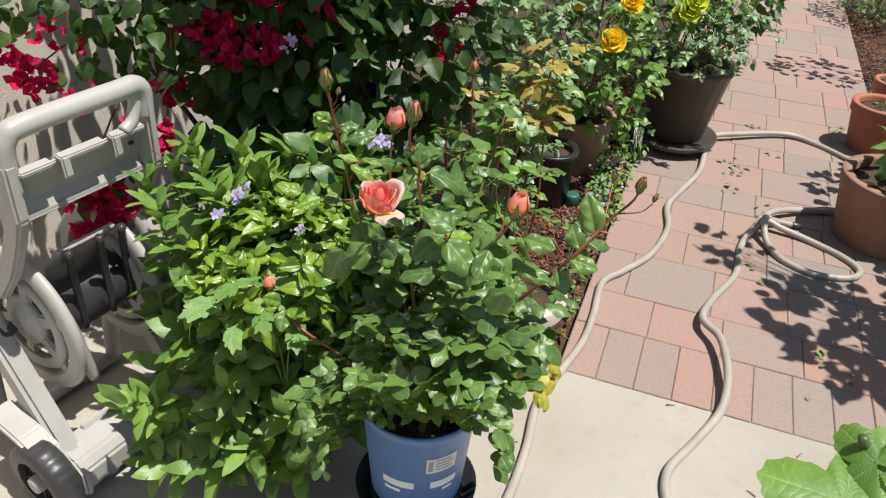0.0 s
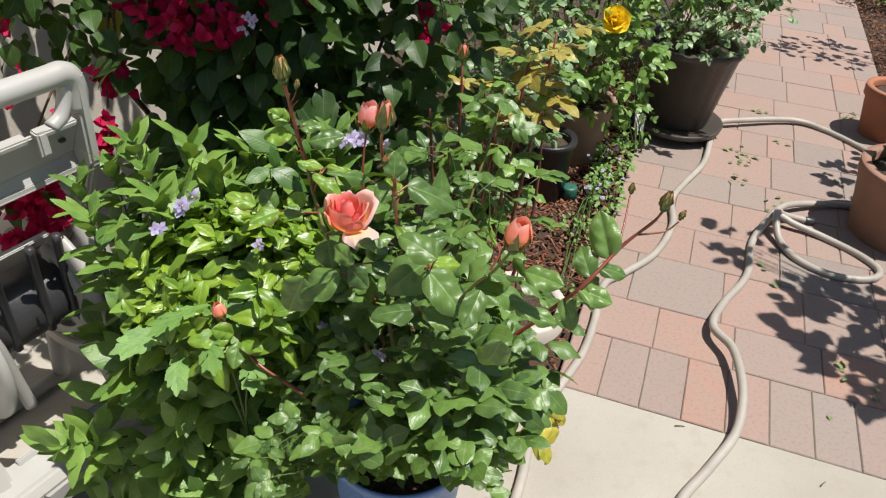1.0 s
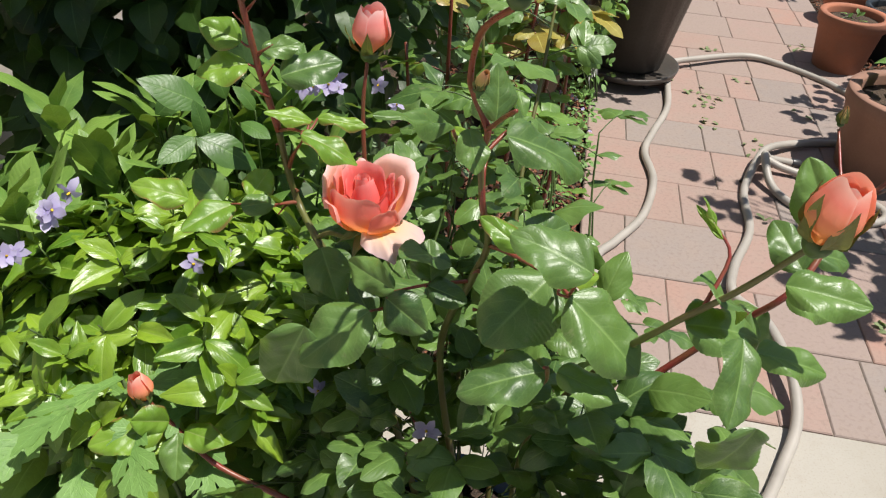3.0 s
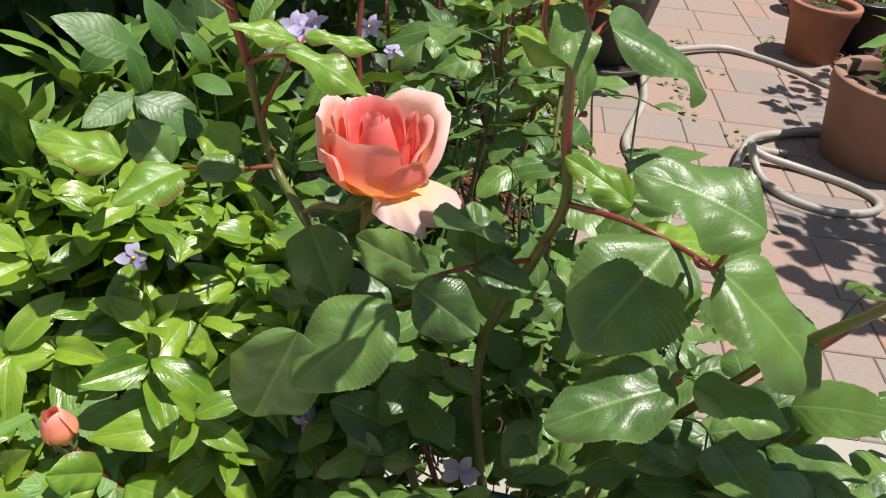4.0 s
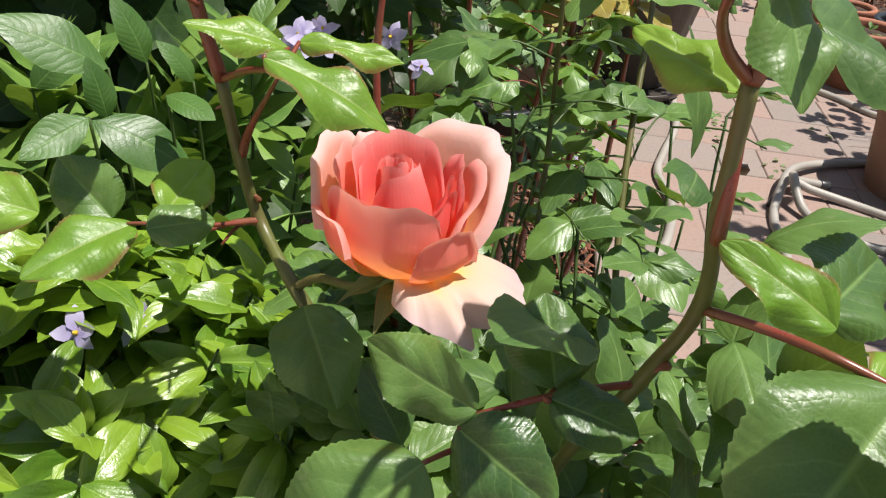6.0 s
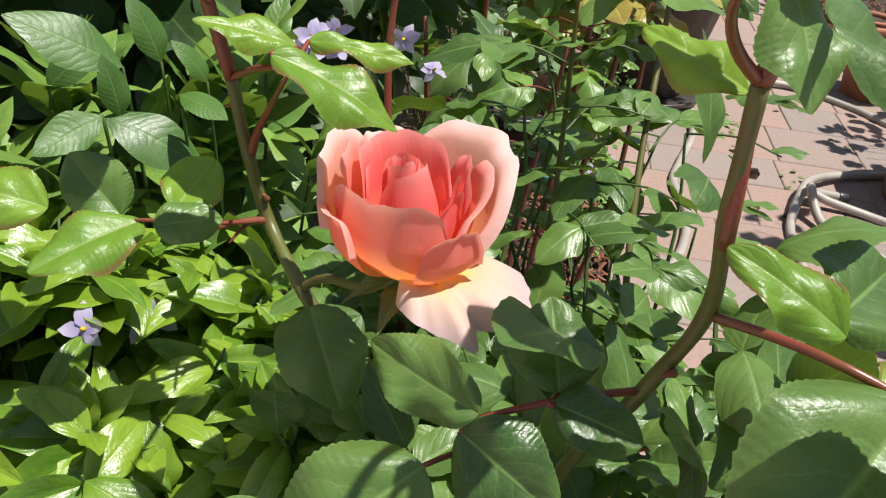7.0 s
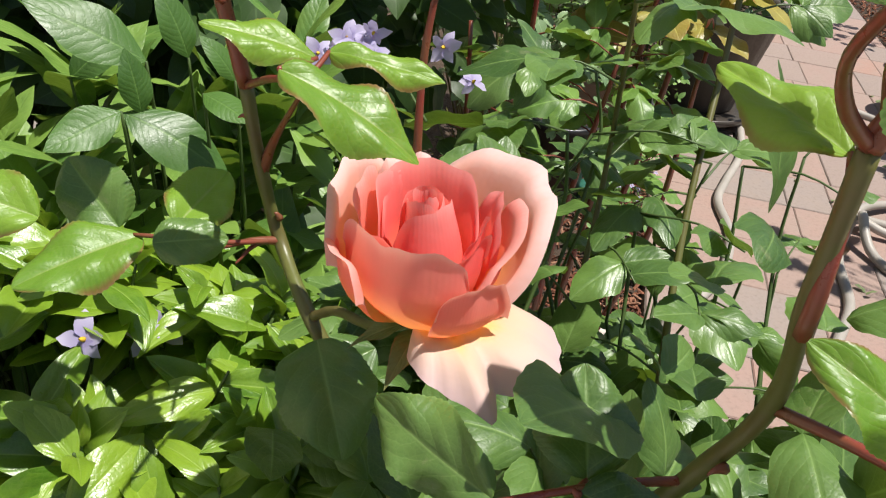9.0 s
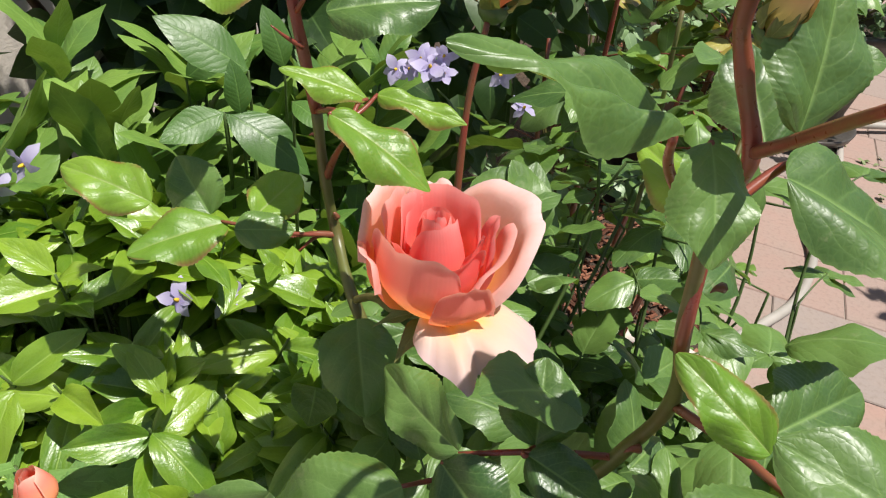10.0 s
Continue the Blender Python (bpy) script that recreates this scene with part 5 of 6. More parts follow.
for a, b in (((-0.42, 2.20), (-0.4, 2.1, 0.9)), ((-0.36, 2.22), (-0.1, 2.25, 0.9)), ((-0.44, 2.22), (-0.55, 2.05, 1.05)), ((-0.46, 2.24), (-0.90, 1.95, 1.12)), ((-0.40, 2.20), (-0.4, 2.25, 1.4))):
    twigs.append(([(a[0], a[1], -0.02), (a[0] * 0.6 + b[0] * 0.4, a[1] * 0.6 + b[1] * 0.4, b[2] * 0.5), b], 0.012, 0.004, 7, 5))
for c in ((-0.925, 1.808, 0.90), (-0.60, 1.83, 0.83), (-0.83, 1.70, 0.60), (-0.60, 1.74, 0.77)):
    twigs.append(([(-0.66, 2.0, 1.02), Vector((-0.66, 2.0, 1.02)).lerp(Vector(c), 0.5) + UP * 0.03, c], 0.004, 0.002))
part("branch_work", tubes("branch_work", twigs), TWIG, boug, "thin brown branches", kind="stuff")
part("leaf", mesh("leaf", *leaf_shape(ovate(0.30, 0.8, 0.8), 12, 3, 1.1, 0.35, 0.3, seed=5, curl=-0.5)), YELLOW_LEAF, boug, "curled golden-brown dried leaf", m=frame_of((-0.70, 2.02, 1.015), (0.12, -0.15, -1.0), (0.2, -0.9, 0.1), 0.15, 1.0))
BRACT_T = [leaf_shape(ovate(0.38, 0.72, 0.75), 4, 1, f, b, 0.3, seed=k) for k, (f, b) in enumerate(((0.3, -0.3), (0.1, 0.3), (0.5, -0.5)))]
bracts = []


def cluster(c, r, n, size=0.028):
    """Threes of papery bracts round small middles."""
    for _ in range(n):
        p, q = in_ball(c, r)
        axis = (Vector((0.25, -0.8, 0.45)) + jitter(0.5)).normalized()
        m = frame_of(p, axis.orthogonal(), axis, 1.0).to_3x3()
        a0 = rng.uniform(0, 6.28)
        s = size * rng.uniform(0.8, 1.2)
        for k in range(3):
            d = m @ Vector((math.cos(a0 + 2.09 * k), math.sin(a0 + 2.09 * k), 0.75))
            bracts.append(frame_of(p, d, axis * 0.6 - d * 0.2 + m @ Vector((-math.cos(a0 + 2.09 * k), -math.sin(a0 + 2.09 * k), 0)), s))


cluster((-0.470, 1.925, 0.950), (0.115, 0.06, 0.075), 62)
cluster((-0.560, 1.905, 0.990), (0.05, 0.04, 0.05), 18)
cluster((-0.300, 1.99, 1.01), (0.06, 0.04, 0.06), 16)
cluster((-0.400, 1.98, 1.06), (0.08, 0.05, 0.04), 20)
cluster((-0.614, 1.838, 0.868), (0.040, 0.03, 0.045), 18)
cluster((-0.622, 1.775, 0.775), (0.020, 0.025, 0.050), 12)
cluster((-0.930, 1.80, 0.885), (0.060, 0.04, 0.06), 26, 0.024)
cluster((-0.880, 1.86, 0.965), (0.07, 0.04, 0.05), 10, 0.022)
cluster((-0.97, 1.79, 0.92), (0.03, 0.03, 0.05), 10, 0.024)
cluster((-0.80, 1.80, 0.86), (0.05, 0.03, 0.04), 4, 0.02)
cluster((-0.800, 1.70, 0.665), (0.100, 0.05, 0.070), 52, 0.030)
cluster((-0.73, 1.70, 0.62), (0.05, 0.04, 0.05), 22, 0.030)
cluster((-0.79, 1.66, 0.575), (0.045, 0.03, 0.03), 14, 0.028)
cluster((-0.005, 2.20, 0.90), (0.03, 0.03, 0.05), 9)
cluster((0.03, 2.25, 0.99), (0.06, 0.03, 0.02), 6)
cluster((-0.73, 1.76, 0.80), (0.08, 0.03, 0.05), 7, 0.024)
bracts.sort(key=lambda m: m.translation.y)
foliage(boug, BRACT_T, bracts, BRACT, singles=240, name="bract", rest="bracts_rest")

# ---- hose reel cart ----
REEL = frame_of((-0.795, 1.345, 0.0), (0.45, 0.89, 0), UP, 1.0)      # x along its axle, y to the wall, z up
reel = thing("hose_reel_cart", REEL.translation, "beige plastic hose reel cart standing on the concrete", "hose reel")
W = 0.385


def rbox(name, size, at, bevel=0.008, material=PLASTIC_GREY, parent=reel, turn=(0, 0, 0), label=""):
    m = REEL @ pose(*at, *turn)
    return part(name, box_bm(size, bevel=bevel, segs=3), material, parent, label, m=m)


def rtube(name, points, r, material=PLASTIC_GREY, parent=reel, sides=14, n=6, label=""):
    V, Fs = tube_arrays(points, r, r, sides, n)
    return part(name, mesh(name, V, Fs), material, parent, label, m=REEL)


LX = 0.065        # its left side plate


def plate(name, outline, x0, x1, material=PLASTIC_GREY, parent=reel, label="", bevel=0.006):
    """An upright plate: (y, z) outline, from x0 to x1."""
    bm = bmesh.new()
    low = [bm.verts.new((x0, y, z)) for y, z in outline]
    face = bm.faces.new(low)
    res = bmesh.ops.extrude_face_region(bm, geom=[face])
    bmesh.ops.translate(bm, vec=(x1 - x0, 0, 0), verts=[v for v in res["geom"] if isinstance(v, bmesh.types.BMVert)])
    bmesh.ops.recalc_face_normals(bm, faces=bm.faces[:])
    bmesh.ops.bevel(bm, geom=bm.edges[:], offset=bevel, segments=2, affect="EDGES", clamp_overlap=True)
    return part(name, bm, material, parent, label, m=REEL)


handle = rtube("handle_bar", [(LX + 0.004, 0.012, 0.80), (LX + 0.004, 0.008, 0.88), (LX + 0.016, 0.003, 0.922), (LX + 0.055, 0.0, 0.936), (W - 0.06, 0.0, 0.936), (W - 0.012, 0.0, 0.936), (W + 0.006, 0.002, 0.915), (W + 0.006, 0.006, 0.86)], 0.0225, label="thick rounded handle bar")
side = [(-0.020, 0.935), (0.022, 0.945), (0.046, 0.920), (0.050, 0.72), (0.115, 0.60), (0.175, 0.52), (0.150, 0.49), (0.075, 0.58), (0.016, 0.68), (-0.016, 0.75)]
plate("side_plate", side, W - 0.004, W + 0.020, label="curved beige side plate")
plate("side_plate", [(y + 0.004, z - 0.06 if z > 0.9 else z) for y, z in side], LX - 0.014, LX + 0.014)
# tool tray under the handle: a leaning face with a notched ledge
tray = plate("tool_tray", [(-0.002, 0.842), (0.006, 0.846), (0.046, 0.765), (0.030, 0.728), (0.018, 0.728), (0.034, 0.764)], LX + 0.012, W - 0.002, label="leaning tool tray under the handle", bevel=0.003)
plate("tray_floor", [(0.020, 0.742), (0.085, 0.748), (0.085, 0.736), (0.020, 0.730)], LX + 0.012, W - 0.002, parent=tray, bevel=0.002)
for x0, x1 in ((LX + 0.014, 0.150), (0.166, 0.272), (0.288, W - 0.012)):
    plate("tray_ledge", [(-0.016, 0.850), (0.006, 0.856), (0.006, 0.845), (-0.014, 0.838)], x0, x1, parent=tray, bevel=0.003)
for x in (0.166, 0.288):
    plate("tool_hook", [(-0.018, 0.852), (-0.008, 0.854), (-0.006, 0.806), (-0.012, 0.798), (-0.020, 0.806)], x, x + 0.020, parent=tray, bevel=0.004)
rtube("end_brace", [(W - 0.060, -0.004, 0.848), (W - 0.034, -0.002, 0.862), (W - 0.018, 0.0, 0.890), (W - 0.012, 0.0, 0.918)], 0.014, parent=tray)
rbox("tray_screw", (0.014, 0.008, 0.008), (W - 0.040, 0.004, 0.812), 0.002, PLASTIC_DARK, parent=tray)
# drum with two spoked flanges
AX = Vector((0, 0.165, 0.405))


def flange(x):
    m = REEL @ pose(x, AX.y, AX.z, 0, 90, 0)
    rim = part("flange", lathe([(0.152, -0.012), (0.180, -0.012), (0.190, -0.004), (0.190, 0.006), (0.180, 0.012), (0.152, 0.012), (0.146, 0.006), (0.146, -0.006), (0.152, -0.012)], 56, close=False), PLASTIC_GREY, reel, "spoked round reel flange", m=m)
    part("inner_ring", lathe([(0.104, -0.010), (0.128, -0.014), (0.136, -0.004), (0.128, 0.008), (0.104, 0.008), (0.104, -0.010)], 48, close=False), PLASTIC_GREY, rim, m=m)
    part("hub", lathe([(0.0, -0.026), (0.030, -0.026), (0.036, -0.016), (0.060, -0.014), (0.066, 0.0), (0.058, 0.016), (0.0, 0.018)], 32, close=False), PLASTIC_GREY, rim, m=m)
    for k in range(6):
        part("spoke", box_bm((0.096, 0.036, 0.014), (0.104, 0, 0), 0.005), PLASTIC_GREY, rim, m=m @ pose(0, 0, 0, 0, 0, 60 * k + 12))


flange(LX + 0.038)
flange(W - 0.050)
part("drum", lathe([(0.082, 0.0), (0.082, W - LX - 0.09)], 32), PLASTIC_DARK, reel, "dark drum", m=REEL @ pose(LX + 0.04, AX.y, AX.z, 0, 90, 0))
plate("drum_guard", [(0.060, 0.600), (0.072, 0.606), (0.150, 0.520), (0.142, 0.512)], LX + 0.09, W - 0.08, label="grey inner panel", bevel=0.003)
for x in (0.17, 0.25, 0.31):
    rtube("guide_rod", [(x, 0.05, 0.60), (x + 0.012, 0.075, 0.50), (x + 0.02, 0.09, 0.36)], 0.009, PLASTIC_DARK)
rtube("crank", [(LX, AX.y, AX.z), (LX - 0.03, AX.y, AX.z), (LX - 0.035, AX.y + 0.05, AX.z + 0.08), (LX - 0.08, AX.y + 0.05, AX.z + 0.08)], 0.012, PLASTIC_DARK)
rtube("swivel_arm", [(0.128, 0.075, 0.475), (0.142, 0.066, 0.40), (0.155, 0.066, 0.30), (0.166, 0.070, 0.225)], 0.0135)
# legs, beam and wheels
rtube("arch", [(W, 0.175, 0.600), (W, 0.115, 0.610), (W, 0.055, 0.560), (W, 0.030, 0.470), (W, 0.030, 0.36)], 0.026, label="beige arched tube over the drum")
for x in (LX - 0.035, W - 0.01):
    plate("leg", [(0.215, 0.520), (0.262, 0.500), (0.060, 0.085), (-0.020, 0.085)], x - 0.026, x + 0.026, label="wide flat beige leg", bevel=0.010)
    rtube("rear_leg", [(x, 0.23, 0.48), (x, 0.27, 0.28), (x, 0.31, 0.03)], 0.022)
beam = plate("base_beam", [(-0.050, 0.030), (-0.052, 0.095), (-0.030, 0.122), (0.050, 0.132), (0.060, 0.110), (0.055, 0.030)], LX - 0.050, W + 0.02, label="wide beige base beam", bevel=0.007)
plate("beam_rib", [(0.030, 0.128), (0.036, 0.142), (0.044, 0.142), (0.050, 0.128)], LX + 0.02, W - 0.02, parent=beam, bevel=0.002)
plate("beam_collar", [(-0.058, 0.024), (-0.060, 0.100), (-0.034, 0.130), (0.056, 0.140), (0.068, 0.112), (0.062, 0.024)], LX - 0.060, LX - 0.040, parent=beam, bevel=0.006)
for x in (LX + 0.02, W - 0.05):
    plate("beam_foot", [(-0.030, 0.0), (-0.034, 0.034), (0.034, 0.034), (0.030, 0.0)], x, x + 0.03, parent=beam, bevel=0.004)
rtube("rear_bar", [(LX - 0.02, 0.31, 0.022), (W, 0.31, 0.022)], 0.018, n=1)


def wheel(x):
    m = REEL @ pose(x, 0.008, 0.100, 0, 90, 0)
    prof = [(0.062, -0.030), (0.090, -0.030), (0.100, -0.021), (0.100, 0.021), (0.090, 0.030), (0.062, 0.030), (0.060, 0.020), (0.060, -0.020), (0.062, -0.030)]
    w = part("wheel", lathe(prof, 96, close=False, flutes=24, flute_depth=0.012), PLASTIC_DARK, reel, "ribbed black plastic wheel", m=m)
    part("wheel_disc", lathe([(0.0, 0.012), (0.062, 0.010), (0.062, -0.010), (0.0, -0.012)], 32, close=False), PLASTIC_DARK, w, m=m)
    for k in range(5):
        part("wheel_spoke", box_bm((0.042, 0.016, 0.036), (0.042, 0, 0), 0.004), PLASTIC_DARK, w, m=m @ pose(0, 0, 0, 0, 0, 72 * k))
    part("hub_cap", lathe([(0.020, -0.036), (0.022, -0.030), (0.022, 0.030), (0.020, 0.036), (0.0, 0.037)], 24), PLASTIC_GREY, w, "beige hub cap", m=m)


wheel(LX - 0.105)
wheel(W + 0.055)
plate("mudguard", [(0.155, 0.240), (0.110, 0.225), (0.050, 0.210), (-0.010, 0.185), (-0.050, 0.130), (-0.040, 0.125), (0.0, 0.168), (0.055, 0.190), (0.115, 0.205), (0.155, 0.215)], LX - 0.125, LX - 0.062, label="arched beige mudguard over the wheel", bevel=0.006)

# ---- garden hoses on the ground ----
HR = 0.0128


def hose(points, label):
    line = [Vector((x, y, HR - 0.002 + (z[0] if z else 0.0))) for x, y, *z in points]
    h = thing("garden_hose", (line[0].x, line[0].y, 0), label, "garden hose", group="garden hoses")
    V, Fs = tube_arrays(line, HR, HR, 12, 10)
    part("hose_tube", mesh("hose_tube", V, Fs), HOSE, h)
    for k, at in enumerate((0, -1)):
        way = line[1] - line[0] if at == 0 else line[-1] - line[-2]
        m = frame_of(line[at], way.orthogonal(), way, 1.0)
        c = part("coupling", lathe([(HR * 1.02, -0.022), (HR * 1.14, -0.020), (HR * 1.16, 0.010), (HR * 1.05, 0.014)], 20, flutes=10, flute_depth=0.02), PLASTIC_DARK, h, "dark hose coupling", m=m)
    return h


hose([(0.18, 1.25), (0.22, 1.36), (0.266, 1.468), (0.31, 1.626), (0.343, 1.80), (0.405, 1.927), (0.493, 2.097), (0.541, 2.249), (0.586, 2.435), (0.665, 2.517), (0.786, 2.648), (0.881, 2.846), (0.91, 3.03), (0.98, 3.164), (1.104, 3.371), (1.18, 3.60, 0.01), (1.225, 3.735, 0.02), (1.376, 3.80, 0.02), (1.63, 3.87, 0.01), (1.766, 3.80), (1.874, 3.64), (1.93, 3.50), (2.05, 3.40)], "long beige vinyl hose snaking over concrete and pavers")
hose([(0.74, 1.15), (0.68, 1.33), (0.665, 1.48), (0.682, 1.597), (0.779, 1.718), (0.864, 1.825, 0.010), (0.903, 1.920, 0.026), (0.921, 2.018, 0.038), (0.925, 2.140, 0.038), (0.897, 2.250, 0.024), (0.965, 2.393, 0.004), (1.083, 2.565), (1.151, 2.766), (1.223, 2.882, 0.02), (1.325, 3.005, 0.03), (1.485, 3.083, 0.01), (1.622, 3.106), (1.75, 3.10)], "beige vinyl hose curving across the paved path")
hose([(1.20, 2.86, 0.0), (1.27, 2.93, 0.033), (1.341, 2.905, 0.015), (1.438, 2.854), (1.534, 2.749), (1.565, 2.66), (1.505, 2.606), (1.384, 2.613), (1.292, 2.691), (1.255, 2.80, 0.012), (1.262, 2.90, 0.062), (1.32, 2.955, 0.02), (1.42, 2.96)], "coiled end of a beige hose lying on pavers")

# ---- pots ----
def pot(name, at, r_top, r_bot, h, material, label, rim=0.02, rim_out=0.008, soil=0.86, flutes=0, depth=0.0, wall=0.012, rim_material=None):
    at = Vector(at)
    p = thing(name, at, label, "plant pot", group="plant pots")
    rr = r_top + rim_out
    prof = [(r_bot, 0.0), (r_bot + 0.004, 0.004), (r_top, h - rim), (rr, h - rim + 0.003), (rr + 0.002, h - 0.004), (rr, h), (r_top - wall, h), (r_top - wall - 0.004, h - 0.01), (r_top * soil * 0.97, h * 0.6)]
    part("pot_wall", lathe(prof, 72 if flutes else 48, flutes=flutes, flute_depth=depth), material, p, m=Matrix.Translation(at))
    rs = (r_top - wall) * 0.985
    zs = h * soil
    me = lathe([(rs, zs), (rs * 0.7, zs + 0.008), (rs * 0.3, zs + 0.004), (0.003, zs + 0.008)], 32)
    part("soil", me, SOIL, p, "dark soil", m=Matrix.Translation(at))
    if rim_material:
        part("rim", lathe([(rr + 0.0015, h - rim), (rr + 0.004, h - 0.003), (rr, h + 0.003), (r_top - wall - 0.002, h + 0.003), (r_top - wall - 0.003, h - 0.012)], 48, close=False), rim_material, p, "pale rim", m=Matrix.Translation(at))
    return p


def bush(name, foot, label, category, balls, shapes, material, size, stems, singles=0, group="", compound=False, stem_material=GREEN_STEM, face=(0.2, -0.3, 0.9)):
    """Leaves in a few loose clouds on stems that rise from foot."""
    foot = Vector(foot)
    b = thing(name, foot, label, category, group=group)
    mats, lines = [], []
    for c, r, n in balls:
        for _ in range(stems):
            p, q = in_ball(c, [k * 0.8 for k in r])
            lines.append(([foot + Vector((rng.uniform(-0.02, 0.02), rng.uniform(-0.02, 0.02), 0)), foot.lerp(p, 0.5) + jitter(0.015), p], 0.0035, 0.0015, 5, 3))
        for _ in range(n):
            p, q = in_ball(c, r)
            if q.length < rng.uniform(0.2, 0.8):
                continue
            d = Vector((q.x, q.y, q.z * 0.6 + 0.1)) + jitter(0.4)
            if compound:
                line, out = spray(p, d, size * 1.4, 5, size * rng.uniform(0.8, 1.1))
                lines.append((line, 0.0012, 0.0008, 4, 2))
                mats += out
            else:
                mats.append(frame_of(p, d, Vector(face) + jitter(0.35), size * rng.uniform(0.7, 1.25), rng.uniform(0.85, 1.15)))
    foliage(b, shapes, mats, material, singles=singles)
    part("stem_work", tubes("stem_work", lines), stem_material, b, kind="stuff")
    return b


def open_bloom(at, face, size, material, owner, label, rows=4):
    """A double flower: rows of cupped petals round a middle."""
    face = Vector(face).normalized()
    m = frame_of(at, face.orthogonal(), face, 1.0)
    heart = part("bloom", lathe([(size * 0.10, -size * 0.05), (size * 0.12, size * 0.1), (size * 0.04, size * 0.22)], 10), material, owner, label, m=m)
    for k in range(rows):
        for i in range(5 if k else 6):
            a = 1.257 * i + 0.6 * k
            lift = 0.12 + 1.45 * k / rows
            d = m.to_3x3() @ Vector((math.cos(a) * math.cos(lift), math.sin(a) * math.cos(lift), math.sin(lift)))
            nrm = m.to_3x3() @ Vector((-math.cos(a) * math.sin(lift), -math.sin(a) * math.sin(lift), math.cos(lift)))
            me = PETAL_ME[material.name]
            part("petal", me, None, heart, m=frame_of(Vector(at), d + jitter(0.1), nrm + jitter(0.15), size * (0.55 - 0.30 * k / rows), 1.35))
    return heart


PETAL_ME = {}
for mt in (PETAL_YELLOW, PETAL_LIME, PETAL_BUD, PETAL_IN):
    PETAL_ME[mt.name] = mesh("petal", *leaf_shape(ovate(0.42, 1.25, 0.5), 6, 2, 0.5, -0.35, 0.25))
    PETAL_ME[mt.name].materials.append(mt)

# the pale pot behind the rose
pot("clay_pot", (0.272, 1.965, 0.0), 0.115, 0.085, 0.285, TERRA_PALE, "pinkish clay pot with a whitewashed rim beside the rose", rim=0.045, rim_out=0.010, rim_material=WHITE_CLAY)
# bed along the wall
pot("black_pot", (0.40, 3.02, -0.005), 0.100, 0.082, 0.25, PLASTIC_BLACK, "black plastic nursery pot standing in the mulch", rim=0.025)
pot("tan_pot", (0.53, 3.36, -0.005), 0.155, 0.105, 0.27, TAN_CLAY, "tan tapered clay pot standing in the bed", rim=0.012, rim_out=0.003)
pot("small_pot", (0.73, 3.72, -0.005), 0.09, 0.07, 0.11, TERRACOTTA, "small red terracotta pot beside the large pot")
big = pot("large_pot", (1.03, 3.70, 0.058), 0.205, 0.135, 0.36, BROWN_RESIN, "large dark brown resin pot on a wheeled saucer", rim=0.028, rim_out=0.012, flutes=18, depth=0.008)
caddy = thing("pot_caddy", (1.03, 3.70, 0.0), "dark round saucer on small casters under the pot", "plant caddy")
part("tray", lathe([(0.16, 0.036), (0.205, 0.040), (0.212, 0.062), (0.207, 0.064), (0.195, 0.056), (0.0, 0.054)], 48), BROWN_RESIN, caddy, m=Matrix.Translation((1.03, 3.70, 0)))
for k in range(4):
    a = radians(-70 + 90 * k)
    part("caster", lathe([(0.0, -0.012), (0.016, -0.010), (0.018, 0.0), (0.016, 0.010), (0.0, 0.012)], 16, close=False), PLASTIC_DARK, caddy, m=pose(1.025 + 0.15 * math.cos(a), 3.70 + 0.15 * math.sin(a), 0.018, 0, 90, 40 * k))

yellow = bush("yellow_rose_bush", (0.53, 3.36, 0.22), "yellow rose bush in a tan pot", "rose bush", [((0.46, 3.32, 0.62), (0.24, 0.22, 0.30), 260), ((0.62, 3.30, 0.42), (0.17, 0.16, 0.20), 110), ((0.40, 3.45, 0.95), (0.25, 0.2, 0.2), 110), ((0.65, 3.5, 0.75), (0.2, 0.2, 0.3), 130)], ROSE_FAR_T, GARDEN_LEAF, 0.042, 9, singles=120, compound=True, stem_material=CANE)
for x, y, z, s in ((0.575, 3.09, 0.665, 0.098), (0.63, 3.14, 0.80, 0.088), (0.42, 3.15, 0.80, 0.088), (0.50, 3.2, 0.92, 0.08)):
    open_bloom((x, y, z), (0.05, -0.75, 0.55), s, PETAL_YELLOW, yellow, "full yellow rose bloom", 7)
grey = bush("grey_rose_bush", (0.20, 2.72, -0.01), "grey-green leafy rose bush in the bed", "rose bush", [((0.18, 2.78, 0.70), (0.25, 0.22, 0.33), 330), ((0.15, 2.75, 0.35), (0.24, 0.2, 0.25), 130), ((0.05, 2.9, 1.0), (0.3, 0.2, 0.25), 130), ((0.25, 3.1, 0.75), (0.3, 0.2, 0.4), 200)], ROSE_FAR_T, GREY_LEAF, 0.036, 8, singles=100, compound=True, stem_material=CANE)
small_rose = bush("potted_rose", (1.03, 3.70, 0.37), "small grey-green rose in the large brown pot", "rose bush", [((1.02, 3.60, 0.52), (0.19, 0.16, 0.14), 90), ((1.15, 3.54, 0.60), (0.14, 0.12, 0.13), 40)], ROSE_FAR_T, GREY_LEAF, 0.032, 8, singles=80, compound=True, stem_material=CANE)
lime = bush("lime_flower_plant", (0.92, 3.95, -0.01), "plant with lime-yellow flowers behind the large pot", "plant", [((0.98, 3.80, 0.62), (0.2, 0.16, 0.28), 200), ((1.20, 3.90, 0.85), (0.25, 0.2, 0.25), 200), ((0.75, 4.0, 0.6), (0.2, 0.2, 0.4), 200)], OVAL_T, GARDEN_LEAF, 0.05, 8, singles=60)
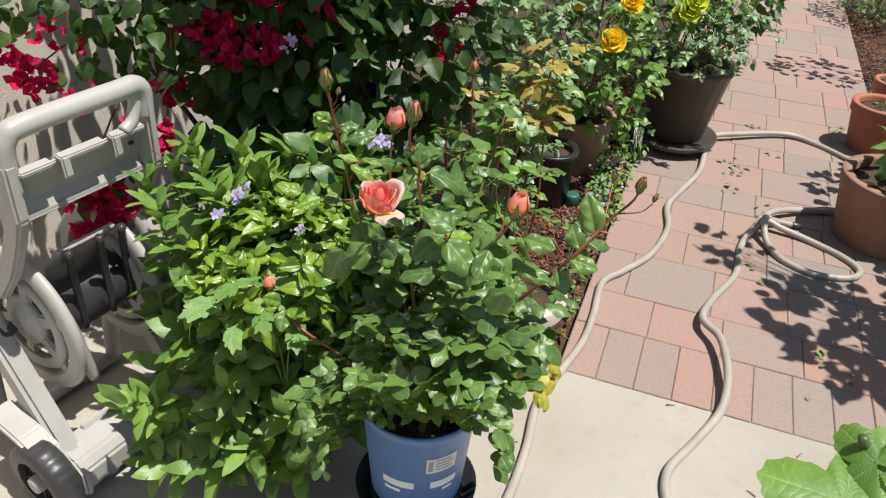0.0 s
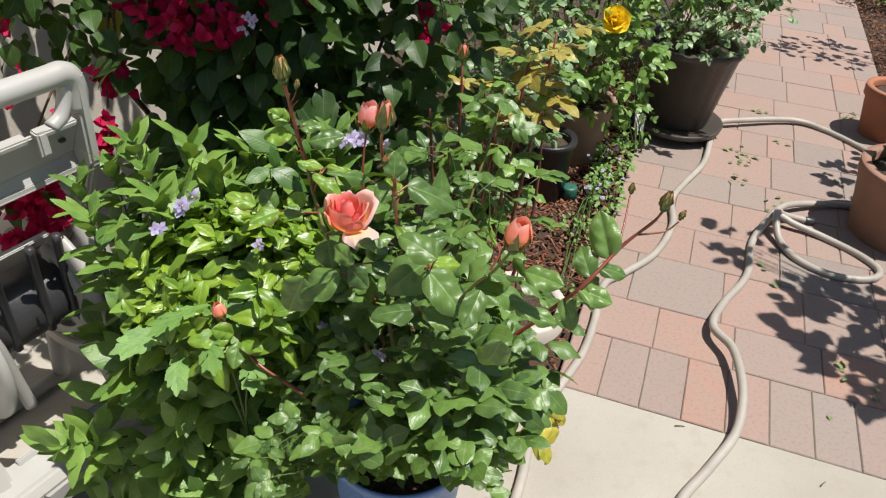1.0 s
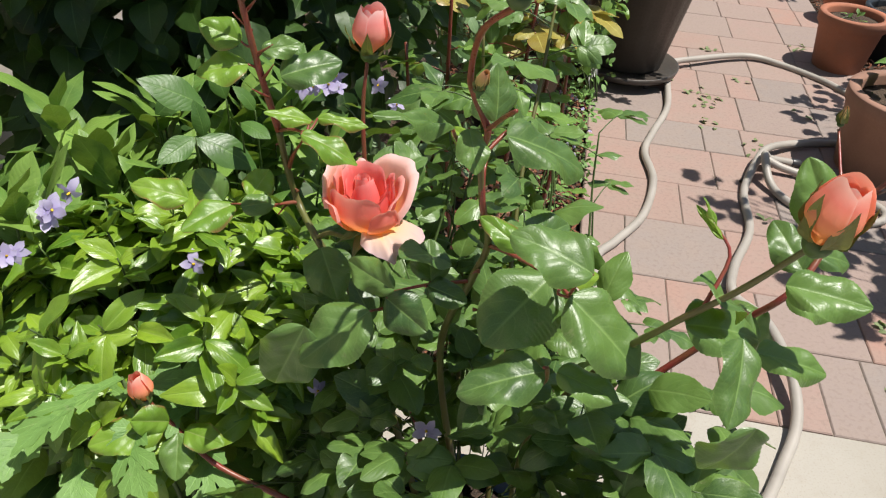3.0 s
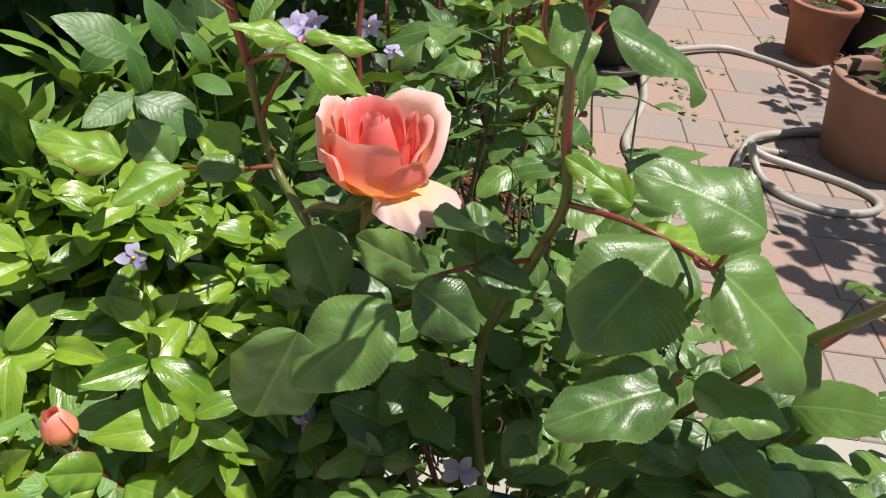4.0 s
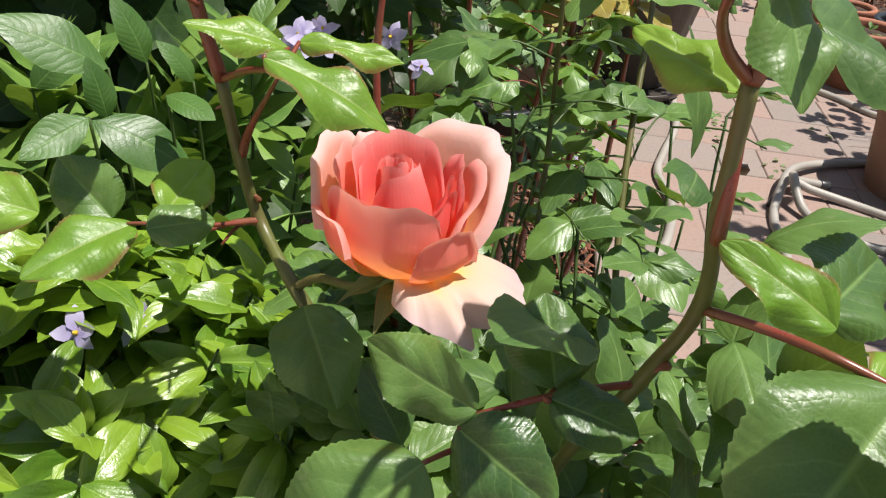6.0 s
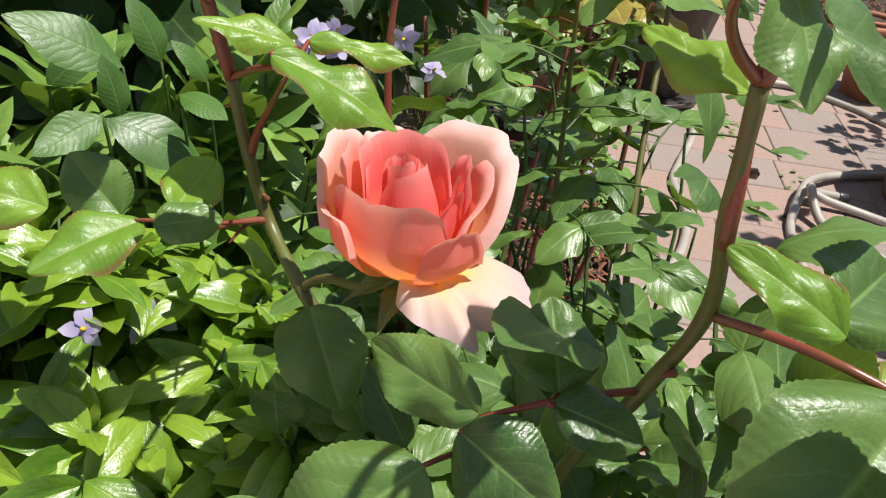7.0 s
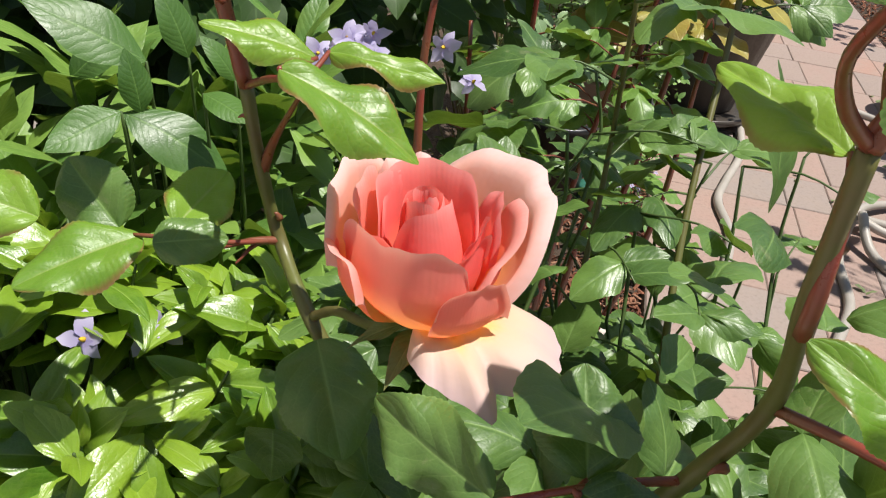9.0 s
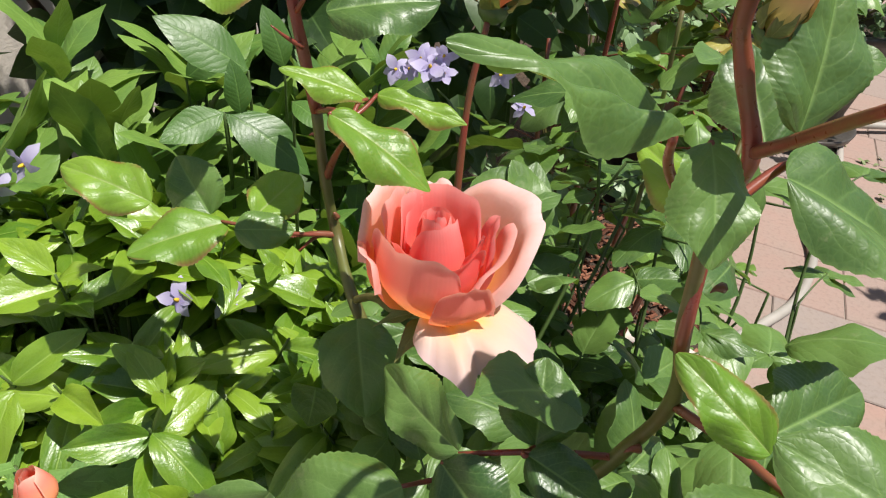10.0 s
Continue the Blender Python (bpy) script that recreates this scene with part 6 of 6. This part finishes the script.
for x, y, z, s in ((0.96, 3.62, 0.66, 0.10), (0.985, 3.62, 0.70, 0.09), (0.93, 3.64, 0.64, 0.08), (1.00, 3.63, 0.77, 0.08)):
    open_bloom((x, y, z), (0.05, -0.8, 0.5), s, PETAL_LIME, lime, "lime-yellow flower")
bush("dark_shrub", (1.35, 4.45, -0.01), "dark green leafy shrub overhanging the path", "shrub", [((1.30, 4.35, 0.62), (0.28, 0.3, 0.4), 420), ((1.50, 4.9, 0.6), (0.3, 0.4, 0.45), 420), ((0.95, 4.6, 0.6), (0.4, 0.4, 0.6), 420)], HEART_T, BOUG_LEAF, 0.06, 8, singles=60)

# the bronze-leaved rose between
bronze = thing("bronze_rose", (0.17, 2.02, -0.01), "tall rose with bronze young leaves and salmon buds", "rose bush")
bl, bm_, bs = [], [], []
for a, b, c in (((0.17, 2.02, 0.0), (0.10, 2.0, 0.55), (0.084, 1.975, 0.905)), ((0.18, 2.02, 0.0), (0.20, 1.97, 0.6), (0.225, 1.98, 0.93)), ((0.19, 2.03, 0.0), (0.24, 1.97, 0.62), (0.275, 1.99, 0.98)), ((0.17, 2.03, 0.0), (0.15, 1.93, 0.5), (0.17, 1.90, 0.80)), ((0.16, 2.03, 0.0), (0.05, 2.0, 0.5), (0.02, 2.0, 0.78)), ((0.19, 2.03, 0.0), (0.27, 1.95, 0.5), (0.27, 1.93, 0.80))):
    bs.append(([a, b, c], 0.006, 0.0025, 7, 6))
    for i in range(2 if c[1] == 1.93 else 7):
        f = 0.35 + 0.65 * i / 8
        p = Vector(b).lerp(Vector(c), max(0, f * 1.5 - 0.5)) if f > 0.33 else Vector(a).lerp(Vector(b), f * 2)
        ang = 2.4 * i + rng.uniform(-0.5, 0.5)
        line, out = spray(p, Vector((math.cos(ang), math.sin(ang), 0.3)), 0.07, 5, 0.048 if i > 3 else 0.040)
        bs.append((line, 0.0012, 0.0008, 4, 2))
        (bm_ if i > 4 and c[2] > 0.9 else bl).extend(out)
for x, y, z in ((0.225, 1.98, 0.93), (0.275, 1.99, 0.98), (0.17, 1.90, 0.80), (0.20, 1.96, 0.86)):
    for i in range(7):
        line, out = spray(Vector((x, y, z - 0.018 * i)), Vector((math.cos(2.4 * i), math.sin(2.4 * i), 0.35)), 0.06, 5, rng.uniform(0.038, 0.052))
        bs.append((line, 0.0012, 0.0008, 4, 2))
        (bm_ if z > 0.85 and i < 4 else bl).extend(out)
foliage(bronze, ROSE_T, bl, GARDEN_LEAF, singles=120)
foliage(bronze, ROSE_T, bm_, BRONZE_LEAF, singles=60)
part("cane_work", tubes("cane_work", bs), CANE_RED, bronze, kind="stuff")
rose_bud((0.084, 1.975, 0.912), (0, 0, 1), 0.034, 0.2, PETAL_BUD, bronze, "salmon rose bud")
rose_bud((0.262, 1.925, 0.812), (0, 0, 1), 0.02, 0.1, PETAL_BUD, bronze, "small salmon bud")

# low flowers at the path's edge
low = bush("edging_plant", plan(-0.22, 3.2, 0.0), "low edging plant with tiny lilac and yellow flowers", "plant", [(plan(-0.19, 3.05, 0.05), (0.07, 0.16, 0.07), 260), (plan(-0.20, 3.32, 0.06), (0.08, 0.14, 0.08), 240), (plan(-0.23, 2.75, 0.03), (0.06, 0.12, 0.04), 60), (plan(-0.20, 2.35, 0.03), (0.06, 0.10, 0.05), 90)], OVAL_T, SOFT_LEAF, 0.022, 5, singles=60)
for _ in range(26):
    lilac(plan(-0.20 + rng.gauss(0, 0.04), rng.uniform(2.9, 3.45), rng.uniform(0.06, 0.12)), (0, -0.6, 0.8), 0.008, low)
bush("seedling", plan(-0.12, 3.55, 0.0), "small light green seedling in the bed", "plant", [(plan(-0.16, 3.55, 0.12), (0.09, 0.09, 0.09), 90)], OVAL_T, SOFT_LEAF, 0.03, 5, singles=20)

cap = thing("sprinkler", (0.507, 3.0, 0.0), "green ribbed plastic sprinkler head in the mulch", "sprinkler")
part("cap_body", lathe([(0.030, -0.02), (0.030, 0.045), (0.027, 0.050), (0.012, 0.051), (0.0, 0.048)], 36, flutes=18, flute_depth=0.05), GREEN_CAP, cap, m=Matrix.Translation((0.507, 3.0, 0.0)))
tagp = thing("plant_tag", (0.83, 3.53, 0.0), "blue and white printed plant tag by the pot", "plant tag")
part("tag_card", box_bm((0.045, 0.002, 0.075), bevel=0.0008), PAPER, tagp, m=pose(0.83, 3.50, 0.11, -15, 0, 10))
part("print_bar", box_bm((0.036, 0.002, 0.03), bevel=0.0005), PLASTIC_BLUE, tagp, m=pose(0.83, 3.498, 0.10, -15, 0, 10))
part("tag_stake", box_bm((0.012, 0.002, 0.08), bevel=0.0005), PAPER, tagp, m=pose(0.83, 3.51, 0.035, -15, 0, 10))

# ---- along the path's other side ----
pot("weathered_pot", (1.735, 2.935, 0.0), 0.205, 0.165, 0.275, TERRA_PALE, "weathered terracotta pot with a pale rim on the path", rim=0.05, rim_out=0.006, wall=0.026)
bush("leafy_potted_plant", (1.735, 2.935, 0.26), "broad-leaved green plant in the weathered pot", "plant", [((1.78, 2.92, 0.40), (0.16, 0.15, 0.12), 70)], HEART_T, SOFT_LEAF, 0.085, 7, singles=60)
pot("terracotta_pot", (2.03, 3.83, 0.0), 0.130, 0.098, 0.235, TERRACOTTA, "terracotta pot with bare soil on the path", rim=0.05, rim_out=0.010, wall=0.014)
pot("terracotta_pot", (2.36, 4.42, -0.005), 0.105, 0.080, 0.16, TERRACOTTA, "small reddish terracotta pot in the mulch", rim=0.035, rim_out=0.008)
pot("black_pot", (2.33, 3.98, -0.005), 0.13, 0.10, 0.22, PLASTIC_BLACK, "black plastic pot beside the terracotta pot", rim=0.02)
bush("seedling", (2.34, 3.98, 0.19), "sparse green seedling in a black pot", "plant", [((2.34, 3.98, 0.30), (0.10, 0.10, 0.10), 50)], OVAL_T, SOFT_LEAF, 0.035, 5, singles=20)
bush("sprout", (2.03, 3.83, 0.20), "tiny sprout in the terracotta pot", "plant", [((2.03, 3.83, 0.215), (0.05, 0.05, 0.02), 14)], OVAL_T, SOFT_LEAF, 0.025, 3, singles=10)
bush("clipped_shrub", (3.05, 6.25, -0.01), "small-leaved green shrub beside the path", "shrub", [((3.05, 6.25, 0.30), (0.42, 0.45, 0.36), 1500)], OVAL_T, ROSE_LEAF, 0.035, 14, singles=60)
# the plants whose shade falls on the path
bush("tall_potted_shrub", (1.98, 2.05, 0.0), "tall leafy shrub beside the path, mostly in shade", "shrub", [((1.77, 2.16, 1.15), (0.20, 0.30, 0.25), 105), ((1.91, 2.19, 1.42), (0.25, 0.32, 0.22), 130), ((1.63, 2.66, 1.50), (0.14, 0.14, 0.12), 26), ((1.94, 2.02, 0.90), (0.2, 0.3, 0.3), 105), ((2.13, 1.84, 1.05), (0.16, 0.30, 0.35), 200), ((2.05, 2.45, 0.75), (0.16, 0.25, 0.25), 90)], ROSE_FAR_T, ROSE_LEAF, 0.080, 10, singles=60, stem_material=TWIG)
bush("tall_potted_shrub", (2.25, 3.17, 0.0), "leafy shrub beside the path", "shrub", [((2.05, 3.22, 0.90), (0.14, 0.17, 0.20), 50), ((2.24, 3.46, 0.80), (0.15, 0.15, 0.2), 50)], ROSE_FAR_T, ROSE_LEAF, 0.06, 8, singles=30, stem_material=TWIG)
bush("tall_potted_shrub", (2.70, 4.75, 0.0), "leafy shrub beside the path", "shrub", [((2.56, 4.86, 1.20), (0.26, 0.26, 0.25), 110)], ROSE_FAR_T, ROSE_LEAF, 0.06, 8, singles=30, stem_material=TWIG)


# ---- the fig near the camera ----
def fig_leaf(seed):
    """A broad leaf with five rounded lobes, its stalk at the origin and the middle lobe along x."""
    V, UV, Fs = [(0.0, 0.0, 0.0)], [(0.0, 0.5)], []
    rings, n = 5, 60
    for k in range(1, rings + 1):
        f = k / rings
        for i in range(n + 1):
            a = -2.55 + 5.1 * i / n
            lobe = 0.46 + 0.50 * abs(math.cos(1.62 * a)) ** 1.1 - 0.10 * abs(a) / 2.5
            wav = 1 + 0.03 * math.sin(23 * a + seed)
            r = lobe * wav * f
            V.append((r * math.cos(a), r * math.sin(a), 0.05 * math.sin(5 * a + seed) * f * f - 0.14 * f * f + 0.06 * abs(math.sin(1.62 * a)) * f))
            UV.append((f, 0.5 + 0.5 * math.sin(2 * a) * 0.9))
    w = n + 1
    for i in range(n):
        Fs.append((0, 1 + i, 2 + i))
    for k in range(rings - 1):
        for i in range(n):
            q = 1 + k * w + i
            Fs.append((q, q + w, q + w + 1, q + 1))
    return np.array(V), Fs, np.array(UV)


FIG_T = [fig_leaf(1.0), fig_leaf(2.7), fig_leaf(4.1)]
fig = thing("fig_plant", (0.80, 0.95, 0.0), "young fig plant with broad lobed green leaves", "fig plant")
fig_stems = [([(0.80, 0.95, 0.0), (0.76, 0.93, 0.45), (0.66, 0.88, 0.80), (0.60, 0.86, 0.92)], 0.012, 0.006, 8, 6), ([(0.78, 0.94, 0.35), (0.92, 1.0, 0.7), (1.05, 1.05, 0.95)], 0.009, 0.004, 7, 5)]
fig_mats = []
for base, way, nrm, size in (((0.575, 0.80, 0.872), (-0.80, 0.30, 0.05), (0.1, -0.35, 0.92), 0.100), ((0.615, 0.84, 0.90), (-0.5, 0.9, 0.15), (-0.3, -0.6, 0.8), 0.06), ((0.62, 0.83, 0.89), (0.2, 0.6, 0.5), (-0.4, -0.8, 0.3), 0.065), ((0.545, 0.79, 0.862), (-0.9, -0.25, 0.0), (0.0, -0.3, 0.95), 0.045),
                             ((1.05, 1.05, 0.95), (0.3, 0.5, 0.1), (0, -0.3, 0.9), 0.13), ((1.0, 1.03, 0.85), (0.1, 0.9, 0.1), (0, -0.2, 0.9), 0.13), ((0.95, 1.02, 0.75), (0.8, 0.3, 0.0), (0, -0.2, 0.9), 0.12), ((0.74, 0.92, 0.55), (-0.1, 0.9, 0.1), (0.2, -0.2, 0.9), 0.10)):
    fig_mats.append(frame_of(base, way, nrm, size))
    fig_stems.append(([base, Vector(base).lerp(Vector((0.64, 0.875, 0.85)) if base[0] < 0.7 else Vector((0.95, 1.01, 0.75)), 0.8)], 0.003, 0.004, 6, 1))
foliage(fig, FIG_T, fig_mats, FIG_LEAF, singles=20)
part("stem_work", tubes("stem_work", fig_stems), GREEN_STEM, fig, kind="stuff")

# ---- trimmings on the pavers ----
cut = leaf_shape(OVAL_HALF, 4, 1, 0.3, 0.35, 0.3)
CUT_ME = mesh("leaf", *cut)
CUT_ME.materials.append(CUT_LEAF)
for x, y, n in ((1.304, 3.521, 7), (1.231, 3.26, 6), (1.487, 3.997, 5), (1.49, 3.677, 4), (1.222, 3.565, 3), (1.33, 3.09, 6), (1.256, 2.152, 5), (1.152, 1.957, 1), (1.152, 2.594, 3), (1.947, 4.032, 5), (1.31, 2.004, 2), (1.27, 3.40, 5), (1.64, 3.33, 3)):
    c = thing("cut_sprig", (x, y, 0.0), "wilted green leaf clipping lying on the pavers", "leaf clipping", group="leaf clippings")
    for _ in range(n):
        p = Vector((x + rng.gauss(0, 0.022), y + rng.gauss(0, 0.03), rng.uniform(0.002, 0.01)))
        part("leaf", CUT_ME, None, c, m=frame_of(p, Vector((rng.uniform(-1, 1), rng.uniform(-1, 1), 0.05)), UP + jitter(0.25), rng.uniform(0.022, 0.04)))
for x, y in ((0.72, 1.856), (0.264, 1.65), (0.90, 1.55), (1.05, 1.70)):
    a = rng.uniform(0, 3)
    t = thing("twig", (x, y, 0.0), "tiny brown twig lying on the concrete", "twig", group="twigs")
    v, f = tube_arrays([(x, y, 0.002), (x + 0.012 * math.cos(a), y + 0.012 * math.sin(a), 0.004), (x + 0.026 * math.cos(a), y + 0.024 * math.sin(a), 0.002)], 0.0018, 0.001, 5, 3)
    part("twig_body", mesh("twig_body", v, f), TWIG, t)

# ---- pavers ----
PAVER_ME = {}


def paver_mesh(w, l):
    key = (round(w, 3), round(l, 3))
    if key not in PAVER_ME:
        b = 0.0028
        x, y = w / 2 - 0.0013, l / 2 - 0.0013
        V = [(sx * (x - b), sy * (y - b), 0.0) for sx, sy in ((-1, -1), (1, -1), (1, 1), (-1, 1))]
        V += [(sx * x, sy * y, -b) for sx, sy in ((-1, -1), (1, -1), (1, 1), (-1, 1))]
        V += [(sx * x, sy * y, -0.05) for sx, sy in ((-1, -1), (1, -1), (1, 1), (-1, 1))]
        Fs = [(0, 1, 2, 3)]
        for k in range(4):
            j = (k + 1) % 4
            Fs += [(k, k + 4, j + 4, j), (k + 4, k + 8, j + 8, j + 4)]
        PAVER_ME[key] = mesh("paver", V, Fs, smooth=False)
        PAVER_ME[key].materials.append(PAVER)
    return PAVER_ME[key]


TURN = math.degrees(math.atan2(EDGE.y, EDGE.x))


def lay(u, v, w, l):
    c = plan(u + w / 2, v + l / 2, rng.uniform(-0.0012, 0.0012))
    part("paver", paver_mesh(w, l), None, path, m=pose(*c, rng.gauss(0, 0.12), rng.gauss(0, 0.12), TURN + rng.gauss(0, 0.12)))


prng = random.Random(3)
u, first = PATH_L, 0.1125
n_first = int((PATH_R - PATH_L) / first)
for k in range(n_first):
    lay(PATH_L + k * (PATH_R - PATH_L) / n_first, SLAB_END, (PATH_R - PATH_L) / n_first, 0.262)
v = SLAB_END + 0.262
row = 0
while v < PATH_END - 0.1:
    l = (0.205, 0.285, 0.235, 0.255)[row % 4]
    widths = []
    while sum(widths) < PATH_R - PATH_L - 0.10:
        widths.append(prng.choice((0.125, 0.23, 0.25, 0.29)))
    k = (PATH_R - PATH_L) / sum(widths)
    u = PATH_L
    for w in widths:
        lay(u, v, w * k, l)
        u += w * k
    v += l
    row += 1
